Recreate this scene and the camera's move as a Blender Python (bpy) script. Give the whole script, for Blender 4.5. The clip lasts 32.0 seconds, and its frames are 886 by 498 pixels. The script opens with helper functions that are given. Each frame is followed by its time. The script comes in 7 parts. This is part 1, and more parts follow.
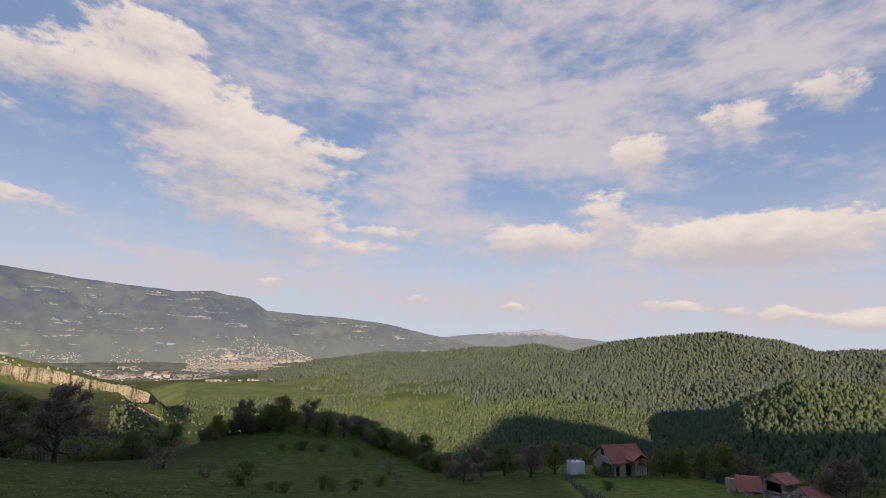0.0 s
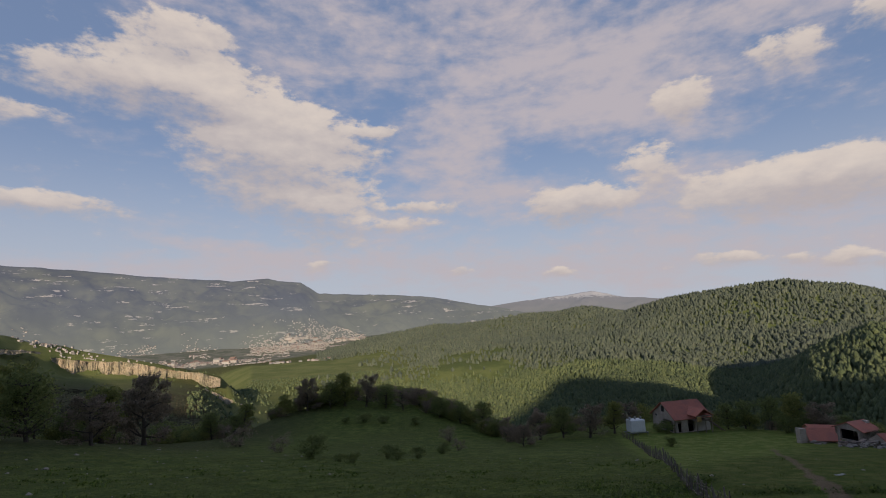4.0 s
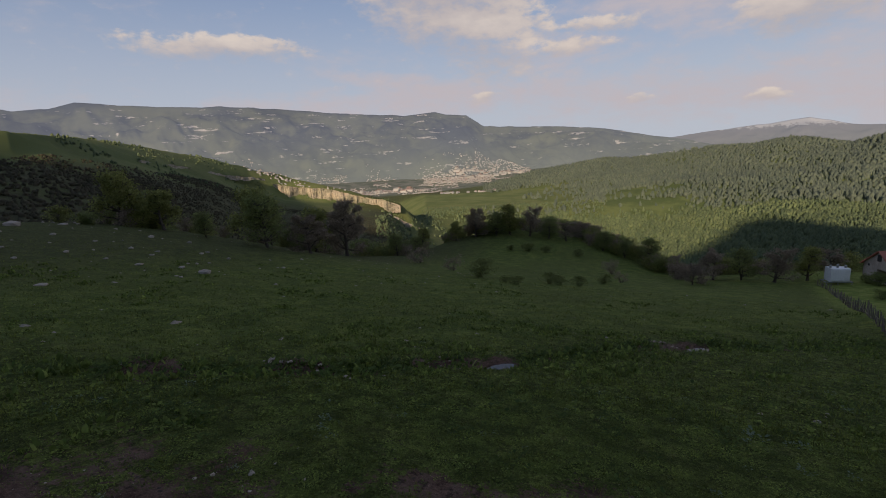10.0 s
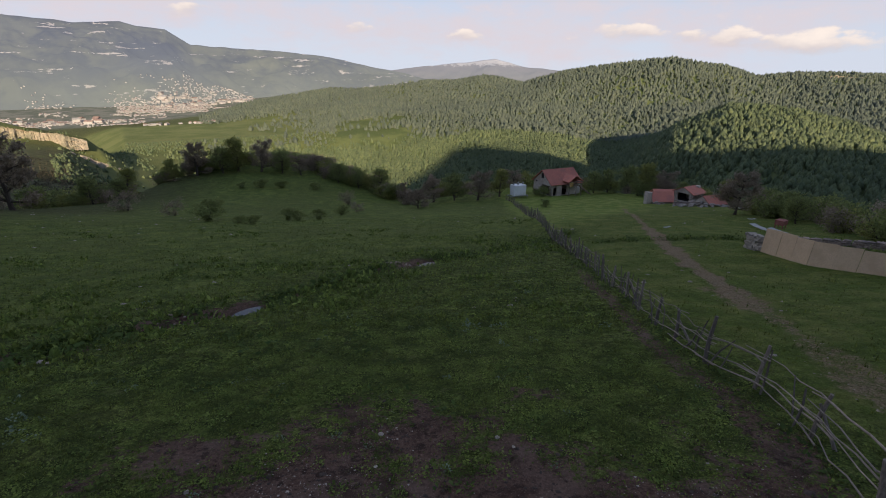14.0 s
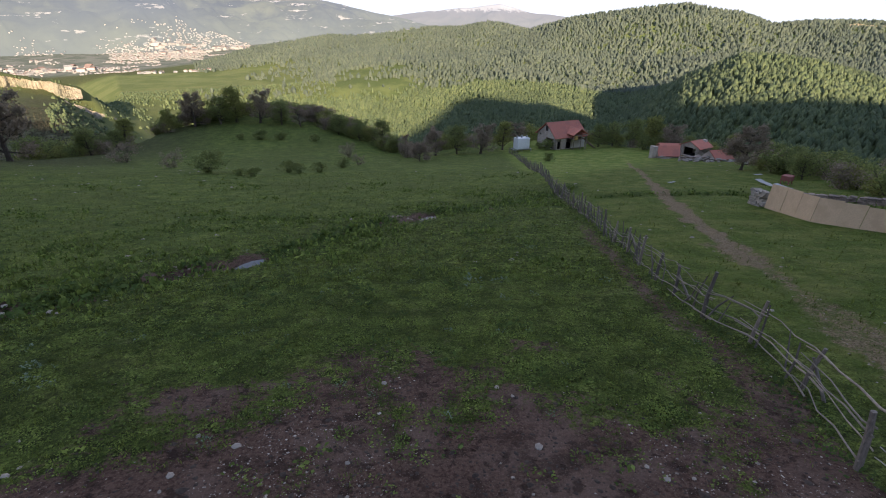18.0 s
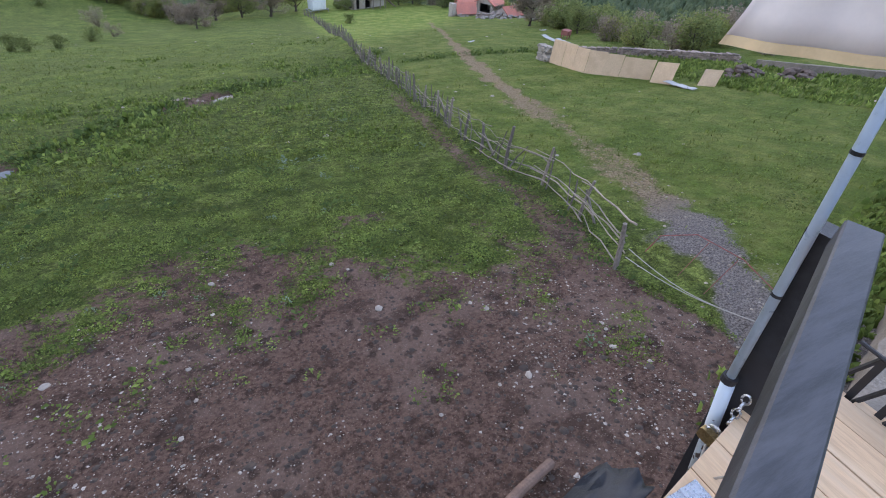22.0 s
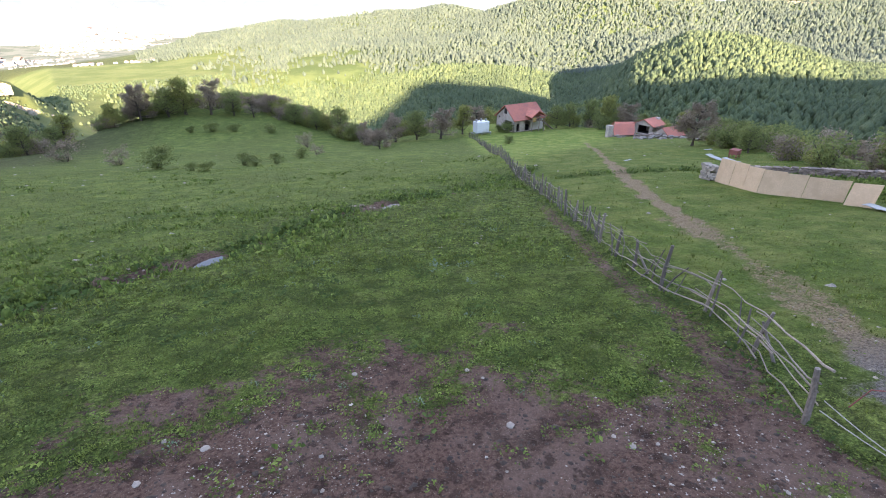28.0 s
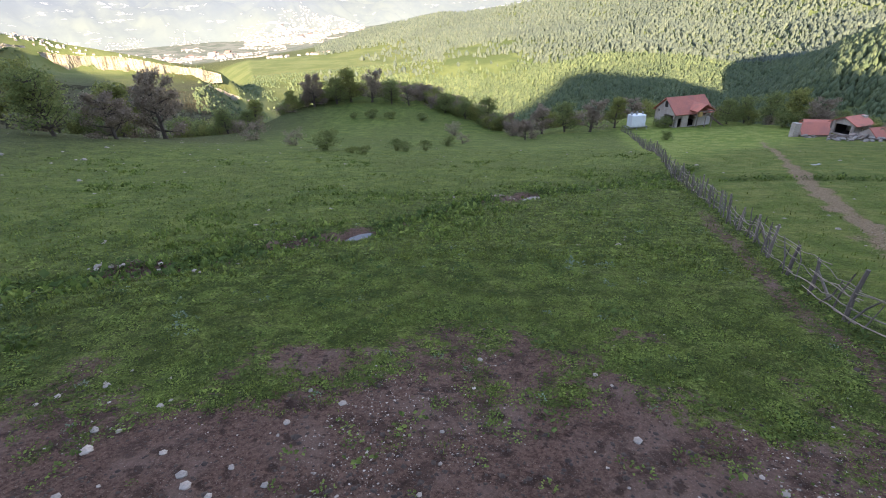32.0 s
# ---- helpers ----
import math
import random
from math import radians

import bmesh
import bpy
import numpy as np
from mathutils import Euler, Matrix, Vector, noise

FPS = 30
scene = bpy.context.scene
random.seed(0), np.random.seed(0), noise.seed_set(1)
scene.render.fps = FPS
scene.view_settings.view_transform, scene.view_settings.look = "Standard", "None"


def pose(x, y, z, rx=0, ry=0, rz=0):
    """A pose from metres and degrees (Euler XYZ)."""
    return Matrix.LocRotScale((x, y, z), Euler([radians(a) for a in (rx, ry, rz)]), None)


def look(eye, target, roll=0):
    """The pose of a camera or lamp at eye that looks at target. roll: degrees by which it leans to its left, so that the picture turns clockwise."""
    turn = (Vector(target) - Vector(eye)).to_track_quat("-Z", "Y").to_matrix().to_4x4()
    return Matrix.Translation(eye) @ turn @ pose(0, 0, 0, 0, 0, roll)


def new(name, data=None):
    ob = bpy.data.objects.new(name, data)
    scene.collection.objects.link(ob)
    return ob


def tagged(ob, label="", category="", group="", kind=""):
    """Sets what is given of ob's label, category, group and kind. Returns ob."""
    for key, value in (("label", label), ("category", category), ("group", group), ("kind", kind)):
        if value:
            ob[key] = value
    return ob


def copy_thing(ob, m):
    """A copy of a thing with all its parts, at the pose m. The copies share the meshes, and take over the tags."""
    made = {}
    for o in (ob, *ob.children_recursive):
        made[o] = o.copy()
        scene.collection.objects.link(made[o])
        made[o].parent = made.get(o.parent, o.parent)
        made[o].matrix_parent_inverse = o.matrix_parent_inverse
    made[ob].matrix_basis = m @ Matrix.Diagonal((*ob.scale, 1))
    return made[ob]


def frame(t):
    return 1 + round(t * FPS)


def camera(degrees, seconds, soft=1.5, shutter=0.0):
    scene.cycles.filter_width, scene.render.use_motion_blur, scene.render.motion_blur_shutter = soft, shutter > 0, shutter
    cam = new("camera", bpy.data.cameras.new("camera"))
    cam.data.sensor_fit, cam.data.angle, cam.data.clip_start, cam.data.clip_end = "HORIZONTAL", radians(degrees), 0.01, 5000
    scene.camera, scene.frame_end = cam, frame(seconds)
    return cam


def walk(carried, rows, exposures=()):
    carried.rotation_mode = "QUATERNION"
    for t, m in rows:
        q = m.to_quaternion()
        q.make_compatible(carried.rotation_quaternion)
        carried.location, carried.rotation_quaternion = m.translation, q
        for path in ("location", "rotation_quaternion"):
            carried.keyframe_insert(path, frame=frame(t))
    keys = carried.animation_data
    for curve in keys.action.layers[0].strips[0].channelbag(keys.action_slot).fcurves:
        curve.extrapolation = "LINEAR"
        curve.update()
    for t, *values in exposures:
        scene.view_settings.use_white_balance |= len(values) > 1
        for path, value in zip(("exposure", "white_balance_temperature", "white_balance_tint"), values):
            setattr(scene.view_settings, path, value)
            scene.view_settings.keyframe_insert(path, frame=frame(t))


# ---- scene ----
cam = camera(85.6, 32.0, soft=1.0)
PATH = [
    (0.0, 0.000, 0.000, 5.500, 101.12, -1.81, -0.36),
    (0.5, 0.000, 0.000, 5.500, 101.67, -1.66, 0.87),
    (1.0, 0.000, 0.000, 5.500, 100.68, -0.84, 1.19),
    (1.5, 0.000, 0.000, 5.500, 99.27, -0.73, 0.90),
    (2.0, 0.000, 0.000, 5.500, 97.80, -0.41, 1.12),
    (2.5, 0.000, 0.000, 5.500, 97.28, 0.24, 1.89),
    (4.5, 0.000, 0.000, 5.500, 98.31, 4.13, 9.10),
    (5.0, 0.000, 0.000, 5.500, 98.83, 4.05, 17.47),
    (5.5, 0.000, 0.000, 5.500, 99.34, 4.75, 27.92),
    (6.0, 0.000, 0.000, 5.500, 100.35, 6.06, 41.24),
    (6.5, 0.000, 0.000, 5.500, 101.01, 5.84, 48.34),
    (7.0, 0.000, 0.000, 5.500, 100.61, 5.09, 49.34),
    (7.5, 0.000, 0.000, 5.500, 99.63, 3.31, 49.58),
    (8.0, 0.000, 0.000, 5.500, 97.52, 2.08, 48.31),
    (8.5, 0.000, 0.000, 5.500, 93.04, 2.46, 43.69),
    (9.0, 0.000, 0.000, 5.500, 88.60, 2.54, 39.12),
    (9.5, 0.000, 0.000, 5.500, 83.62, 2.55, 34.27),
    (10.0, 0.000, 0.000, 5.500, 78.72, 2.38, 24.66),
    (10.5, 0.000, 0.000, 5.500, 76.77, 2.77, 15.63),
    (11.0, 0.000, 0.000, 5.500, 77.80, 1.83, 8.38),
    (11.5, 0.000, 0.000, 5.500, 78.13, 0.91, 2.43),
    (12.0, 0.000, 0.000, 5.500, 77.09, -0.13, -2.91),
    (12.5, 0.000, 0.000, 5.500, 77.64, -0.53, -5.46),
    (13.0, 0.000, 0.000, 5.500, 78.09, 1.11, -5.02),
    (13.5, 0.000, 0.000, 5.500, 75.74, 0.79, -4.93),
    (14.0, 0.000, 0.000, 5.500, 70.23, -0.26, -6.17),
    (14.5, 0.000, 0.000, 5.500, 66.94, 0.24, 0.85),
    (16.5, -0.031, 0.003, 5.500, 65.22, 1.61, 1.29),
    (17.0, -0.027, 0.006, 5.500, 64.56, 0.52, -2.46),
    (17.5, -0.019, 0.013, 5.500, 64.64, -0.14, -4.45),
    (18.0, -0.014, 0.015, 5.500, 64.74, -0.51, -5.86),
    (18.5, -0.015, 0.006, 5.500, 64.33, -0.80, -7.43),
    (19.0, -0.016, -0.010, 5.500, 63.43, -1.80, -9.77),
    (19.5, -0.011, -0.016, 5.500, 60.68, -2.00, -13.48),
    (20.0, 0.002, -0.011, 5.500, 58.78, -2.76, -15.76),
    (20.5, 0.004, -0.014, 5.500, 57.68, -3.62, -16.75),
    (21.0, -0.002, -0.032, 5.500, 56.26, -3.25, -19.77),
    (21.5, 0.002, -0.043, 5.500, 53.28, -3.46, -25.19),
    (22.0, 0.006, -0.042, 5.500, 50.87, -4.34, -27.87),
    (22.5, 0.008, -0.030, 5.499, 49.21, -5.72, -29.72),
    (23.0, 0.019, -0.001, 5.499, 48.84, -6.30, -30.19),
    (23.5, 0.032, 0.023, 5.500, 49.52, -6.46, -31.11),
    (24.0, 0.043, 0.026, 5.500, 50.50, -6.31, -32.06),
    (24.5, 0.050, 0.020, 5.500, 51.52, -5.90, -31.15),
    (26.5, 0.038, 0.017, 5.500, 61.77, -1.93, -20.58),
    (27.0, 0.032, 0.018, 5.500, 63.66, -1.29, -17.06),
    (27.5, 0.024, 0.021, 5.500, 63.63, -0.76, -13.74),
    (28.0, 0.021, 0.028, 5.500, 63.11, 0.29, -10.83),
    (28.5, 0.013, 0.028, 5.500, 62.60, 0.90, -7.41),
    (29.0, -0.000, 0.021, 5.500, 62.68, 1.48, -4.12),
    (29.5, -0.014, 0.017, 5.500, 62.89, 1.64, -1.21),
    (30.0, -0.027, 0.014, 5.500, 63.19, 1.79, 1.51),
    (30.5, -0.039, 0.007, 5.500, 63.44, 1.99, 4.18),
    (31.0, -0.046, 0.001, 5.500, 63.40, 2.37, 6.34),
    (31.5, -0.047, -0.003, 5.500, 62.88, 2.62, 6.87),
    (32.0, -0.041, -0.004, 5.500, 62.47, 2.48, 5.98),
]
EXPOSURES = [(0.0, 0.92, 7050, 11), (2.0, 0.7, 7050, 11), (6.0, 0.6, 7100, 11), (8.0, 0.6, 7150, 11), (10.0, 0.65, 7150, 11), (13.0, 1.0, 7050, 11), (17.0, 1.72, 6950, 11),
             (19.0, 2.03, 6950, 11), (20.5, 2.45, 7000, 11), (22.0, 3.18, 7200, 11), (24.5, 3.8, 7300, 11), (27.0, 3.45, 6900, 11), (29.0, 3.1, 6900, 11), (32.0, 2.85, 6950, 11)]
walk(cam, [(t, pose(*p)) for t, *p in PATH], EXPOSURES)

# ---- world, sun ----
SUN_AZ, SUN_EL = 172.0, 15.0         # the low sun stands behind, azimuth from +y towards +x


def away(az, el=0.0):
    """Unit vector towards an azimuth (degrees from +y towards +x) and an elevation."""
    a, e = radians(az), radians(el)
    return Vector((math.sin(a) * math.cos(e), math.cos(a) * math.cos(e), math.sin(e)))


def node(tree, kind, values=(), operation=None, use_clamp=False, attribute_name=None, data_type=None, blend_type=None):
    n = tree.nodes.new(kind)
    if operation:
        n.operation = operation
    if use_clamp:
        n.use_clamp = True
    if attribute_name:
        n.attribute_name = attribute_name
    if data_type:
        n.data_type = data_type
    if blend_type:
        n.blend_type = blend_type
    for i, value in values:
        if hasattr(value, "is_linked") or hasattr(value, "links"):
            tree.links.new(value, n.inputs[i])
        else:
            n.inputs[i].default_value = value
    return n


def maths(tree, op, a, b=0.0, c=0.0, clamp=False):
    return node(tree, "ShaderNodeMath", [(0, a), (1, b), (2, c)], operation=op, use_clamp=clamp).outputs[0]


def blend(tree, fac, a, b, mode="MIX"):
    n = node(tree, "ShaderNodeMix", data_type="RGBA", blend_type=mode)
    for i, v in ((0, fac), (6, a), (7, b)):
        if hasattr(v, "links"):
            tree.links.new(v, n.inputs[i])
        else:
            n.inputs[i].default_value = v
    return n.outputs[2]


def ramp(tree, fac, lo, hi, a=0.0, b=1.0, smooth=True):
    n = node(tree, "ShaderNodeMapRange", [(0, fac), (1, lo), (2, hi), (3, a), (4, b)])
    n.interpolation_type = "SMOOTHSTEP" if smooth else "LINEAR"
    return n.outputs[0]


# clouds as azimuth, elevation, half width, half height, lean, weight, sunlit share
CLOUDS_A = [
    (-34.6, 29.3, 6.1, 2.0, 0, 1.0), (-34.3, 25.4, 8.5, 3.4, 0, 1.1), (-25.0, 20.6, 11.5, 4.4, -0.15, 1.25),
    (-40.0, 23.3, 9.0, 2.6, 0, 1.0), (-23.5, 15.3, 11.0, 4.0, -0.2, 1.1), (-19.5, 11.0, 6.5, 3.2, -0.2, 0.8),
    (-56.8, 22.8, 6.2, 1.4, 0, 1.0), (-54.8, 19.4, 8.9, 1.5, 0, 1.0), (-64.9, 20.6, 4.5, 1.1, 0, 0.9),
    (-66.2, 26.5, 4.2, 1.9, 0, 0.9), (-74.3, 28.2, 4.1, 2.4, 0, 0.75),
]
CLOUDS_B = [
    (-78.7, 24.7, 4.4, 1.8, 0, 0.8), (-72.3, 19.7, 2.3, 0.7, 0, 0.8), (-64.3, 18.0, 2.3, 0.7, 0, 0.8),
    (-48.2, 11.6, 8.6, 1.4, 0, 0.95), (-57.5, 25.0, 2.1, 0.8, 0, 0.8), (-53.9, 28.9, 1.4, 1.4, 0, 0.7),
    (-13.1, 21.4, 2.6, 1.3, 0, 0.9), (-7.6, 12.8, 5.0, 1.0, 0, 0.8), (-11.2, 10.9, 5.9, 1.1, 0, 0.8),
    (22.8, 21.0, 3.0, 2.2, 0, 1.1), (11.3, 12.0, 6.5, 2.4, 0, 1.1), (19.7, 14.4, 3.4, 3.4, 0, 0.8),
    (33.0, 10.9, 12.5, 2.8, 0, 1.2), (41.2, 24.0, 2.4, 1.8, 0, 0.9), (32.8, 23.0, 4.5, 2.2, 0, 0.8),
    (41.5, 3.2, 5.0, 1.1, 0, 1.0), (8.0, 4.0, 2.4, 0.7, 0, 0.9), (26.0, 4.3, 2.8, 0.8, 0, 0.9), (31.0, 3.9, 2.2, 0.7, 0, 0.8), (35.5, 3.6, 2.6, 0.8, 0, 0.9),
    (-19.0, 6.2, 2.4, 0.7, 0, 0.7), (-3.0, 5.0, 1.6, 0.5, 0, 0.7),
]
CLOUDS_SOFT = [
    (13.0, 26.0, 19.0, 8.0, -0.15, 1.15), (38.0, 29.0, 15.0, 5.0, 0.1, 1.0), (-3.0, 20.0, 9.0, 7.5, 0.35, 1.0),
    (-84.5, 21.0, 10.0, 2.8, -0.2, 0.95), (-85.0, 10.8, 16.0, 1.5, 0, 0.8), (-26.0, 6.0, 24.0, 2.2, 0.04, 1.0),
    (15.0, 5.4, 34.0, 3.2, 0, 1.0), (-30.0, 8.4, 7.0, 0.9, -0.1, 0.8), (-12.0, 8.8, 5.0, 1.6, 0, 0.8), (-18.0, 30.0, 14.0, 6.0, 0, 0.9), (3.0, 14.0, 9.0, 3.0, 0, 0.8), (21.0, 12.5, 8.0, 4.0, 0, 0.9),
    (60.0, 14.0, 20.0, 5.0, 0, 0.8), (-50.0, 36.0, 30.0, 6.0, 0, 0.7), (20.0, 40.0, 40.0, 9.0, 0, 0.9),
    (-95.0, 30.0, 12.0, 4.0, 0, 0.7), (33.0, 9.5, 15.0, 3.0, 0, 0.8), (-10.0, 10.5, 8.0, 2.5, 0, 0.7),
]


def make_world():
    world = bpy.data.worlds.new("evening_sky")
    scene.world = world
    world.use_nodes = True
    t = world.node_tree
    t.nodes.clear()
    gen = node(t, "ShaderNodeTexCoord").outputs["Generated"]
    axis = node(t, "ShaderNodeSeparateXYZ", [(0, gen)])
    x, y, z = axis.outputs
    az = maths(t, "MULTIPLY", maths(t, "ARCTAN2", x, y), 57.2958)
    el = maths(t, "MULTIPLY", maths(t, "ARCSINE", z), 57.2958)
    flat = node(t, "ShaderNodeCombineXYZ", [(0, az), (1, maths(t, "MULTIPLY", el, 1.9)), (2, 0.0)]).outputs[0]
    coarse = node(t, "ShaderNodeTexNoise", [(0, flat), (2, 0.15), (3, 5.0), (4, 0.55)])
    fine = node(t, "ShaderNodeTexNoise", [(0, flat), (2, 0.42), (3, 6.0), (4, 0.56)])
    wisp_at = node(t, "ShaderNodeMapping", [(0, flat), (2, (0, 0, radians(-24))), (3, (0.62, 1.0, 1.0))]).outputs[0]
    wisp = node(t, "ShaderNodeTexNoise", [(0, wisp_at), (2, 0.13), (3, 8.0), (4, 0.60), (8, 0.25)])
    nx = maths(t, "MULTIPLY", maths(t, "SUBTRACT", coarse.outputs["Fac"], 0.5), 7.0)
    shift = node(t, "ShaderNodeSeparateColor", [(0, coarse.outputs["Color"])])
    ny = maths(t, "MULTIPLY", maths(t, "SUBTRACT", shift.outputs[1], 0.5), 3.2)
    az2, el2 = maths(t, "ADD", az, nx), maths(t, "ADD", el, ny)

    def field(clouds):
        total, high = None, None
        for a, e, ra, re, lean, weight in clouds:
            da = maths(t, "SUBTRACT", az2, a)
            de = maths(t, "SUBTRACT", maths(t, "MULTIPLY_ADD", da, -lean, el2), e)
            u = maths(t, "MULTIPLY", da, 1.0 / ra)
            v = maths(t, "MULTIPLY", de, 1.0 / re)
            d = maths(t, "MULTIPLY_ADD", u, u, maths(t, "MULTIPLY", v, v))
            m = maths(t, "MULTIPLY", maths(t, "MULTIPLY_ADD", d, -0.55, 1.0, clamp=True), weight)
            h = maths(t, "MULTIPLY", m, v)
            total = m if total is None else maths(t, "SMOOTH_MAX", total, m, 0.12)
            high = h if high is None else maths(t, "ADD", high, h)
        return total, high

    hard_a, top_a = field(CLOUDS_A)
    hard_b, top_b = field(CLOUDS_B)
    soft, _ = field(CLOUDS_SOFT)
    hard = maths(t, "MAXIMUM", hard_a, hard_b)
    top = maths(t, "ADD", top_a, top_b)
    curls = node(t, "ShaderNodeTexNoise", [(0, flat), (2, 1.3), (3, 5.0), (4, 0.6)])
    puffs = maths(t, "SUBTRACT", fine.outputs["Fac"], 0.5)
    edge = maths(t, "MULTIPLY_ADD", maths(t, "SUBTRACT", curls.outputs["Fac"], 0.5), 0.55, maths(t, "MULTIPLY", puffs, 1.45))
    dense = maths(t, "ADD", edge, hard)
    width = ramp(t, top, -0.55, 0.30, 1.15, 0.45)
    cumulus = maths(t, "DIVIDE", maths(t, "SUBTRACT", dense, 0.24), width, clamp=True)
    cumulus = ramp(t, cumulus, 0.0, 1.0, 0.0, 0.90)
    veil = maths(t, "MULTIPLY_ADD", maths(t, "SUBTRACT", wisp.outputs["Fac"], 0.5), 2.4, maths(t, "MULTIPLY_ADD", maths(t, "SUBTRACT", fine.outputs["Fac"], 0.5), 1.1, maths(t, "MULTIPLY", soft, 0.92)))
    veil = maths(t, "MULTIPLY", ramp(t, veil, 0.0, 1.2), 0.92)

    sky = node(t, "ShaderNodeTexSky")
    sky.sky_type, sky.sun_disc = "NISHITA", False
    sky.sun_elevation, sky.sun_rotation = radians(SUN_EL), radians(SUN_AZ)
    sky.altitude, sky.air_density, sky.dust_density, sky.ozone_density = 1300.0, 1.0, 1.6, 2.0
    blue = blend(t, 1.0, sky.outputs[0], (SKY, SKY, SKY, 1), "MULTIPLY")
    lift = blend(t, ramp(t, el, 0.0, 26.0, 0.70, 0.60), blue, (0.185, 0.265, 0.47, 1))
    low = blend(t, ramp(t, el, 0.0, 22.0, 0.9, 0.0), lift, (0.415, 0.465, 0.57, 1))
    pale = blend(t, veil, low, (0.445, 0.42, 0.48, 1))
    glow = maths(t, "ADD", maths(t, "MULTIPLY_ADD", top, 0.42, 0.55), maths(t, "MULTIPLY", puffs, 0.45))
    puff_colour = blend(t, ramp(t, glow, 0.25, 1.0), (0.40, 0.375, 0.41, 1), (0.66, 0.60, 0.565, 1))
    colour = blend(t, cumulus, pale, puff_colour)
    ground_haze = blend(t, ramp(t, el, -6.0, 0.0), (0.20, 0.22, 0.24, 1), colour)
    back = node(t, "ShaderNodeBackground", [(0, ground_haze), (1, 0.7)])
    out = node(t, "ShaderNodeOutputWorld")
    t.links.new(back.outputs[0], out.inputs[0])
    world.cycles.sampling_method, world.cycles.sample_map_resolution = "MANUAL", 512


SKY = 0.10
make_world()
lamp = bpy.data.lights.new("sun", "SUN")
lamp.energy, lamp.angle, lamp.color = 4.0, radians(1.0), (1.0, 0.85, 0.67)
new("sun", lamp).matrix_world = look(away(SUN_AZ, SUN_EL) * 100, (0, 0, 0))


# ---- materials ----
def matter(name):
    m = bpy.data.materials.new(name)
    m.use_nodes = True
    t = m.node_tree
    t.nodes.clear()
    shader = node(t, "ShaderNodeBsdfPrincipled")
    out = node(t, "ShaderNodeOutputMaterial")
    t.links.new(shader.outputs[0], out.inputs[0])
    return m, t, shader


def put(t, shader, **values):
    for key, v in values.items():
        slot = shader.inputs[{"colour": "Base Color", "rough": "Roughness", "metal": "Metallic", "normal": "Normal", "gloss": "Specular IOR Level", "alpha": "Alpha"}[key]]
        if hasattr(v, "links"):
            t.links.new(v, slot)
        else:
            slot.default_value = v


def place(t):
    return node(t, "ShaderNodeNewGeometry").outputs["Position"]


def own(t):
    return node(t, "ShaderNodeTexCoord").outputs["Object"]


def noise_of(t, at, scale, detail=5.0, rough=0.6, out="Fac", distort=0.0):
    return node(t, "ShaderNodeTexNoise", [(0, at), (2, scale), (3, detail), (4, rough), (8, distort)]).outputs[out]


def stretched(t, at, scale):
    return node(t, "ShaderNodeMapping", [(0, at), (3, scale)]).outputs[0]


def relief(t, height, strength=0.4, distance=0.02):
    return node(t, "ShaderNodeBump", [(0, strength), (1, distance), ("Height", height)]).outputs[0]


def attr(t, name):
    return node(t, "ShaderNodeAttribute", attribute_name=name).outputs["Fac"]


def plain(name, colour, rough=0.8, vary=0.25, scale=6.0, metal=0.0, bump=0.3, depth=0.01, second=None, grain=(1, 1, 1), gloss=0.3, per_piece=0.0):
    """A painted, stony or woody surface: two scales of variation, relief, and some difference from piece to piece."""
    m, t, s = matter(name)
    at = stretched(t, own(t), grain)
    big, small = noise_of(t, at, scale * 0.22, 4), noise_of(t, at, scale * 3.0, 6, 0.65)
    dark = tuple(c * (1 - vary) for c in colour) + (1,)
    light = tuple(min(1, c * (1 + vary)) for c in colour) + (1,)
    col = blend(t, ramp(t, small, 0.3, 0.7), dark, light)
    other = tuple(second) + (1,) if second else tuple(c * (1 - vary * 0.8) for c in colour) + (1,)
    col = blend(t, ramp(t, big, 0.42, 0.66, 0.0, 0.75), col, other)
    if per_piece:
        rnd = node(t, "ShaderNodeObjectInfo").outputs["Random"]
        col = blend(t, 1.0, col, node(t, "ShaderNodeCombineColor", [(0, ramp(t, rnd, 0, 1, 1 - per_piece, 1 + per_piece, False)), (1, ramp(t, rnd, 0, 1, 1 - per_piece, 1 + per_piece * 0.8, False)), (2, ramp(t, rnd, 0, 1, 1 - per_piece, 1 + per_piece * 0.6, False))]).outputs[0], "MULTIPLY")
    put(t, s, colour=col, rough=ramp(t, small, 0.2, 0.8, max(0.05, rough - 0.12), min(1, rough + 0.1)), metal=metal, gloss=gloss,
        normal=relief(t, small, bump, depth))
    return m


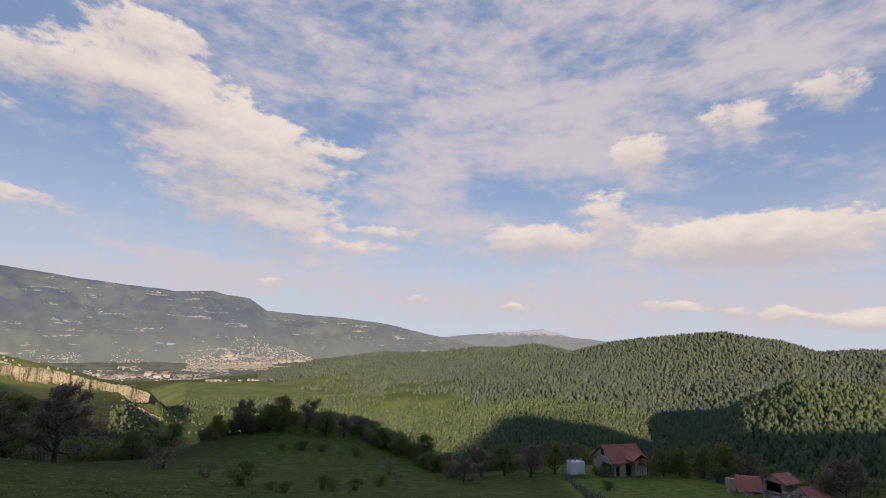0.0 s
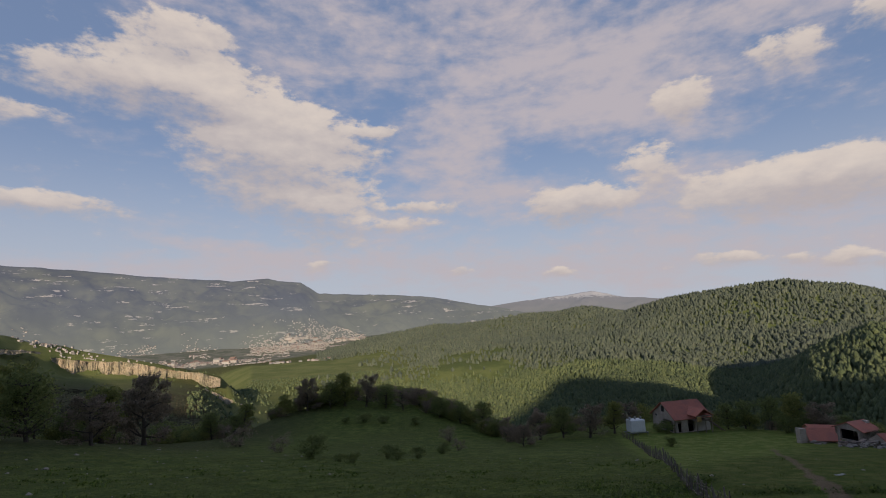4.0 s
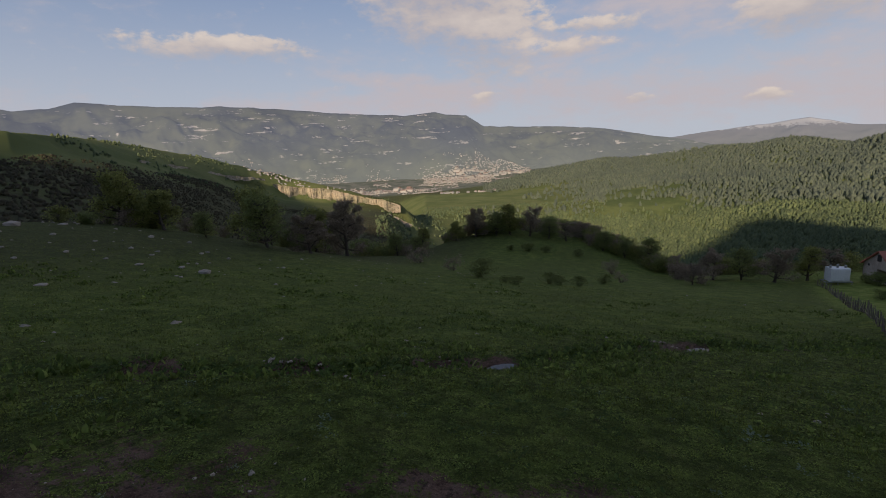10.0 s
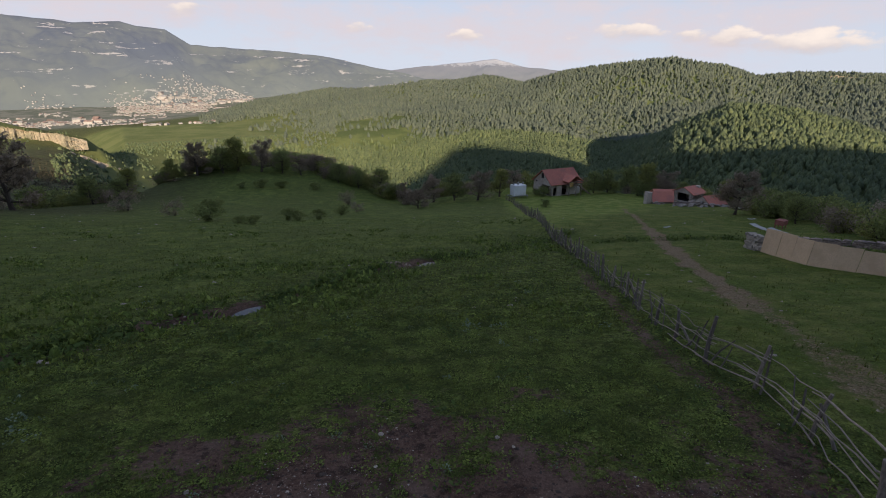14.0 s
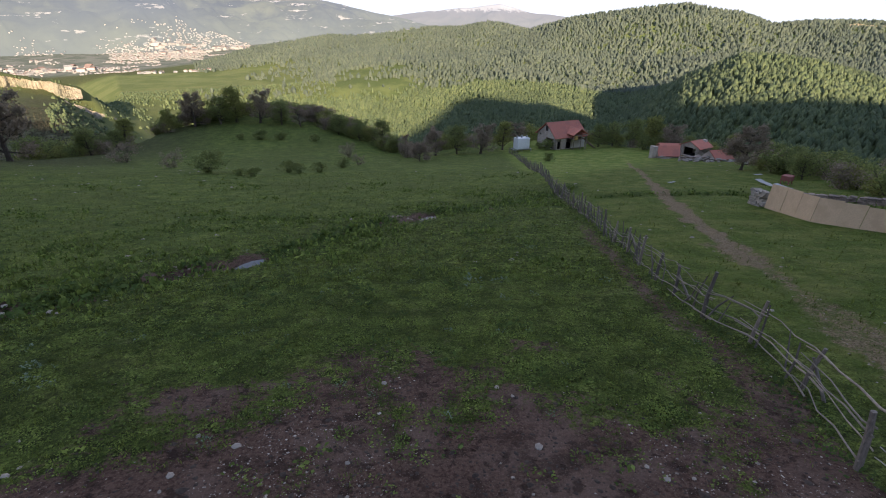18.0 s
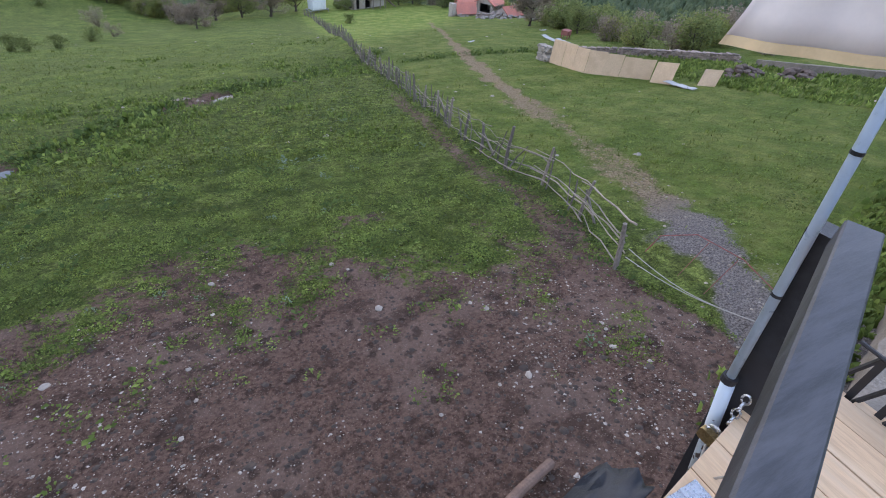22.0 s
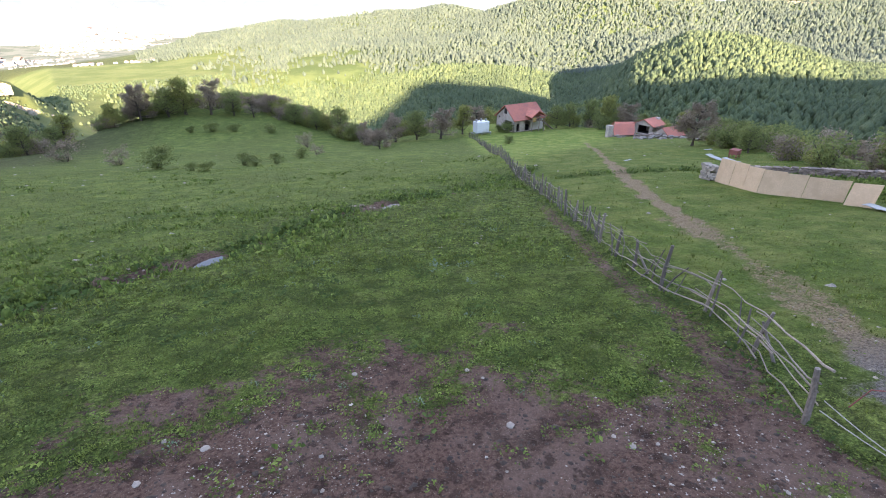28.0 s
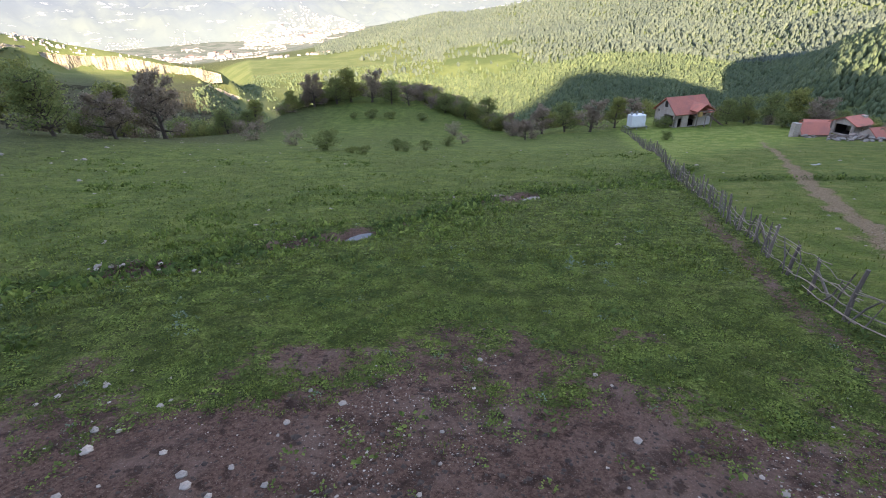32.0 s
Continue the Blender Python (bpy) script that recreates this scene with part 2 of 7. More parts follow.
def leafy(name, colour, second, scale=0.6, through_light=0.45, clump=0.0, patchy=0.55, haze_sheen=0.0):
    """Foliage: colour differs from clump to clump and from leaf to leaf, and some light passes through."""
    m, t, s = matter(name)
    isle = node(t, "ShaderNodeNewGeometry").outputs["Random Per Island"]
    at = place(t)
    col = blend(t, ramp(t, isle, 0.0, 1.0, 0, 1, False), tuple(colour) + (1,), tuple(second) + (1,))
    col = blend(t, ramp(t, noise_of(t, at, scale, 3), 0.35, 0.65, 0, patchy), col, tuple(c * (1.05 - 0.8 * patchy) for c in colour) + (1,))
    put(t, s, colour=col, rough=0.75, gloss=0.2)
    # pale blue sheen lifts the forest, standing in for haze
    if haze_sheen:
        s.inputs["Sheen Weight"].default_value, s.inputs["Sheen Roughness"].default_value = haze_sheen, 0.9
        s.inputs["Sheen Tint"].default_value = (0.75, 0.85, 1.0, 1)
    thin = node(t, "ShaderNodeBsdfTranslucent", [(0, col)])
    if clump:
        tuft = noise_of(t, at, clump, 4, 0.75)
        # hollows between tufts are darkened: their shade is put into the colour
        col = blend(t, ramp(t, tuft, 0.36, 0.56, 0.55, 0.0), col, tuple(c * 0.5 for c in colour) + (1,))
        rough_leaf = relief(t, tuft, 0.7, 1.2)
        put(t, s, colour=col, normal=rough_leaf)
        t.links.new(rough_leaf, thin.inputs["Normal"])
        t.links.new(col, thin.inputs["Color"])
    mix = node(t, "ShaderNodeMixShader", [(0, through_light), (1, s.outputs[0]), (2, thin.outputs[0])])
    t.links.new(mix.outputs[0], [n for n in t.nodes if n.type == "OUTPUT_MATERIAL"][0].inputs[0])
    return m


def ground_matter():
    m, t, s = matter("pasture_ground")
    at = place(t)
    tiny, small, mid, big = noise_of(t, at, 28, 4), noise_of(t, at, 5.0, 5), noise_of(t, at, 0.55, 5), noise_of(t, at, 0.07, 4)
    blade = noise_of(t, at, 15, 6, 0.78)
    lawn_side = ramp(t, maths(t, "MULTIPLY_ADD", node(t, "ShaderNodeSeparateXYZ", [(0, at)]).outputs[1], -0.15, node(t, "ShaderNodeSeparateXYZ", [(0, at)]).outputs[0]), 7.5, 10.0)
    east, north = node(t, "ShaderNodeSeparateXYZ", [(0, at)]).outputs[0:2]
    clump = noise_of(t, at, 2.6, 6, 0.72)
    grass = blend(t, ramp(t, mid, 0.36, 0.66), (0.070, 0.096, 0.021, 1), (0.124, 0.148, 0.034, 1))
    grass = blend(t, ramp(t, noise_of(t, at, 1.6, 4), 0.58, 0.72, 0, 0.5), grass, (0.165, 0.160, 0.066, 1))
    grass = blend(t, ramp(t, big, 0.42, 0.62, 0, 0.55), grass, (0.084, 0.100, 0.026, 1))
    grass = blend(t, maths(t, "MULTIPLY", lawn_side, 0.6), grass, blend(t, ramp(t, mid, 0.42, 0.62), (0.118, 0.165, 0.028, 1), (0.205, 0.220, 0.056, 1)))
    # left rise: the hill's shade is put into the grass colour, darker and browner
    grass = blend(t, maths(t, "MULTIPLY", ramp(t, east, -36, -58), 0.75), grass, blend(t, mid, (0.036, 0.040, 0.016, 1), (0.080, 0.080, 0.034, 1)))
    grass = blend(t, attr(t, "lush"), grass, (0.074, 0.106, 0.022, 1))
    turf = maths(t, "MULTIPLY", ramp(t, blade, 0.32, 0.66, 0.38, 1.30), ramp(t, clump, 0.38, 0.64, 0.46, 1.34))
    turf = maths(t, "MULTIPLY", turf, ramp(t, tiny, 0.36, 0.64, 0.75, 1.3))
    turf = maths(t, "MULTIPLY", turf, 1.18)
    grazed = ramp(t, maths(t, "ADD", maths(t, "MULTIPLY_ADD", east, -1.05, north), maths(t, "MULTIPLY", mid, 8.0)), 29, 41)
    mown = maths(t, "MAXIMUM", maths(t, "MULTIPLY", lawn_side, 0.7), maths(t, "MULTIPLY", grazed, 0.42))
    turf = maths(t, "ADD", maths(t, "MULTIPLY", turf, maths(t, "SUBTRACT", 1.0, mown)), maths(t, "MULTIPLY", mown, maths(t, "MULTIPLY_ADD", grazed, 0.62, 0.80)))
    grass = blend(t, 1.0, grass, node(t, "ShaderNodeCombineColor", [(0, turf), (1, turf), (2, turf)]).outputs[0], "MULTIPLY")
    crumb = noise_of(t, at, 13, 6, 0.8)
    pits = noise_of(t, at, 3.4, 3, 0.55)
    # strong crumb contrast puts the shading of small lumps into the colour
    earth = blend(t, ramp(t, crumb, 0.36, 0.62), (0.060, 0.033, 0.024, 1), (0.165, 0.100, 0.074, 1))
    earth = blend(t, ramp(t, mid, 0.48, 0.62, 0, 0.55), earth, (0.188, 0.126, 0.098, 1))
    earth = blend(t, ramp(t, noise_of(t, at, 1.3, 5, 0.65), 0.53, 0.62, 0, 0.75), earth, blend(t, crumb, (0.028, 0.015, 0.011, 1), (0.088, 0.054, 0.040, 1)))
    # recessed pits get their shade as a darker earth colour
    earth = blend(t, ramp(t, pits, 0.58, 0.66, 0, 0.7), earth, (0.034, 0.021, 0.016, 1))
    earth = blend(t, ramp(t, noise_of(t, at, 46, 2, 0.6), 0.64, 0.69, 0, 0.85), earth, (0.30, 0.24, 0.19, 1))
    stony = blend(t, ramp(t, noise_of(t, at, 24, 5, 0.8), 0.38, 0.62), (0.070, 0.057, 0.050, 1), (0.245, 0.210, 0.185, 1))
    dusty = blend(t, ramp(t, crumb, 0.36, 0.62), (0.090, 0.062, 0.034, 1), (0.310, 0.225, 0.135, 1))
    stony = blend(t, ramp(t, north, 5.2, 8.0), stony, dusty)
    mud = maths(t, "ADD", attr(t, "mud"), maths(t, "MULTIPLY", maths(t, "ADD", maths(t, "SUBTRACT", small, 0.5), maths(t, "MULTIPLY", maths(t, "SUBTRACT", blade, 0.5), 0.6)), 1.7))
    col = blend(t, ramp(t, mud, 0.36, 0.62), grass, earth)
    grit = maths(t, "ADD", attr(t, "gravel"), maths(t, "MULTIPLY", maths(t, "ADD", maths(t, "SUBTRACT", clump, 0.5), maths(t, "MULTIPLY", maths(t, "SUBTRACT", blade, 0.5), 0.8)), 1.3))
    col = blend(t, ramp(t, grit, 0.34, 0.72), col, stony)
    wide = noise_of(t, at, 0.016, 6, 0.65)
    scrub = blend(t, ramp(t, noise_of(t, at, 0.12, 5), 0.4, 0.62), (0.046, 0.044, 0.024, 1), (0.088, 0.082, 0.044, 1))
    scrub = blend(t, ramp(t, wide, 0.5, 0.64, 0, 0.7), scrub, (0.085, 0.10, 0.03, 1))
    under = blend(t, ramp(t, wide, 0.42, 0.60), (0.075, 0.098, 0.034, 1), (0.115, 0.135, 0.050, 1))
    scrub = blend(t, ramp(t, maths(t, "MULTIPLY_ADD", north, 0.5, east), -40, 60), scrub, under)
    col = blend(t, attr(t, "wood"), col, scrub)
    rocks = ramp(t, noise_of(t, at, 0.16, 6, 0.7), 0.63, 0.68)
    col = blend(t, maths(t, "MULTIPLY", attr(t, "wood"), maths(t, "MULTIPLY", rocks, 0.45)), col, (0.22, 0.19, 0.15, 1))
    lawn = blend(t, ramp(t, wide, 0.4, 0.6), (0.105, 0.128, 0.042, 1), (0.150, 0.165, 0.060, 1))
    col = blend(t, attr(t, "meadow"), col, lawn)
    # pale grey-green floor: distant haze put into the ground colour
    hazed_floor_colour = blend(t, ramp(t, wide, 0.42, 0.58), (0.105, 0.118, 0.090, 1), (0.175, 0.178, 0.145, 1))
    col = blend(t, attr(t, "valley"), col, hazed_floor_colour)
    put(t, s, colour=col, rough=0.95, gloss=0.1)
    height = maths(t, "ADD", maths(t, "MULTIPLY_ADD", small, 0.5, maths(t, "MULTIPLY", tiny, 0.3)), maths(t, "MULTIPLY_ADD", blade, 0.45, maths(t, "MULTIPLY", ramp(t, pits, 0.54, 0.68), -0.5)))
    t.links.new(relief(t, height, 1.0, 0.14), s.inputs["Normal"])
    return m


def far_matter(name, ridge, snow=0.0):
    """Distant hills: the backdrop, with evening haze put in as a glow of its own."""
    m, t, s = matter(name)
    at = place(t)
    steep = node(t, "ShaderNodeSeparateXYZ", [(0, node(t, "ShaderNodeNewGeometry").outputs["Normal"])]).outputs[2]
    n1, n2 = noise_of(t, at, 0.006, 7, 0.65), noise_of(t, at, 0.03, 6, 0.65)
    col = blend(t, ramp(t, n1, 0.38, 0.62), (0.034, 0.042, 0.034, 1), (0.090, 0.098, 0.060, 1))
    # pasture and woods also put sunlit patches and cloud shadow into the colour
    pasture = maths(t, "ADD", noise_of(t, at, 0.0016, 5), maths(t, "MULTIPLY", n1, 0.25))
    col = blend(t, ramp(t, pasture, 0.60, 0.74, 0, 0.7), col, (0.165, 0.175, 0.095, 1))
    col = blend(t, ramp(t, noise_of(t, at, 0.0011, 3), 0.52, 0.66, 0, 0.75), col, (0.030, 0.040, 0.046, 1))
    bands = noise_of(t, stretched(t, at, (1, 1, 9)), 0.0042, 6, 0.62)
    rock = ramp(t, maths(t, "ADD", maths(t, "MULTIPLY", n2, 0.35), maths(t, "MULTIPLY", bands, 0.75)), 0.635, 0.675)
    col = blend(t, maths(t, "MULTIPLY", rock, 0.9), col, (0.66, 0.60, 0.54, 1))
    if snow:
        z = node(t, "ShaderNodeSeparateXYZ", [(0, at)]).outputs[2]
        white = ramp(t, maths(t, "ADD", z, maths(t, "MULTIPLY", maths(t, "SUBTRACT", n2, 0.5), 110)), 96, 118)
        col = blend(t, white, (0.22, 0.21, 0.22, 1), (0.60, 0.60, 0.62, 1))
    put(t, s, colour=col, rough=1.0, gloss=0.0)
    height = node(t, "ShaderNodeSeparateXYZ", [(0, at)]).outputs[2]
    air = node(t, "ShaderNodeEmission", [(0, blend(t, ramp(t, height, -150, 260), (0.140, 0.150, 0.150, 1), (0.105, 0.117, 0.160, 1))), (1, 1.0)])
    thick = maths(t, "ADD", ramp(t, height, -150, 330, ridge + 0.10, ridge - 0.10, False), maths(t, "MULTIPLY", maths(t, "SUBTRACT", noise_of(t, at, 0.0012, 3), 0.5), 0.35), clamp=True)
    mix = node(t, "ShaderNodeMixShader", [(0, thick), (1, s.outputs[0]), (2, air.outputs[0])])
    t.links.new(mix.outputs[0], [n for n in t.nodes if n.type == "OUTPUT_MATERIAL"][0].inputs[0])
    return m


GROUND = ground_matter()
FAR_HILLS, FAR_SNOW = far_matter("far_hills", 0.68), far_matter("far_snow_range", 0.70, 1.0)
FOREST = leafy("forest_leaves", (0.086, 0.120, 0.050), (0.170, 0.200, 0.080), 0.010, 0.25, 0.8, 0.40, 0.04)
# bluer and greyer than the near forest: haze put into the leaf colour
FAR_FOREST = leafy("hazed_far_forest_leaves", (0.092, 0.118, 0.078), (0.150, 0.172, 0.110), 0.008, 0.40, 0.0, 0.35, 0.07)
LEAF_DARK = leafy("leaves_dark", (0.150, 0.185, 0.066), (0.31, 0.345, 0.125), 0.6, 0.55, 0.0, 0.45)
LEAF_OLIVE = leafy("leaves_olive", (0.185, 0.21, 0.060), (0.38, 0.38, 0.13), 0.6, 0.55)
LEAF_BROWN = leafy("leaves_reddish", (0.215, 0.175, 0.128), (0.42, 0.34, 0.255), 0.6, 0.55, 0.0, 0.45)
WEED = leafy("weeds", (0.110, 0.165, 0.034), (0.280, 0.345, 0.085), 1.5, 0.4, 0.0, 0.8)
BARK = plain("bark", (0.085, 0.068, 0.055), 0.95, 0.35, 8, bump=0.8, depth=0.02, grain=(1, 1, 0.25))
WEATHERED = plain("weathered_wood", (0.20, 0.17, 0.145), 0.9, 0.35, 9, bump=0.6, second=(0.17, 0.14, 0.12), grain=(1, 1, 0.3), per_piece=0.3)
LIMESTONE = plain("limestone", (0.35, 0.30, 0.25), 0.95, 0.22, 5, bump=0.8, depth=0.03, second=(0.27, 0.25, 0.22), per_piece=0.25)
CLIFF = plain("cliff_rock", (0.33, 0.275, 0.20), 0.95, 0.35, 0.2, bump=0.9, depth=2.0, second=(0.15, 0.145, 0.09), grain=(1, 1, 1.6))

# ---- lie of the land ----
EYE = 5.5


def fbm(x, y, scale, octaves=4, seed=0):
    """Smooth value noise of numpy arrays, about -1 to 1."""
    total, amp, norm = 0.0, 1.0, 0.0
    for o in range(octaves):
        u, v = np.asarray(x) / scale + 17.3 * (seed + o), np.asarray(y) / scale - 9.1 * (seed + o)
        iu, iv = np.floor(u), np.floor(v)
        fu, fv = u - iu, v - iv
        fu, fv = fu * fu * (3 - 2 * fu), fv * fv * (3 - 2 * fv)

        def h(a, b):
            s = np.sin(a * 127.1 + b * 311.7 + seed * 13.7) * 43758.5453
            return s - np.floor(s)
        n = (h(iu, iv) * (1 - fu) + h(iu + 1, iv) * fu) * (1 - fv) + (h(iu, iv + 1) * (1 - fu) + h(iu + 1, iv + 1) * fu) * fv
        total, norm = total + amp * (n * 2 - 1), norm + amp
        amp, scale = amp * 0.5, scale * 0.5
    return total / norm


def smooth(a, b, v):
    t = np.clip((np.asarray(v, float) - a) / (b - a), 0, 1)
    return t * t * (3 - 2 * t)


def bump(x, y, cx, cy, rx, ry, h):
    return h * np.exp(-((x - cx) / rx) ** 2 - ((y - cy) / ry) ** 2)


# the rim of the pasture: azimuth, distance
RIM = [(-180, 60), (-120, 70), (-92, 78), (-75, 85), (-62, 90), (-50, 95), (-41, 105), (-31, 118), (-24, 142), (-17, 152), (-10, 150),
       (-4, 132), (2, 110), (8, 116), (15, 126), (20, 128), (29, 118), (37, 100), (42, 78), (47, 62), (53, 58), (60, 58), (78, 58), (120, 60), (180, 60)]
# lines of the land beyond: azimuth, distance, elevation seen from the house
SLOPE = [(-180, 170, 13), (-120, 200, 11), (-105, 220, 6), (-92, 240, 2.6), (-80, 250, 1.8), (-70, 260, 0.4), (-66, 320, 1.3), (-63.5, 345, 1.4), (-60, 385, 0.5), (-56, 480, -0.5), (-51, 610, -1.7), (-46.5, 755, -3.2), (-43, 795, -4.4), (-39, 800, -4.9), (-36, 790, -5.4), (-32, 765, -6.4), (-29.5, 740, -8.4),
         (-26, 480, -14), (-20, 520, -16), (-6, 520, -17), (10, 500, -17), (37, 420, -17), (56, 300, -19), (78, 300, -18), (110, 250, 2), (180, 170, 13)]
# unseen hills behind the eye are shaped to shade the pasture and valley
SPUR_LEFT = [(-180, 430, 18.5), (-165, 430, 18.4), (-155, 430, 18.4), (-143, 430, 18), (-130, 420, 16), (-120, 400, 14.5), (-108, 360, 12), (-99, 340, 9.5), (-92, 330, 7.9), (-80, 340, 5.7), (-70, 365, 4.0), (-66, 372, 3.5), (-63.5, 450, 3.15), (-61, 620, 2.75), (-56, 750, 1.9), (-51, 810, 0.75), (-46, 845, -0.7), (-42, 865, -1.85), (-36, 860, -3.75), (-30, 800, -5.8),
        (-27, 740, -9.6)]
# past 84 degrees: unseen hills, with a peak raised to shade the forest
SPUR_RIGHT = [(-20, 800, -12.2), (2, 820, -11.6), (6, 810, -11.2), (10, 790, -10.2), (14, 770, -9.2), (18, 765, -8.6), (22, 765, -9.4), (25, 770, -9.8), (28, 740, -8.8), (31.5, 740, -4.7), (36, 755, -2.7),
        (42, 770, -2.9), (46, 770, -3.8), (49, 740, -5.4), (53, 640, -6.4), (57, 600, -5.0), (78, 640, -4), (84, 655, -2), (91, 640, 2), (98, 560, 8), (105, 480, 11), (112, 450, 13), (119, 430, 15.5), (123, 430, 17), (127, 430, 21), (131, 430, 25), (137, 430, 25.4), (142, 430, 23.4), (148, 430, 21), (154, 430, 19.4), (160, 430, 18.7), (180, 430, 18.5)]
SPUR = SPUR_LEFT + SPUR_RIGHT
BENCH = [(-180, 900, 2), (-110, 900, -2), (-92, 900, -2), (-61, 1250, -7), (-36, 1300, -8.5), (-30, 1150, -8), (-27, 1080, -6.6), (-13, 1080, -6.4), (-6, 1080, -6.2), (2, 1080, -5.6), (10, 1080, -5.2), (18, 1080, -5.6),
         (26, 1080, -6.0), (32, 1080, -5.2), (44, 1080, -4.6), (56, 1080, -4.4), (78, 1000, -4), (95, 920, 2), (126, 900, 8), (180, 900, 2)]
SHELF = [(-180, 1400, 0), (-92, 1500, -3), (-36, 1750, -5.3), (-30, 1600, -5.2), (-27, 1450, -4.8), (-13, 1430, -4.7), (-6, 1400, -3.7), (2, 1400, -3.2), (10, 1380, -3.0), (18, 1350, -2.9),
         (26, 1350, -2.6), (37, 1350, -2.7), (50, 1350, -2.6), (78, 1350, -2), (180, 1400, 0)]
CREST = [(-180, 1900, -1.0), (-92, 2000, -3.5), (-36, 2100, -4.4), (-26, 2000, -4.4), (-19.5, 1950, -3.78), (-14.6, 1900, -2.58), (-9.6, 1900, -1.78), (-6.4, 1880, -1.13), (-3.6, 1880, -1.33), (-0.6, 1850, -1.18),
         (2.1, 1850, -0.63), (7.4, 1800, -0.53), (10.7, 1800, 0.07), (15.2, 1780, -0.48), (19, 1720, 0.72), (22.6, 1700, 1.27), (26.7, 1680, 1.67), (30.5, 1680, 1.57), (35.2, 1680, 0.87), (37.9, 1720, -0.18),
         (40.3, 1800, 0.17), (44.2, 1800, 0.42), (49, 1800, 0.32), (78, 1800, 0.72), (180, 1900, -1.28)]


def along(line, az):
    a = np.array(line, float)
    return np.interp(az, a[:, 0], a[:, 1]), np.interp(az, a[:, 0], a[:, 2])


def pasture_z(x, y):
    z = -0.21 * y + 0.0015 * np.clip(y - 70, 0, None) ** 2
    z = z + bump(x, y, -85, 45, 38, 42, 6.4) + bump(x, y, -40, 147, 34, 26, 3.4) + bump(x, y, -80, 6, 22, 26, 0.9) - bump(x, y, 4, 112, 16, 22, 1.2)
    z = z + 0.45 * fbm(x, y, 26, 3, 3) * smooth(12, 40, np.hypot(x, y)) + 0.10 * fbm(x, y, 4.0, 3, 5) * smooth(3, 9, np.hypot(x, y))
    # the ditch that crosses the pasture
    dy = y - ditch_y(x)
    z = z - 0.42 * np.exp(-(dy / 0.75) ** 2) * smooth(-22, -16, x) * (1 - smooth(15.5, 18.5, x))
    # terrace edges in the grass below the house
    z = z + 0.35 * smooth(-0.7, 0.7, y + 0.1 * (x - 20) - 36.6) * smooth(15, 17, x) * (1 - smooth(33, 36, x)) * (1 - smooth(50, 70, y))
    for px, py in POOLS:
        z = z - bump(x, y, px, py, 1.0, 0.75, 0.22)
    return z


POOLS = [(1.75, 29.9), (-6.8, 19.7)]


def ditch_y(x):
    a = np.array([(-24, 6.5), (-16, 11.5), (-11, 15.2), (-8.3, 18.4), (-6.7, 19.4), (-4.4, 22.6), (-2.4, 26.0), (0.2, 28.6), (1.6, 29.3), (3.4, 31.4), (7.0, 33.2), (13.4, 39.0), (20, 44)])
    return np.interp(x, a[:, 0], a[:, 1])


def ground_z(x, y):
    x, y = np.asarray(x, float), np.asarray(y, float)
    r, az = np.hypot(x, y), np.degrees(np.arctan2(x, y))
    rim = np.interp(az, *np.array(RIM, float).T)
    near = pasture_z(x, y)
    s = rim / np.maximum(r, 1e-6)
    rim_z = pasture_z(x * s, y * s)
    open_left = 1 - smooth(-62, -38, az) + smooth(80, 120, az)
    dip_r, dip_z = rim + 60 + 70 * (1 - open_left), rim_z - 6 - 50 * (1 - open_left)
    rs, zs = [rim, dip_r], [rim_z, dip_z]
    for line in (SLOPE, SPUR, BENCH, SHELF, CREST):
        lr, le = along(line, az)
        rs.append(lr), zs.append(EYE + lr * np.tan(np.radians(le)))
    right = smooth(-22, -4, az)
    rs += [np.full_like(r, 2350.0), np.full_like(r, 5200.0)]
    zs += [-156 + 56 * right, -60 + 0 * right]
    z = np.where(r <= rim, near, zs[-1])
    for k in range(len(rs) - 1):
        t = (r - rs[k]) / (rs[k + 1] - rs[k])
        m = (t > 0) & (t <= 1)
        seg = zs[k] + (zs[k + 1] - zs[k]) * (0.55 * t + 0.45 * t * t * (3 - 2 * t))
        z = np.where(m, seg, z)
    # spurs and gullies, fading at the crest and over the plain
    rough = smooth(0, 120, r - rim) * (1 - smooth(1500, 2100, r) * 0.8) * (1 - 0.85 * smooth(-34, -28, az) * (1 - smooth(-14, -8, az)) * smooth(900, 1050, r))
    rough = rough * (1 - (1 - right) * smooth(1500, 1700, r))
    rough = rough * (0.30 + 0.70 * smooth(-34, -22, az))
    z = z + rough * (fbm(x, y, 330, 3, 1) * np.minimum(r, 900) * 0.022 + fbm(x, y, 70, 2, 8) * np.minimum(r, 600) * 0.006)
    return z


def gz(x, y):
    return float(ground_z(np.array([x]), np.array([y]))[0])


def on_ground(az, d):
    """Point of the ground at an azimuth and distance from the house."""
    x, y = d * math.sin(radians(az)), d * math.cos(radians(az))
    return Vector((x, y, gz(x, y)))


def seen(az, el, limit=4000.0):
    """First point of the ground on the line from the eye at an azimuth and elevation."""
    d = np.geomspace(2.0, limit, 4000)
    x, y = d * math.sin(radians(az)), d * math.cos(radians(az))
    gap = EYE + d * math.tan(radians(el)) - ground_z(x, y)
    below = np.nonzero(gap <= 0)[0]
    i = below[0] if len(below) else len(d) - 1
    return Vector((x[i], y[i], float(ground_z(x[i:i + 1], y[i:i + 1])[0])))


def mesh_of(name, verts, faces, smooth_shade=False):
    me = bpy.data.meshes.new(name)
    me.from_pydata([tuple(v) for v in verts], [], [tuple(f) for f in faces])
    if smooth_shade:
        me.polygons.foreach_set("use_smooth", [True] * len(me.polygons))
    return me


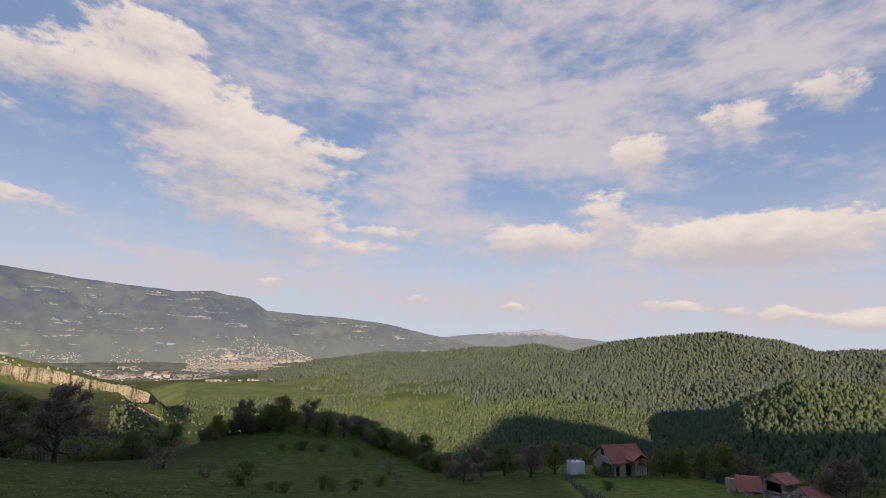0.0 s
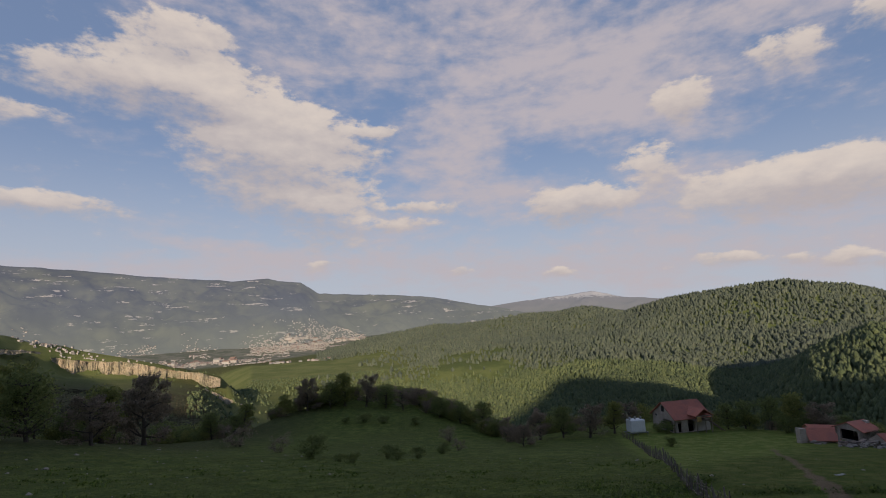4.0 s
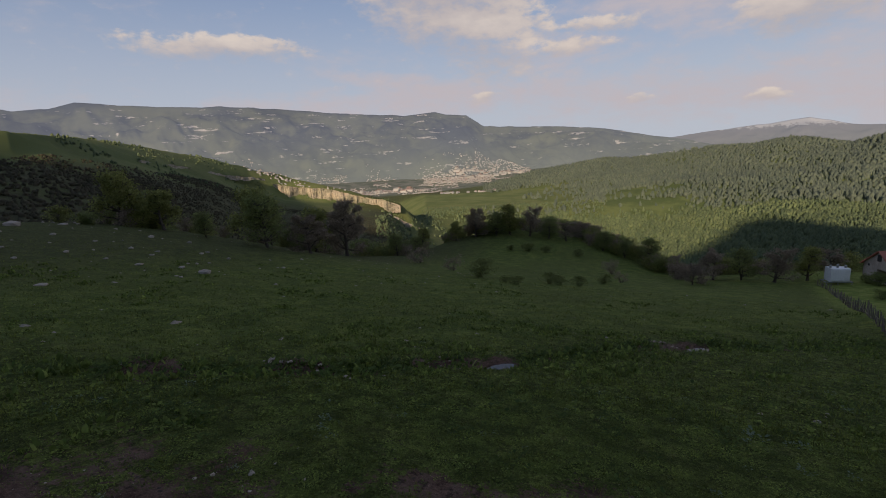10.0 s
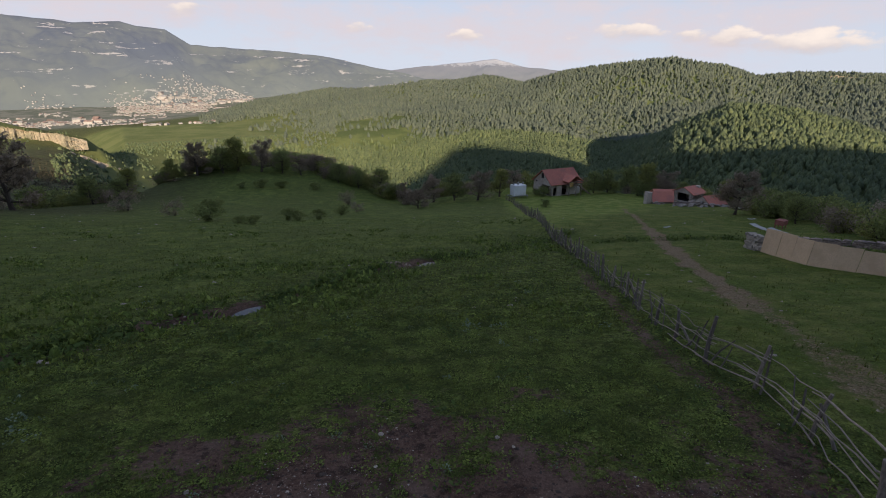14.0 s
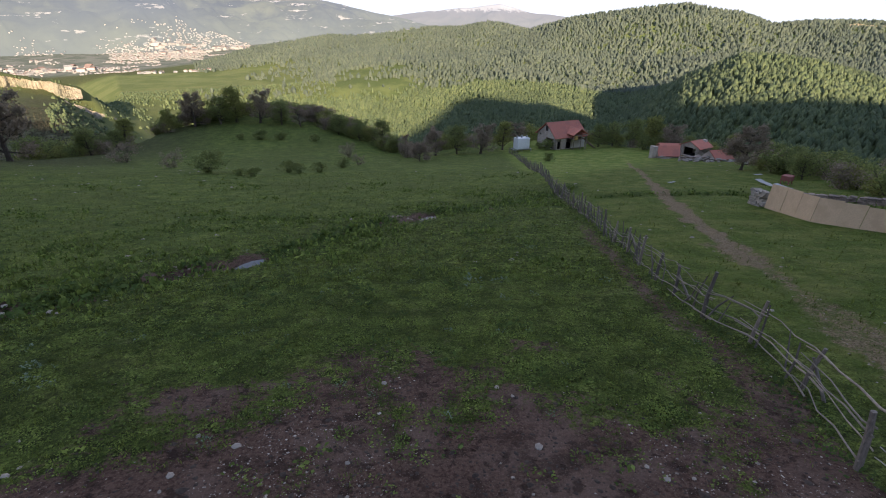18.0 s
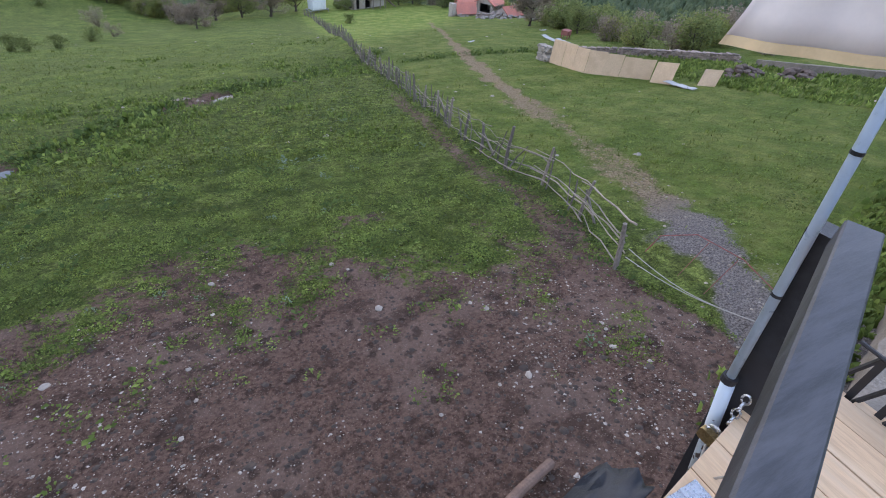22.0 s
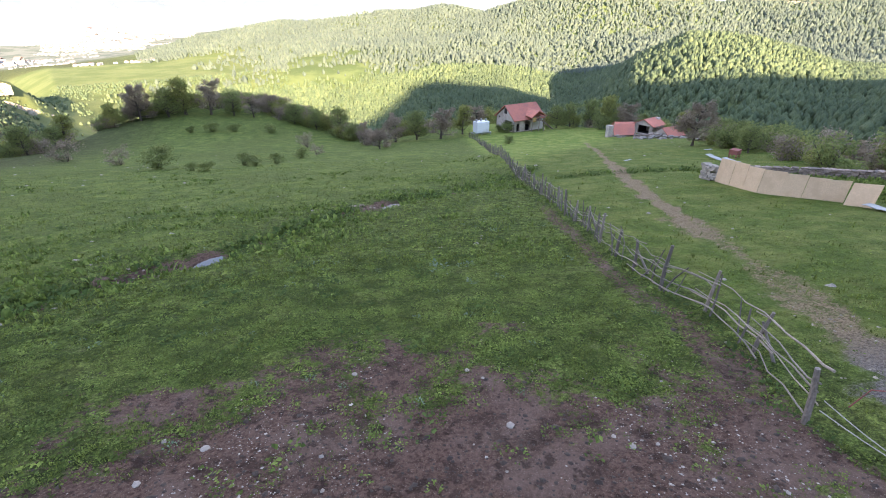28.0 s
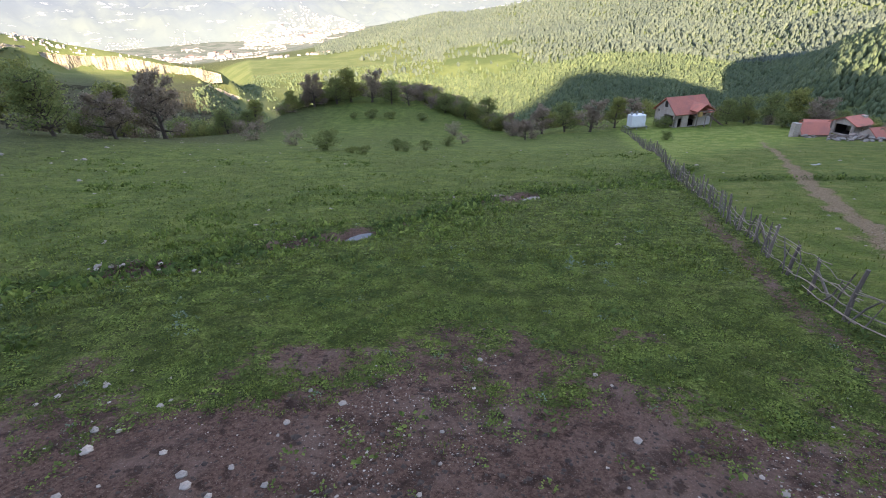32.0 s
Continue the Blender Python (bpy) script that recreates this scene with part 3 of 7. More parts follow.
def quick_mesh(name, verts, tris, mats=None, smooth_shade=False):
    """A mesh from numpy arrays of vertices and of equal-sided faces."""
    me = bpy.data.meshes.new(name)
    verts, tris = np.asarray(verts, np.float32), np.asarray(tris, np.int32)
    n, k = tris.shape
    me.vertices.add(len(verts)), me.loops.add(n * k), me.polygons.add(n)
    me.vertices.foreach_set("co", verts.ravel())
    me.loops.foreach_set("vertex_index", tris.ravel())
    me.polygons.foreach_set("loop_start", np.arange(0, n * k, k, dtype=np.int32))
    if mats is not None:
        me.polygons.foreach_set("material_index", np.asarray(mats, np.int32))
    me.polygons.foreach_set("use_smooth", np.full(n, smooth_shade))
    me.update(), me.validate()
    return me


def ground_mesh(v, quads, hub):
    """The sheet of quads, with triangles closing its middle."""
    me = bpy.data.meshes.new("ground")
    tris = hub[:, 1:]
    me.vertices.add(len(v)), me.loops.add(quads.size + tris.size), me.polygons.add(len(quads) + len(tris))
    me.vertices.foreach_set("co", np.asarray(v, np.float32).ravel())
    me.loops.foreach_set("vertex_index", np.concatenate([quads.ravel(), tris[:, ::-1].ravel()]).astype(np.int32))
    starts = np.concatenate([np.arange(len(quads)) * 4, len(quads) * 4 + np.arange(len(tris)) * 3])
    me.polygons.foreach_set("loop_start", starts.astype(np.int32))
    me.polygons.foreach_set("use_smooth", np.full(len(starts), True))
    me.update(), me.validate()
    return me


def make_ground():
    azs = np.concatenate([np.arange(-180, -100, 1.5), np.arange(-100, 86, 0.25), np.arange(86, 180, 1.0)])
    rs = np.concatenate([[0.6, 1.2], np.geomspace(1.8, 2600, 270), [3000, 3600, 4200, 4900]])
    A, R = np.meshgrid(np.radians(azs), rs)
    X, Y = R * np.sin(A), R * np.cos(A)
    Z = ground_z(X, Y)
    na, nr = len(azs), len(rs)
    v = np.stack([X, Y, Z], -1).reshape(-1, 3)
    i, j = np.meshgrid(np.arange(nr - 1), np.arange(na), indexing="ij")
    jn = (j + 1) % na
    f = np.stack([i * na + j, i * na + jn, (i + 1) * na + jn, (i + 1) * na + j], -1).reshape(-1, 4)[:, ::-1]
    c = len(v)
    v = np.vstack([v, [[0, 0, float(ground_z(np.array([0.0]), np.array([0.0]))[0])]]])
    hub = np.stack([np.full(na, c), np.full(na, c), np.arange(na), (np.arange(na) + 1) % na], -1)
    me = ground_mesh(v, f, hub)
    x, y = v[:, 0], v[:, 1]
    for name, values in ground_masks(x, y).items():
        layer = me.attributes.new(name, "FLOAT", "POINT")
        layer.data.foreach_set("value", np.asarray(values, np.float32))
    ob = new("ground", me)
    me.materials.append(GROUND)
    return tagged(ob, "grassy hillside pasture falling to a wooded valley", "ground", kind="structure")


# the track from the yard down to the house: points of its middle
TRACK = [(8.2, -3.0), (8.5, 2.4), (9.9, 4.6), (11.0, 6.6), (12.2, 8.8), (14.1, 14.0), (15.3, 17.5), (17.3, 23.1), (22.6, 37.0), (33.5, 62.0), (46.7, 91.0)]


def track_x(y):
    a = np.array(TRACK)
    return np.interp(y, a[:, 1], a[:, 0])


def ground_masks(x, y):
    r, az = np.hypot(x, y), np.degrees(np.arctan2(x, y))
    n1, n2 = fbm(x, y, 3.2, 4, 11), fbm(x, y, 0.9, 3, 12)
    # trampled earth in front of the house
    edge = np.interp(x, [-14, -9, -5, -2, 0, 2.5, 5, 8], [4.6, 6.2, 7.2, 7.6, 7.6, 7.2, 6.4, 5.2])
    n3 = fbm(x, y, 1.6, 3, 13)
    mud = smooth(2.6, -2.6, y - edge + 2.8 * n1 + 3.0 * n3 + 1.6 * n2)
    mud = mud * smooth(-17, -12, x + 2 * n1) * smooth(0.4, -0.2, x - fence_x(y) + 0.1)
    mud = np.maximum(mud, 0.62 * smooth(0.75, 0.1, np.abs(x - fence_x(y) + 0.8) + 0.35 * n1) * smooth(30, 22, y) * smooth(3, 6, y))
    dy = y - ditch_y(x)
    mud = np.maximum(mud, 0.9 * smooth(0.6, 0.2, np.abs(dy) + 0.3 * n1) * smooth(-22, -16, x) * (1 - smooth(15.5, 18.5, x)))
    for px, py in POOLS:
        across, down = 0.72 * (x - px) + 0.69 * (y - py), -0.69 * (x - px) + 0.72 * (y - py)
        mud = np.maximum(mud, 0.85 * smooth(1.25, 0.45, np.hypot((across + 0.8) / 2.6, (down - 0.3) / 1.1) + 0.75 * n1 + 0.6 * n2))
    for px, py, size in ((-9.3, 17.6, 1.6), (-13.2, 14.0, 2.6), (-17.0, 11.0, 2.2), (5.2, 32.6, 1.0)):
        mud = np.maximum(mud, 0.85 * smooth(1.1, 0.35, np.hypot(x - px, (y - py) * 1.6) / size + 0.8 * n1 + 0.6 * n2))
    w = np.interp(y, [-2, 4, 7, 10, 14, 18, 23, 36, 60, 90], [1.2, 0.75, 0.7, 0.8, 0.7, 0.62, 0.62, 0.55, 0.5, 0.45])
    off = np.abs(x - track_x(y))
    gravel = smooth(1.35, 0.25, off / (1.35 * w) + 0.6 * n1 + 0.7 * n2 + 0.5 * n3) * smooth(98, 70, y) * smooth(-4, -2, y) * np.interp(y, [0, 6, 8, 11, 16, 21, 36, 60], [1, 0.95, 0.66, 0.52, 0.64, 0.86, 0.84, 0.68])
    wood = smooth(10, 70, r - np.interp(az, *np.array(RIM, float).T)) * smooth(-26, -16, az)
    wood = np.maximum(wood, 0.75 * smooth(10, 60, r - np.interp(az, *np.array(RIM, float).T)) * smooth(-26, -34, az) * (1 - smooth(640, 900, r) * smooth(-70, -55, az)))
    patch = fbm(x, y, 90, 3, 14)
    meadow = smooth(-34, -29, az) * smooth(-6, -14, az + 5 * patch) * smooth(900, 1060, r + 120 * patch) * smooth(1560, 1480, r + 90 * patch)
    meadow = np.maximum(meadow, 0.55 * smooth(-33, -28, az) * smooth(-4, -14, az + 6 * patch) * smooth(460, 620, r) * smooth(1080, 980, r))
    slope_r, spur_r = along(SLOPE, az)[0], along(SPUR, az)[0]
    # the spur's sunlit strip: paler grass here puts part of the sunlight into colour
    strip = smooth(-72, -64, az) * smooth(-33, -37, az) * smooth(0.75, 1.0, (r / slope_r)) * smooth(40, 15, r - spur_r)
    meadow = np.maximum(meadow, strip * (0.75 + 0.25 * smooth(0.3, -0.1, fbm(x, y, 40, 3, 15))))
    wood = wood * (1 - meadow)
    lush = smooth(0.9, 0.4, np.abs(dy) / 2.2 + 0.3 * n1) * smooth(-24, -18, x) * (1 - smooth(15, 20, x))
    for px, py in POOLS:
        lush = lush * smooth(0.9, 1.5, np.hypot(x - px, y - py))
    bench = 0.9 * np.exp(-((y + 0.1 * (x - 20) - 36.2) / 0.6) ** 2) * smooth(15, 17, x) * (1 - smooth(33, 36, x))
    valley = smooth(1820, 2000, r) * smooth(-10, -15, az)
    return {"valley": valley, "mud": mud, "gravel": gravel, "wood": wood, "meadow": meadow, "lush": np.maximum(lush, bench)}


FENCE = [(7.35, 4.8), (8.45, 7.15), (9.05, 9.4), (8.9, 11.1), (9.15, 13.0), (9.8, 16.0), (10.6, 19.0), (10.9, 21.5), (11.8, 25.2), (12.5, 30.0), (13.2, 34.0), (15.7, 45.3), (19.0, 61.0), (23.5, 84.0), (25.2, 96.0), (25.3, 103.0)]


def fence_x(y):
    a = np.array(FENCE)
    return np.interp(y, a[:, 1], a[:, 0])

make_ground()


# ---- far backdrop ----
def range_z(A, R, line, foot_z, spread, rough, seed):
    """Height of a range of hills, given by its crest line (azimuth, distance, elevation), falling to both sides, with ribs and gullies."""
    a = np.array(line, float)
    cr, ce = np.interp(A, a[:, 0], a[:, 1]), np.interp(A, a[:, 0], a[:, 2])
    ce = ce + 0.13 * fbm(A, A * 0, 2.2, 5, seed)
    cz = EYE + cr * np.tan(np.radians(ce))
    U = (R - cr) / spread
    x, y = R * np.sin(np.radians(A)), R * np.cos(np.radians(A))
    fall = np.where(U < 0, 1 - np.abs(np.clip(U, -1, 0)) ** 0.85, 1 - U * 1.2)
    z = foot_z + (cz - foot_z) * fall
    near, foot = np.clip(-U * 4, 0, 1), np.clip((1 + U) * 4, 0, 1)
    ribs = fbm(x, y, 420, 4, seed + 3) * rough + (1 - np.abs(fbm(x, y, 240, 4, seed + 5))) * rough * 0.8 + fbm(x, y, 110, 3, seed + 7) * rough * 0.3
    return z + ribs * near * foot - rough * 0.4 * np.clip(-U * 3, 0, 1)


def make_range(name, material, line, foot_z, label, spread, rough, seed):
    a = np.array(line, float)
    azs = np.arange(a[0, 0], a[-1, 0], 0.12)
    us = np.concatenate([np.linspace(-1, 0, 46), np.linspace(0.08, 0.5, 5)])
    U, A = np.meshgrid(us, azs, indexing="ij")
    R = np.interp(azs, a[:, 0], a[:, 1])[None, :] + U * spread
    x, y = R * np.sin(np.radians(A)), R * np.cos(np.radians(A))
    z = range_z(A, R, line, foot_z, spread, rough, seed)
    n, k = len(us), len(azs)
    i, j = np.meshgrid(np.arange(n - 1), np.arange(k - 1), indexing="ij")
    f = np.stack([i * k + j, (i + 1) * k + j, (i + 1) * k + j + 1, i * k + j + 1], -1).reshape(-1, 4)
    me = quick_mesh(name, np.stack([x, y, z], -1).reshape(-1, 3), f[:, ::-1], smooth_shade=True)
    me.materials.append(material)
    return tagged(new(name, me), label, "mountains", kind="structure")


RANGE = [(-110, 4000, 3), (-90, 4000, 4.0), (-76, 4000, 4.5), (-71.6, 4000, 5.1), (-67.4, 4000, 5.5), (-65.6, 4000, 5.1), (-63, 4000, 5.4), (-61, 4000, 6.0), (-54.5, 4000, 5.75),
           (-49, 4000, 5.8), (-44, 4000, 5.6), (-36, 4000, 4.9), (-29, 4000, 4.5), (-25.4, 4000, 4.75), (-24.3, 4000, 4.45), (-21.8, 4000, 4.2), (-19.8, 4050, 2.9), (-14, 4100, 2.6), (-7, 4100, 2.1), (-4, 4100, 1.5), (0, 4100, 0.7), (6, 4100, -0.5)]
RANGE_FORM = (-152, 1150, 95, 20)
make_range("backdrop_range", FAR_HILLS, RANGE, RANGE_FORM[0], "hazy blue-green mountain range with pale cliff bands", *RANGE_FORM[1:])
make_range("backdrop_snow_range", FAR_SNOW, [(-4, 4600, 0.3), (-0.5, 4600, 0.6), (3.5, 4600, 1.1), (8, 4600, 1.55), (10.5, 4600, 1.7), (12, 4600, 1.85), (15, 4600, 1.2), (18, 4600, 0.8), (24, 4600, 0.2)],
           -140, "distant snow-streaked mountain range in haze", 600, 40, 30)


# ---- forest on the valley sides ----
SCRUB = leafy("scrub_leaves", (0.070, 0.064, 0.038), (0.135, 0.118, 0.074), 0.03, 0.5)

def crown_template(rng, cone):
    """A small ragged crown: two rings and a tip; unit height and about unit width."""
    rings = [(0.02, 0.85), (0.46, 1.0 if not cone else 0.66)]
    v = []
    for h, w in rings:
        turn = rng.uniform(0, 1)
        for k in range(5):
            a = (k + turn) / 5 * 2 * math.pi
            q = w * 0.5 * rng.uniform(0.72, 1.25)
            v.append((q * math.cos(a), q * math.sin(a), h + rng.uniform(-0.12, 0.12)))
    v.append((rng.uniform(-0.12, 0.12), rng.uniform(-0.12, 0.12), 1.0))
    f = []
    for k in range(5):
        n = (k + 1) % 5
        f += [(k, n, 5 + n), (k, 5 + n, 5 + k), (5 + k, 5 + n, 10)]
    return np.array(v), np.array(f)


def forest(name, label, az0, az1, r0, r1, count, height, seed, material, keep, squat=1.0):
    rng = random.Random(seed)
    temps = [crown_template(rng, i % 2) for i in range(10)]
    g = np.random.default_rng(seed)
    az, r = g.uniform(az0, az1, count), np.sqrt(g.uniform(r0 ** 2, r1 ** 2, count))
    x, y = r * np.sin(np.radians(az)), r * np.cos(np.radians(az))
    ok = keep(x, y, r, az, g.uniform(0, 1, count))
    x, y = x[ok], y[ok]
    z = ground_z(x, y)
    h = height * g.uniform(0.6, 1.25, len(x)) * (1 + 0.25 * fbm(x, y, 120, 2, 6))
    w = h * g.uniform(0.50, 0.85, len(x)) * squat
    turn = g.uniform(0, 6.28, len(x))
    vs, fs, base = [], [], 0
    kind = g.integers(0, len(temps), len(x))
    for k, (tv, tf) in enumerate(temps):
        m = kind == k
        c, s = np.cos(turn[m])[:, None], np.sin(turn[m])[:, None]
        vx = (tv[None, :, 0] * c - tv[None, :, 1] * s) * w[m][:, None] + x[m][:, None]
        vy = (tv[None, :, 0] * s + tv[None, :, 1] * c) * w[m][:, None] + y[m][:, None]
        vz = tv[None, :, 2] * h[m][:, None] + z[m][:, None] - 0.06 * h[m][:, None]
        n = m.sum()
        vs.append(np.stack([vx, vy, vz], -1).reshape(-1, 3))
        fs.append((tf[None] + (np.arange(n) * len(tv))[:, None, None]).reshape(-1, 3) + base)
        base += n * len(tv)
    me = quick_mesh(name, np.vstack(vs), np.vstack(fs), smooth_shade=True)
    me.materials.append(material)
    return tagged(new(name, me), label, "forest", kind="stuff")


def forest_cover(x, y, r, az, u):
    rim = np.interp(az, *np.array(RIM, float).T)
    wood = ground_masks(x, y)["wood"]
    thin = smooth(-0.8, -0.1, fbm(x, y, 170, 3, 9) + 0.35 * smooth(0, 15, az))
    return (r > rim + 55) & (u < wood * thin)


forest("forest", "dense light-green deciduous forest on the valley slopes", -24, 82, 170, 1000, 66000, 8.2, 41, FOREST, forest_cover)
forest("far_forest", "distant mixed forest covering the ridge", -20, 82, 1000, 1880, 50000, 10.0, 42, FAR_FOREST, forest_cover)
forest("valley_bushes", "scattered bushes on the sunlit valley slope", -33, -6, 480, 1120, 9000, 3.6, 44, FOREST,
       lambda x, y, r, az, u: u < 0.75 * smooth(-0.1, 0.35, fbm(x, y, 80, 3, 16)) + 0.05, 1.5)
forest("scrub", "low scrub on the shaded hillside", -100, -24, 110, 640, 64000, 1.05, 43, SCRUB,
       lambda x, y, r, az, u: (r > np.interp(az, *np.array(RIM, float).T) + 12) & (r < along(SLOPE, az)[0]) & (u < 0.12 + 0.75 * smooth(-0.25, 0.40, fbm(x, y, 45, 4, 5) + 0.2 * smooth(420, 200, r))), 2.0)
forest("scrub", "thin scrub and low trees on the sunlit spur", -64, -28, 420, 830, 5000, 2.6, 45, FOREST,
       lambda x, y, r, az, u: (r > along(SLOPE, az)[0] * 0.9) & (r < along(SPUR, az)[0] + 30) & (u < 0.5 * smooth(-0.2, 0.5, fbm(x, y, 50, 3, 7))), 1.4)


# ---- tools for building things ----
class Shape:
    """Vertices and faces gathered from simple solids."""

    def __init__(self):
        self.v, self.f = [], []

    def add(self, verts, faces):
        n = len(self.v)
        self.v += [tuple(p) for p in verts]
        self.f += [tuple(i + n for i in q) for q in faces]
        return self

    def box(self, lo, hi, m=None, jitter=0.0, rng=random):
        p = [Vector((x, y, z)) for z in (lo[2], hi[2]) for y in (lo[1], hi[1]) for x in (lo[0], hi[0])]
        if jitter:
            p = [q + Vector((rng.uniform(-1, 1), rng.uniform(-1, 1), rng.uniform(-1, 1))) * jitter for q in p]
        if m is not None:
            p = [m @ q for q in p]
        return self.add(p, [(0, 2, 3, 1), (4, 5, 7, 6), (0, 1, 5, 4), (2, 6, 7, 3), (0, 4, 6, 2), (1, 3, 7, 5)])

    def bevel_box(self, lo, hi, b, m=None):
        """A box with chamfered long edges along its x axis and ends."""
        ys = [(lo[1] + b, lo[2]), (hi[1] - b, lo[2]), (hi[1], lo[2] + b), (hi[1], hi[2] - b), (hi[1] - b, hi[2]), (lo[1] + b, hi[2]), (lo[1], hi[2] - b), (lo[1], lo[2] + b)]
        p = [Vector((x, y, z)) for x in (lo[0], hi[0]) for y, z in ys]
        if m is not None:
            p = [m @ q for q in p]
        return self.add(p, [tuple(range(8))[::-1], tuple(range(8, 16))] + [(i, (i + 1) % 8, 8 + (i + 1) % 8, 8 + i) for i in range(8)])

    def tube(self, points, radii, sides=7, closed=True):
        pts = [Vector(p) for p in points]
        if not isinstance(radii, (list, tuple)):
            radii = [radii] * len(pts)
        verts = []
        for i, p in enumerate(pts):
            d = (pts[min(i + 1, len(pts) - 1)] - pts[max(i - 1, 0)]).normalized()
            side = d.cross(Vector((0, 0, 1)) if abs(d.z) < 0.95 else Vector((1, 0, 0))).normalized()
            up = side.cross(d)
            for k in range(sides):
                a = 2 * math.pi * k / sides
                verts.append(p + (side * math.cos(a) + up * math.sin(a)) * radii[i])
        faces = [(i * sides + k, i * sides + (k + 1) % sides, (i + 1) * sides + (k + 1) % sides, (i + 1) * sides + k) for i in range(len(pts) - 1) for k in range(sides)]
        if closed:
            faces += [tuple(range(sides))[::-1], tuple(range((len(pts) - 1) * sides, len(pts) * sides))]
        return self.add(verts, faces)

    def rock(self, at, size, rng, flat=0.6, turn=None):
        """An uneven stone of 20 corners."""
        bm = bmesh.new()
        bmesh.ops.create_icosphere(bm, subdivisions=1, radius=0.5)
        t = rng.uniform(0, 6.28) if turn is None else turn
        c, s = math.cos(t), math.sin(t)
        k = [rng.uniform(0.75, 1.25) for _ in range(3)]
        vs = []
        for q in bm.verts:
            g = rng.uniform(0.82, 1.12)
            x, y, z = q.co.x * k[0] * g * size, q.co.y * k[1] * g * size, q.co.z * flat * k[2] * g * size
            z = max(z, -0.22 * size)
            vs.append((at[0] + x * c - y * s, at[1] + x * s + y * c, at[2] + z))
        fs = [tuple(v.index for v in f.verts) for f in bm.faces]
        bm.free()
        return self.add(vs, fs)

    def mesh(self, name, material, smooth_shade=False):
        me = mesh_of(name, self.v, self.f, smooth_shade)
        me.materials.append(material)
        return me


def thing(name, label, category, at=(0, 0, 0), turn=0.0, group="", kind=""):
    e = new(name)
    e.matrix_basis = pose(*at, 0, 0, turn)
    e.empty_display_size = 0.1
    return tagged(e, label, category, group, kind)


def part(name, shape, material, parent, label="", smooth_shade=False, m=None):
    """One mesh object under a thing or a part."""
    ob = new(name, shape.mesh(name, material, smooth_shade) if isinstance(shape, Shape) else shape)
    ob.parent = parent
    if m is not None:
        ob.matrix_basis = m
    return tagged(ob, label)


def single(name, shape, material, label, category, group="", kind="", smooth_shade=False, at=None):
    """A thing of one mesh."""
    ob = new(name, shape.mesh(name, material, smooth_shade))
    if at is not None:
        ob.location = at
    return tagged(ob, label, category, group, kind)


ROOF = plain("red_roof_sheet", (0.46, 0.16, 0.11), 0.75, 0.25, 3, bump=0.3, second=(0.34, 0.135, 0.105), per_piece=0.12)
RUBBLE = plain("rubble_masonry", (0.46, 0.39, 0.33), 0.95, 0.35, 2.2, bump=0.9, depth=0.06, second=(0.33, 0.265, 0.22))
PLASTER = plain("pale_plaster", (0.55, 0.50, 0.45), 0.9, 0.12, 1.5, second=(0.42, 0.36, 0.31))
# near black, so the shade inside openings is in the colour
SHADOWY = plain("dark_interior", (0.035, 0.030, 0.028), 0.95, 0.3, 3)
TIMBER = plain("old_timber", (0.20, 0.15, 0.11), 0.9, 0.3, 6, second=(0.13, 0.10, 0.08))
WHITE_METAL = plain("white_painted_metal", (0.72, 0.72, 0.72), 0.5, 0.08, 2, second=(0.58, 0.57, 0.55))
GREY_METAL = plain("grey_metal", (0.32, 0.33, 0.35), 0.45, 0.2, 5, metal=0.6)
PLYWOOD = plain("raw_chipboard", (0.60, 0.425, 0.275), 0.85, 0.12, 6, second=(0.52, 0.36, 0.23), bump=0.15, per_piece=0.07)
WHITE_SHEET = plain("weathered_white_sheet", (0.36, 0.355, 0.34), 0.7, 0.15, 4, second=(0.27, 0.26, 0.24))
CONCRETE = plain("rough_concrete", (0.215, 0.18, 0.145), 0.95, 0.3, 6, bump=0.7, depth=0.03, second=(0.15, 0.125, 0.10))
PALE_WOOD = plain("peeled_poles", (0.27, 0.225, 0.18), 0.85, 0.28, 10, second=(0.18, 0.15, 0.125), grain=(1, 1, 1), per_piece=0.22)


# ---- the cliffs on the spur, the hamlet and the town ----
def make_cliff(name, label, az0, az1, top, drop, steps, seed):
    """A band of broken limestone: upright columns that step in and out, with ledges."""
    rng = random.Random(seed)
    azs = np.linspace(az0, az1, steps)
    rows = 9
    verts, faces = [], []
    wave = lambda q, scale, k: float(fbm(np.array([q * 10]), np.array([k * 3.0]), scale, 3, seed)[0])
    for i, az in enumerate(azs):
        el, r = np.interp(az, top[0], top[1]), np.interp(az, top[0], top[2])
        h = drop * (0.85 + 0.5 * wave(az, 9, 0) + 0.05 * rng.random()) * min(1.0, 0.25 + 4 * min(i, steps - 1 - i) / steps)
        jut = 6 + 10 * wave(az, 12, 1) + 3 * wave(az, 2.5, 2) + 1.2 * rng.random()
        z1 = EYE + r * math.tan(radians(el)) + 2.2 * wave(az, 12, 3)
        for k in range(rows):
            q = k / (rows - 1)
            ledge = 3.5 * (k // 2) + 3.2 * wave(az, 4, 5 + k) + 1.8 * rng.random()
            rr = r - 12 - jut - ledge
            z = z1 - h * (q if k % 2 == 0 else q - 0.06) + 1.2 * rng.random()
            verts.append((rr * math.sin(radians(az)), rr * math.cos(radians(az)), z))
    for i in range(steps - 1):
        for k in range(rows - 1):
            a = i * rows + k
            faces.append((a, a + 1, a + rows + 1, a + rows))
    sh = Shape().add(verts, faces)
    return single(name, sh, CLIFF, label, "cliff", kind="structure")


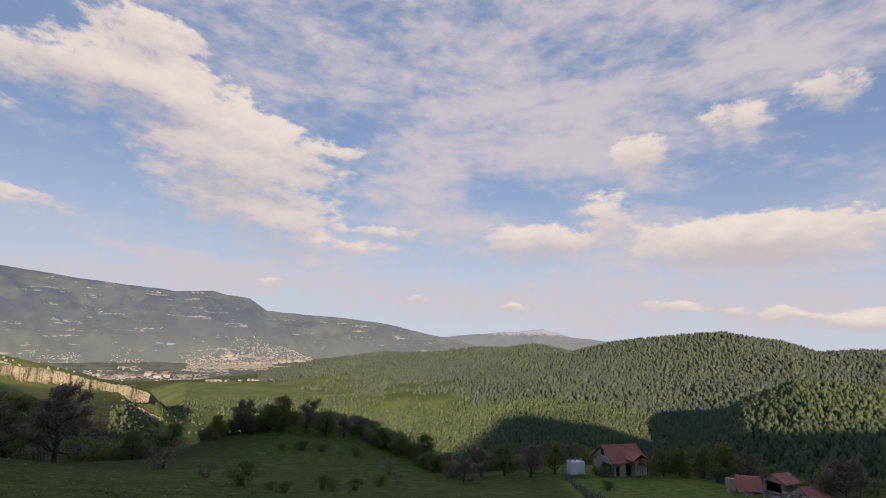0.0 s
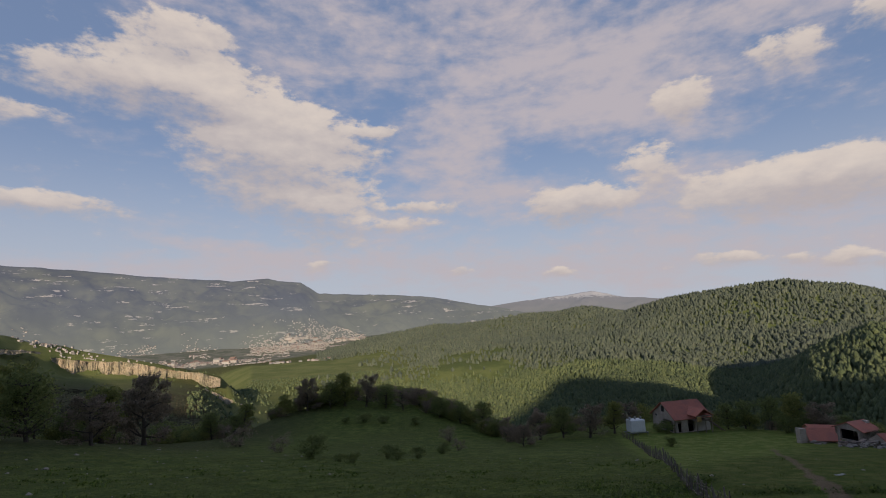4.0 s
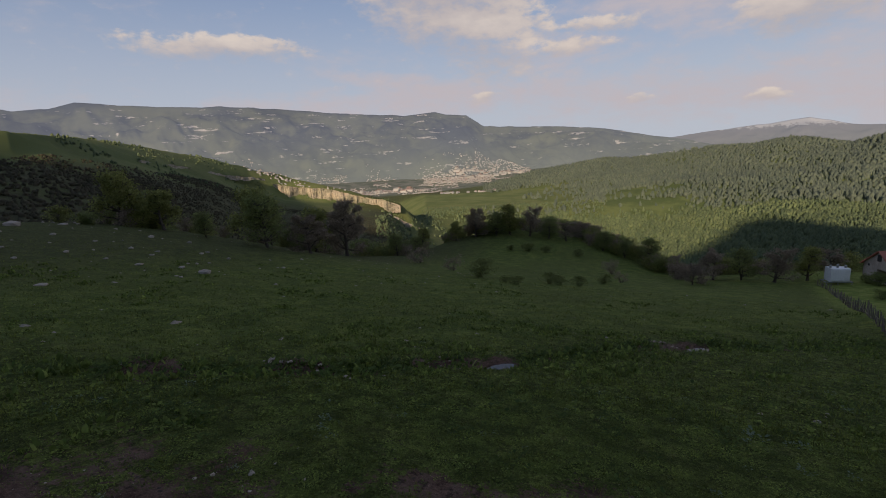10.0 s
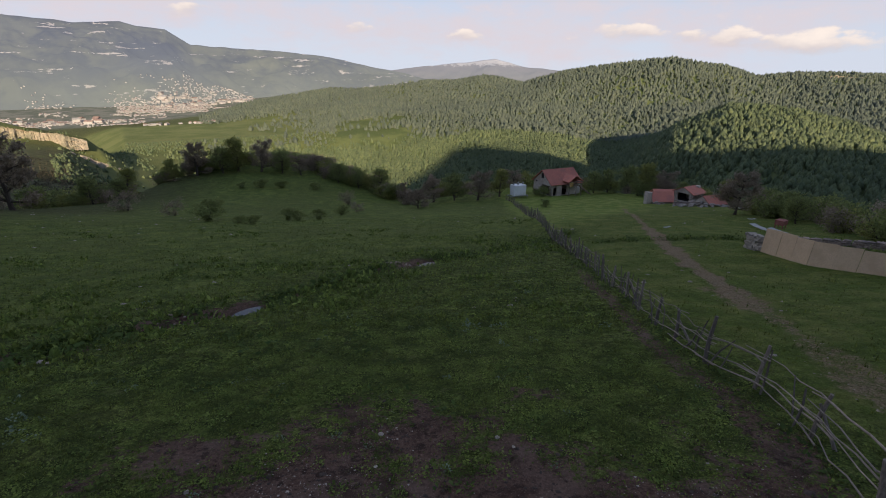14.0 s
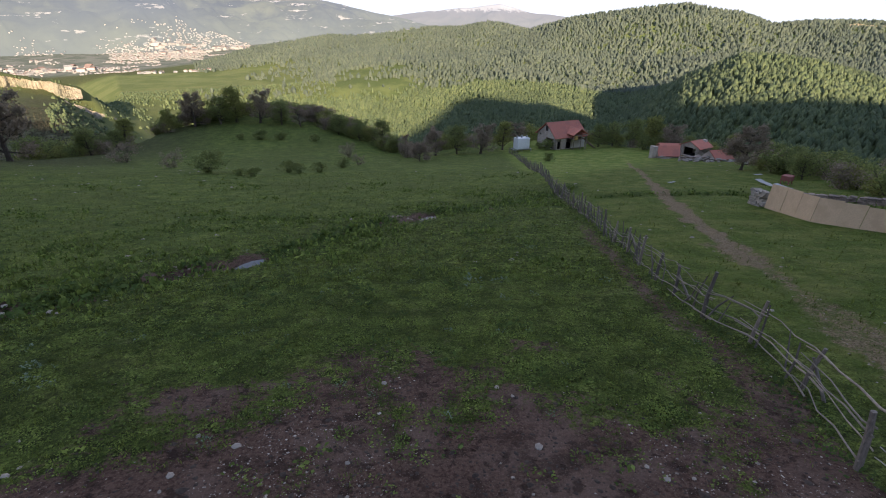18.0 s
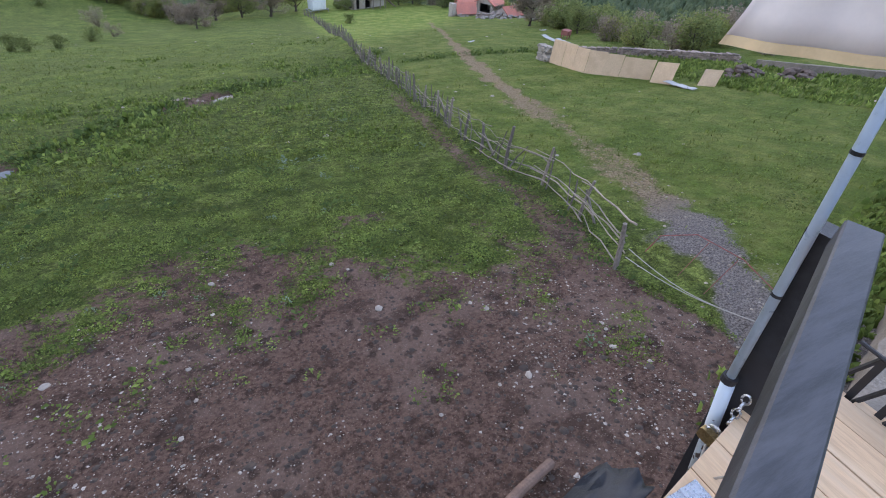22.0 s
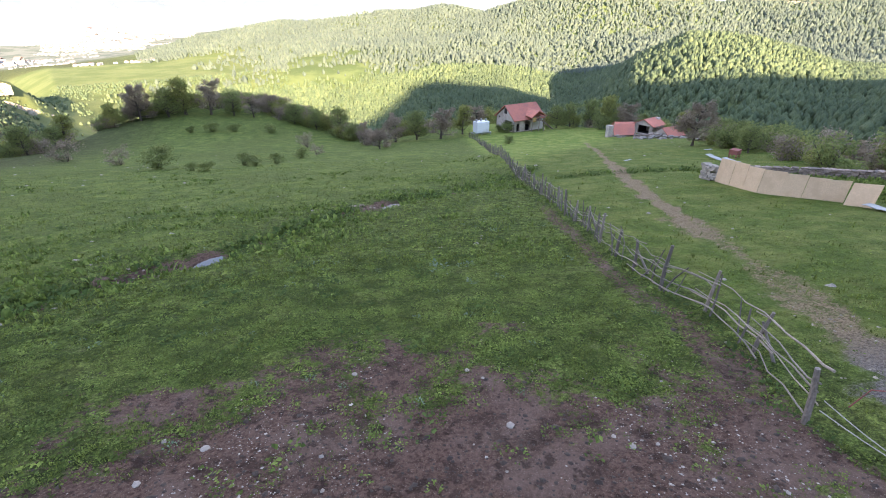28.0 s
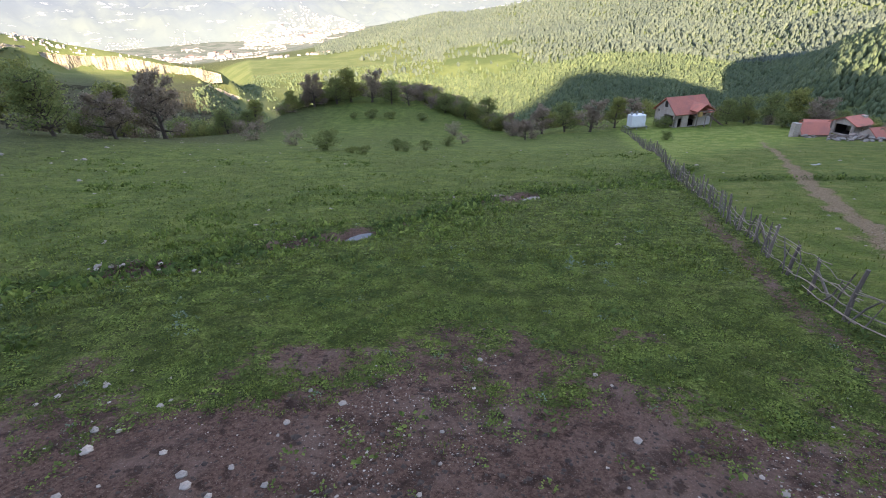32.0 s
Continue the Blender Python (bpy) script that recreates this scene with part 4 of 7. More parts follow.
CLIFF_TOP = ([-47, -43.3, -38.8, -35.7, -32.1, -30.0], [-1.9, -2.8, -3.3, -4.2, -5.0, -5.7], [830, 835, 835, 825, 800, 785])
make_cliff("cliff", "pale sunlit limestone cliff below a hilltop hamlet", -46.5, -30, CLIFF_TOP, 40, 220, 5)
make_cliff("cliff", "low broken rock band on a grassy slope", -57, -45, ([-57, -54.6, -50, -45], [0.55, 0.1, -1.0, -2.0], [556, 618, 722, 828]), 6.5, 90, 6)
make_cliff("cliff", "short pale rock band beside a gully", -31.5, -27.5, ([-31.5, -27.5], [-6.6, -8.6], [770, 740]), 8, 30, 8)
make_cliff("cliff", "pale cliff under the forested ridge", 41.5, 47.5, ([41.5, 44, 47.5], [-0.05, 0.25, 0.0], [1745, 1745, 1745]), 36, 70, 9)
make_cliff("cliff", "pale quarry scar at the foot of the ridge", -17.8, -14.2, ([-17.8, -14.2], [-3.9, -3.0], [1880, 1880]), 14, 40, 11)
make_cliff("cliff", "rock face showing through forest", 24.0, 31.0, ([24, 31], [0.35, 0.4], [1630, 1630]), 22, 60, 10)


def settle(name, label, count, spots, size, seed, materials):
    """Small houses, far off: a box and a ridged roof each."""
    g = random.Random(seed)
    v, f, mats = [], [], []
    for _ in range(count):
        az0, az1, r0, r1 = g.choice(spots)
        az, r = g.uniform(az0, az1), g.uniform(r0, r1)
        x, y = r * math.sin(radians(az)), r * math.cos(radians(az))
        if float(fbm(np.array([x]), np.array([y]), 160, 2, 77)[0]) < g.uniform(-0.35, 0.25):
            continue
        z = max(gz(x, y), float(range_z(np.array([az]), np.array([r]), RANGE, *RANGE_FORM)[0]) if r > 2860 else -999)
        w, d, h = size * g.uniform(0.6, 1.5), size * g.uniform(0.5, 0.9), size * g.uniform(0.3, 0.55)
        t = g.uniform(0, 3.14)
        c, s = math.cos(t), math.sin(t)

        def at(a, b, k):
            return (x + a * c - b * s, y + a * s + b * c, z + k)
        n = len(v)
        v += [at(-w / 2, -d / 2, -2), at(w / 2, -d / 2, -2), at(w / 2, d / 2, -2), at(-w / 2, d / 2, -2),
              at(-w / 2, -d / 2, h), at(w / 2, -d / 2, h), at(w / 2, d / 2, h), at(-w / 2, d / 2, h), at(-w / 2, 0, h * 1.45), at(w / 2, 0, h * 1.45)]
        f += [(n, n + 1, n + 5, n + 4), (n + 1, n + 2, n + 6, n + 5), (n + 2, n + 3, n + 7, n + 6), (n + 3, n, n + 4, n + 7),
              (n + 4, n + 5, n + 9, n + 8), (n + 6, n + 7, n + 8, n + 9)]
        mats += [0] * 4 + [1 + int(g.random() < 0.4)] * 2
    me = quick_mesh(name, np.array(v), np.array(f), mats)
    for m in materials:
        me.materials.append(m)
    return tagged(new(name, me), label, "town", kind="stuff")


HOUSE_WALL = plain("far_house_walls", (0.30, 0.285, 0.27), 0.9, 0.15, 0.1)
HOUSE_ROOF = plain("far_roofs_grey", (0.22, 0.215, 0.21), 0.8, 0.2, 0.1)
HOUSE_ROOF_RED = plain("far_roofs_red", (0.22, 0.15, 0.125), 0.8, 0.2, 0.1)
TOWN_MATTER = [HOUSE_WALL, HOUSE_ROOF, HOUSE_ROOF_RED]
settle("town", "town of pale houses spread over the valley floor", 5600,
       [(-36, -25, 1880, 2500), (-33, -23, 2200, 2700), (-27, -19, 2500, 3000), (-24, -15, 2650, 3150), (-21, -14.5, 2800, 3300), (-36.5, -30, 2000, 2200)], 6.5, 3, TOWN_MATTER)
settle("village", "village of pale houses on the far slope", 700, [(-34, -24, 2900, 3150), (-56, -46, 2950, 3200), (-44, -36, 2900, 3050)], 6.0, 6, TOWN_MATTER)
settle("warehouses", "long pale sheds along the valley floor", 130, [(-37, -27, 1930, 2250), (-24, -15, 2850, 3050)], 24, 7, TOWN_MATTER)
settle("hamlet", "small pale houses along the cliff top", 150, [(-47, -38, 826, 850), (-45, -34, 836, 862)], 2.3, 4, TOWN_MATTER)
settle("farm_sheds", "pale sheds at the edge of the valley meadow", 26, [(-25, -18.5, 1490, 1545)], 9, 5, TOWN_MATTER)


# ---- trees and bushes ----
def limb_path(rng, start, direction, length, steps=5, wander=0.25, lift=0.1):
    pts, d = [Vector(start)], Vector(direction).normalized()
    for _ in range(steps):
        d = (d + Vector((rng.uniform(-1, 1), rng.uniform(-1, 1), rng.uniform(-1, 1))) * wander + Vector((0, 0, lift))).normalized()
        pts.append(pts[-1] + d * length / steps)
    return pts


def leaf_cloud(rng, centres, count, spread, size):
    """Many small leaf sprays, each a bent pair of triangles, round the given centres."""
    g = np.random.default_rng(rng.randint(0, 10 ** 6))
    c = np.array([tuple(p) for p in centres])
    pick = c[g.integers(0, len(c), count)]
    off = g.normal(0, 1, (count, 3))
    off = off / np.linalg.norm(off, axis=1)[:, None] * (g.uniform(0, 1, (count, 1)) ** 0.45) * spread
    off[:, 2] *= 0.75
    p = pick + off
    a = g.normal(0, 1, (count, 3))
    a = a / np.linalg.norm(a, axis=1)[:, None]
    b = np.cross(a, g.normal(0, 1, (count, 3)))
    b = b / np.linalg.norm(b, axis=1)[:, None]
    s = size * g.uniform(0.6, 1.4, (count, 1))
    n = np.cross(a, b)
    v = np.stack([p - a * s, p - b * s * 0.55 + n * s * 0.25, p + a * s, p + b * s * 0.55 + n * s * 0.25], 1).reshape(-1, 3)
    i = np.arange(count)[:, None] * 4
    return v, np.hstack([i, i + 1, i + 2, i + 3])


def make_tree(label, leaf, height, seed, width=0.7, trunk=0.28, leaves=2600, bare=False, shrub=False, size=0.02):
    """A tree of unit height times height, standing at the origin: tapered trunk with limbs, and a crown of leaf sprays."""
    rng = random.Random(seed)
    root = thing("bush" if shrub else "tree", label, "bush" if shrub else "tree")
    wood, tips = Shape(), []
    stems = 4 if shrub else rng.choice((1, 1, 2))
    for s in range(stems):
        lean = Vector((rng.uniform(-1, 1), rng.uniform(-1, 1), 0)) * (0.9 if shrub else 0.16)
        stem = limb_path(rng, lean * (0.06 * height if shrub else 0.02), lean * 0.6 + Vector((0, 0, 1)), height * (0.62 if shrub else 0.72), 6, 0.10)
        r0 = height * (0.012 if shrub else 0.030 / math.sqrt(stems))
        wood.tube(stem, [r0 * (1 - 0.13 * i) for i in range(len(stem))], 4 if shrub else 6)
        if not shrub:
            wood.tube([stem[0] - Vector((0, 0, 0.2)), stem[0] + Vector((0, 0, 0.35))], [r0 * 1.6, r0], 7)
        for i in range(1, len(stem)):
            for _ in range(1 if shrub else 4):
                a = rng.uniform(0, 6.28)
                reach = height * width * 0.5 * rng.uniform(0.55, 1.05) * (1.05 - 0.10 * i)
                d = Vector((math.cos(a), math.sin(a), rng.uniform(0.1, 0.7)))
                path = limb_path(rng, stem[i], d, reach, 4, 0.22, 0.08)
                wood.tube(path, [r0 * 0.42, r0 * 0.33, r0 * 0.24, r0 * 0.15, r0 * 0.07], 3 if shrub else 4, False)
                tips += path[2:]
                for _ in range(1 if shrub else 3):
                    tw = limb_path(rng, path[rng.choice((2, 3))], d + Vector((rng.uniform(-1, 1), rng.uniform(-1, 1), rng.uniform(-0.2, 0.8))), reach * 0.4, 3, 0.3)
                    wood.tube(tw, [r0 * 0.15, r0 * 0.11, r0 * 0.07, r0 * 0.03], 3, False)
                    tips += tw[2:]
        tips.append(stem[-1])
        if shrub:
            tips += stem[1:3] + [p * 0.5 for p in stem[2:5]]
    part("trunk", wood, BARK, root)
    v, f = leaf_cloud(rng, tips, leaves, height * ((0.085 if bare else 0.125) + (0.045 if shrub else 0.0)), height * size)
    v[:, 2] = np.maximum(v[:, 2], height * 0.02)
    me = quick_mesh("crown", v, f)
    me.materials.append(leaf)
    part("crown", me, leaf, root)
    return root


def plant(template, spots, base_height, seed, group, sink=0.1, grow=1.45):
    """Copies of a tree at (x, y, height); the template itself takes the first spot."""
    rng = random.Random(seed)
    for i, (x, y, h) in enumerate(spots):
        k = h * grow / base_height
        m = pose(x, y, gz(x, y) - sink * k, 0, 0, rng.uniform(0, 360)) @ Matrix.Diagonal((k * rng.uniform(0.95, 1.25), k * rng.uniform(0.95, 1.25), k, 1))
        if i == 0:
            template.matrix_basis = m
            tagged(template, group=group)
        else:
            copy_thing_at(template, m, group)


def copy_thing_at(template, m, group):
    made = copy_thing(template, Matrix())
    made.matrix_basis = m
    return tagged(made, group=group)


OLIVE_A = [(-55.8, 128.9, 4.6), (-41.5, 135.9, 7.5), (25.1, 107.9, 5.4), (58.7, 102.6, 6.2), (60.9, 79.6, 4.0), (-61.0, 116.7, 5.4)]
OLIVE_B = [(-69.7, 82.5, 10.0), (-74.0, 51.0, 6.6), (-80.0, 47.7, 8.8), (-73.3, 69.0, 11.0)]
BROWN_A = [(-35.3, 135.4, 7.0), (-24.5, 133.3, 4.4), (-20.6, 136.5, 4.2), (2.2, 112.2, 3.4), (9.5, 106.8, 5.2), (19.2, 103.7, 5.4), (29.8, 112.0, 4.6), (59.6, 98.4, 5.0)]
BROWN_B = [(48.2, 60.6, 5.6), (-62.6, 84.0, 11.4), (-53.2, 61.4, 5.9), (5.1, 92.9, 3.6), (-51.2, 132.8, 8.0)]
DARK_A = [(-45.2, 134.4, 5.8), (-29.6, 134.6, 4.8), (-13.9, 126.6, 4.0), (-8.4, 122.7, 3.4), (-2.5, 119.9, 5.1), (14.3, 106.6, 5.2), (48.6, 109.2, 4.2), (52.1, 109.3, 4.5), (57.0, 108.7, 5.5), (60.7, 92.7, 3.2)]
DARK_B = [(55.7, 64.6, 4.0), (49.5, 53.3, 3.4), (44.3, 46.3, 3.0), (-71.4, 76.8, 4.3), (-72.5, 72.5, 4.9), (-57.1, 56.0, 8.4), (-65.4, 51.8, 4.0), (-61.8, 104.1, 5.8), (-61.3, 113.0, 4.6), (-81.1, 2.8, 4.0), (-81.9, 6.3, 3.9)]
plant(make_tree("young green broadleaf tree on the pasture rim", LEAF_OLIVE, 6, 1), OLIVE_A, 6, 1, "green trees on the rim")
plant(make_tree("rounded olive-green tree with a dense crown", LEAF_OLIVE, 7, 2, 0.85, leaves=3400), OLIVE_B, 7, 2, "olive trees round the pasture", 0.1, 1.15)
plant(make_tree("leafless-looking reddish brown tree on the rim", LEAF_BROWN, 6, 3, 0.9, leaves=3200, bare=True, size=0.017), BROWN_A, 6, 3, "brown trees on the rim")
plant(make_tree("large spreading reddish brown tree coming into leaf", LEAF_BROWN, 8, 4, 1.1, leaves=6500, bare=True, size=0.016), BROWN_B, 8, 4, "spreading brown trees", 0.1, 1.2)
plant(make_tree("dark green broadleaf tree behind the pasture edge", LEAF_DARK, 5, 5, 0.9, leaves=2800), DARK_A, 5, 5, "dark trees on the rim")
plant(make_tree("shaded dark green tree with a full crown", LEAF_DARK, 5, 6, 1.0, leaves=3000), DARK_B, 5, 6, "shaded trees", 0.1, 1.15)
plant(make_tree("low dark green bush on the pasture", LEAF_DARK, 2, 7, 1.5, leaves=1500, shrub=True, size=0.035),
      [(-25.5, 66.1, 2.8), (-31.9, 119.7, 2.2), (-17.9, 60.9, 1.3), (-15.0, 68.2, 1.6), (-10.9, 69.5, 1.4), (-8.8, 79.5, 1.6), (-18.4, 117.4, 1.7), (-26.8, 118.8, 1.8), (-36.5, 119.4, 1.5),
       (-4.3, 117.9, 1.4), (-13.2, 67.5, 1.4), (-20.0, 62.5, 1.1), (-61.6, 109.3, 3.2)], 2, 7, "bushes on the pasture", 0.05, 1.35)
plant(make_tree("reddish bush with thin twigs on the pasture", LEAF_BROWN, 2.5, 8, 1.2, leaves=1000, shrub=True, bare=True, size=0.022),
      [(-46.8, 87.7, 3.8), (-6.2, 84.3, 1.8), (-9.1, 99.6, 2.9), (6.5, 96.0, 3.2), (-33.9, 76.2, 2.6)], 2.5, 8, "reddish bushes", 0.05)
plant(make_tree("small clipped dark green bush on the lawn", LEAF_DARK, 1.4, 9, 1.3, leaves=1200, shrub=True, size=0.04), [(29.3, 87.0, 1.4)], 1.4, 9, "yard bushes", 0.02)


def thicket(seed):
    """Spots along the rim below the house, where bushes stand close together."""
    rng = random.Random(seed)
    spots = []
    for _ in range(52):
        az = rng.uniform(-9, 19)
        d = float(np.interp(az, *np.array(RIM, float).T)) + rng.uniform(0, 20)
        spots.append((d * math.sin(radians(az)), d * math.cos(radians(az)), rng.uniform(2.6, 5.2)))
    for _ in range(46):
        az = rng.uniform(-24, -8)
        d = float(np.interp(az, *np.array(RIM, float).T)) + rng.uniform(-4, 10)
        spots.append((d * math.sin(radians(az)), d * math.cos(radians(az)), rng.uniform(2.6, 4.8)))
    for _ in range(20):
        az = rng.uniform(-25, -7)
        d = float(np.interp(az, *np.array(RIM, float).T)) - rng.uniform(-6, 12)
        spots.append((d * math.sin(radians(az)), d * math.cos(radians(az)), rng.uniform(1.8, 4.2)))
    for _ in range(40):
        az = rng.uniform(-11, 3)
        d = float(np.interp(az, *np.array(RIM, float).T)) + rng.uniform(-10, 3)
        spots.append((d * math.sin(radians(az)), d * math.cos(radians(az)), rng.uniform(2.4, 4.4)))
    for _ in range(30):
        az = rng.uniform(28, 62)
        d = float(np.interp(az, *np.array(RIM, float).T)) + rng.uniform(2, 18)
        spots.append((d * math.sin(radians(az)), d * math.cos(radians(az)), rng.uniform(2.2, 4.6)))
    for az0, az1, near, far, count in ((19, 37, -4, 8, 26), (40, 62, -10, 6, 44)):
        for _ in range(count):
            az = rng.uniform(az0, az1)
            d = float(np.interp(az, *np.array(RIM, float).T)) + rng.uniform(near, far)
            spots.append((d * math.sin(radians(az)), d * math.cos(radians(az)), rng.uniform(2.0, 3.8)))
    for _ in range(36):
        az = rng.uniform(-64, -27)
        d = float(np.interp(az, *np.array(RIM, float).T)) + rng.uniform(-3, 9)
        spots.append((d * math.sin(radians(az)), d * math.cos(radians(az)), rng.uniform(1.8, 3.6)))
    for _ in range(30):
        az = rng.uniform(-62, -26)
        d = float(np.interp(az, *np.array(RIM, float).T)) + rng.uniform(3, 40)
        spots.append((d * math.sin(radians(az)), d * math.cos(radians(az)), rng.uniform(3.5, 7.5)))
    return spots


THICK = thicket(12)
plant(make_tree("crowded dark bush in the thicket below the rim", LEAF_DARK, 5, 11, 1.2, leaves=1200, shrub=True, size=0.031), THICK[0::3], 5, 11, "thicket below the rim", 0.3, 1.2)
plant(make_tree("brownish bush in the thicket below the rim", LEAF_BROWN, 5, 12, 1.1, leaves=1200, shrub=True, size=0.026), THICK[1::3], 5, 12, "thicket below the rim", 0.3, 1.2)
plant(make_tree("olive-green bush in the thicket below the rim", LEAF_OLIVE, 5, 13, 1.1, leaves=1200, shrub=True, size=0.031), THICK[2::3], 5, 13, "thicket below the rim", 0.3, 1.2)


# ---- the long pole fence ----
def make_fence():
    rng = random.Random(21)
    fence = thing("wooden_fence", "long rustic fence of grey weathered poles and branches", "fence")
    a = np.array(FENCE)
    seg = np.concatenate([[0], np.cumsum(np.hypot(np.diff(a[:, 0]), np.diff(a[:, 1])))])

    def at(s, up=0.0, side=0.0):
        x, y = np.interp(s, seg, a[:, 0]), np.interp(s, seg, a[:, 1])
        return Vector((x + side, y, gz(x, y) + up))
    stops, s = [float(q) for q in seg[:4]], float(seg[4])
    while s < seg[-1]:
        stops.append(s)
        s += rng.uniform(1.7, 2.4) if s < 32 else rng.uniform(2.0, 3.0)
    tops = []
    for i, s in enumerate(stops):
        h = rng.uniform(1.0, 1.3) if i % 3 else rng.uniform(1.3, 1.6)
        if i == 0:
            h = 1.15
        lean = Vector((rng.uniform(-0.16, 0.16), rng.uniform(-0.14, 0.14), 0))
        foot = at(s, -0.25)
        knee = at(s, h * 0.5) + lean * 0.5 + Vector((rng.uniform(-0.04, 0.04), rng.uniform(-0.04, 0.04), 0))
        top = at(s, h) + lean
        r = rng.uniform(0.042, 0.060)
        part("post", Shape().tube([foot, knee, top], [r * 1.1, r, r * 0.8], 7), WEATHERED, fence)
        if i in (1, 4, 7):
            brace = at(s - 0.5, 0.0, 0.35)
            part("brace", Shape().tube([brace, at(s, h * 0.75)], [r * 0.8, r * 0.6], 6), WEATHERED, fence)
        tops.append((s, h, lean))
    heights = (0.22, 0.46, 0.68, 0.86, 1.04)
    for i in range(len(stops) - 1):
        s0, h0, l0 = tops[i]
        s1, h1, l1 = tops[i + 1]
        far = s0 > 40
        for k, u in enumerate(heights if not far else heights[:3]):
            if k and rng.random() < 0.28:
                continue
            over = rng.uniform(0.15, 0.6)
            u0, u1 = u + rng.uniform(-0.12, 0.12), u + rng.uniform(-0.12, 0.12)
            side = rng.choice((-1, 1)) * 0.075
            n = 5
            pts = []
            for q in range(n + 1):
                t = -over / 2.0 + (1 + over) * q / n
                b = 0.07 if 0 < q < n else 0.02
                pts.append(at(s0 + (s1 - s0) * t, u0 + (u1 - u0) * t + rng.uniform(-b, b), side + rng.uniform(-b, b) * 0.6))
            r = rng.uniform(0.012, 0.023)
            part("rail", Shape().tube(pts, [r * (1.15 - 0.1 * q) for q in range(n + 1)], 6, True), PALE_WOOD, fence)
    # crossed sticks leaning on the far stretch and on the tangled middle
    sticks = Shape()
    for s in np.arange(3.0, seg[-1], 0.36):
        if s < 12 and rng.random() < 0.5:
            continue
        p = at(s + rng.uniform(-0.2, 0.2), -0.1, rng.uniform(-0.15, 0.15))
        q = at(s + rng.uniform(-0.7, 0.7), rng.uniform(0.7, 1.4), rng.uniform(-0.15, 0.15))
        mid = (p + q) / 2 + Vector((rng.uniform(-0.1, 0.1), rng.uniform(-0.1, 0.1), rng.uniform(-0.1, 0.1)))
        r = rng.uniform(0.018, 0.035)
        sticks.tube([p, mid, q], [r, r * 0.9, r * 0.6], 5, False)
    tagged(part("brushwood", sticks, WEATHERED, fence, "tangled grey branches woven through the rails"), kind="stuff")


make_fence()

ROPE = plain("pale_rope", (0.36, 0.32, 0.27), 0.9, 0.2, 40)
RUST = plain("rusty_red_bar", (0.27, 0.085, 0.07), 0.8, 0.3, 30, second=(0.20, 0.10, 0.08))


def spot(az, d, up=0.0):
    p = on_ground(az, d)
    return p + Vector((0, 0, up))


def make_gate():
    gate = thing("metal_gate", "bent rusty red bar gate hung between fence and wall", "gate")
    hinge, toe = Vector((7.35, 4.7, gz(7.35, 4.7))), Vector((7.95, 2.1, gz(7.95, 2.1)))
    a = hinge + Vector((0.35, -0.15, 0.55))
    top = [a, a + Vector((0.12, -0.1, 0.45)), a.lerp(toe, 0.25) + Vector((0.35, 0, 0.75)), a.lerp(toe, 0.6) + Vector((0.5, 0, 0.70)), a.lerp(toe, 0.88) + Vector((0.4, 0, 0.55)), toe + Vector((0.25, 0.02, 0.45)), toe + Vector((0.05, 0.05, 0.15)), toe]
    part("frame", Shape().tube(top, 0.011, 6), RUST, gate)
    for q in (0.34, 0.58):
        p = a.lerp(toe, q)
        part("bar", Shape().tube([p + Vector((0.42, 0, 0.68)), p + Vector((0.12, 0.1, -0.15))], 0.008, 5), RUST, gate)
    ropes = thing("rope_barrier", "two slack pale ropes from the fence post to the gate foot", "rope")
    for up, sag in ((0.62, 0.22), (0.40, 0.15)):
        pts = [hinge.lerp(toe, t) + Vector((0.0, 0, up * (1 - t) + 0.12 * t - sag * math.sin(math.pi * t))) for t in np.linspace(0, 1, 9)]
        part("rope", Shape().tube(pts, 0.010, 5), ROPE, ropes)


make_gate()


# ---- the house, the tank and the tumbledown huts ----
def wall_with_holes(sh, length, height, thick, holes, m):
    """An upright wall along x with rectangular openings (x0, x1, z0, z1) that go through it."""
    xs = sorted({0.0, length, *[h[0] for h in holes], *[h[1] for h in holes]})
    zs = sorted({0.0, height, *[h[2] for h in holes], *[h[3] for h in holes]})
    for i in range(len(xs) - 1):
        for k in range(len(zs) - 1):
            cx, cz = (xs[i] + xs[i + 1]) / 2, (zs[k] + zs[k + 1]) / 2
            if not any(h[0] < cx < h[1] and h[2] < cz < h[3] for h in holes):
                sh.box((xs[i], 0, zs[k]), (xs[i + 1], thick, zs[k + 1]), m)
    return sh


def slab(a, b, c, d, thick):
    """A roof plane from four corners, given counter-clockwise from above."""
    pts = [Vector(p) for p in (a, b, c, d)]
    n = (pts[1] - pts[0]).cross(pts[3] - pts[0]).normalized() * thick
    return Shape().add(pts + [p + n for p in pts], [(0, 3, 2, 1), (4, 5, 6, 7), (0, 1, 5, 4), (1, 2, 6, 5), (2, 3, 7, 6), (3, 0, 4, 7)])


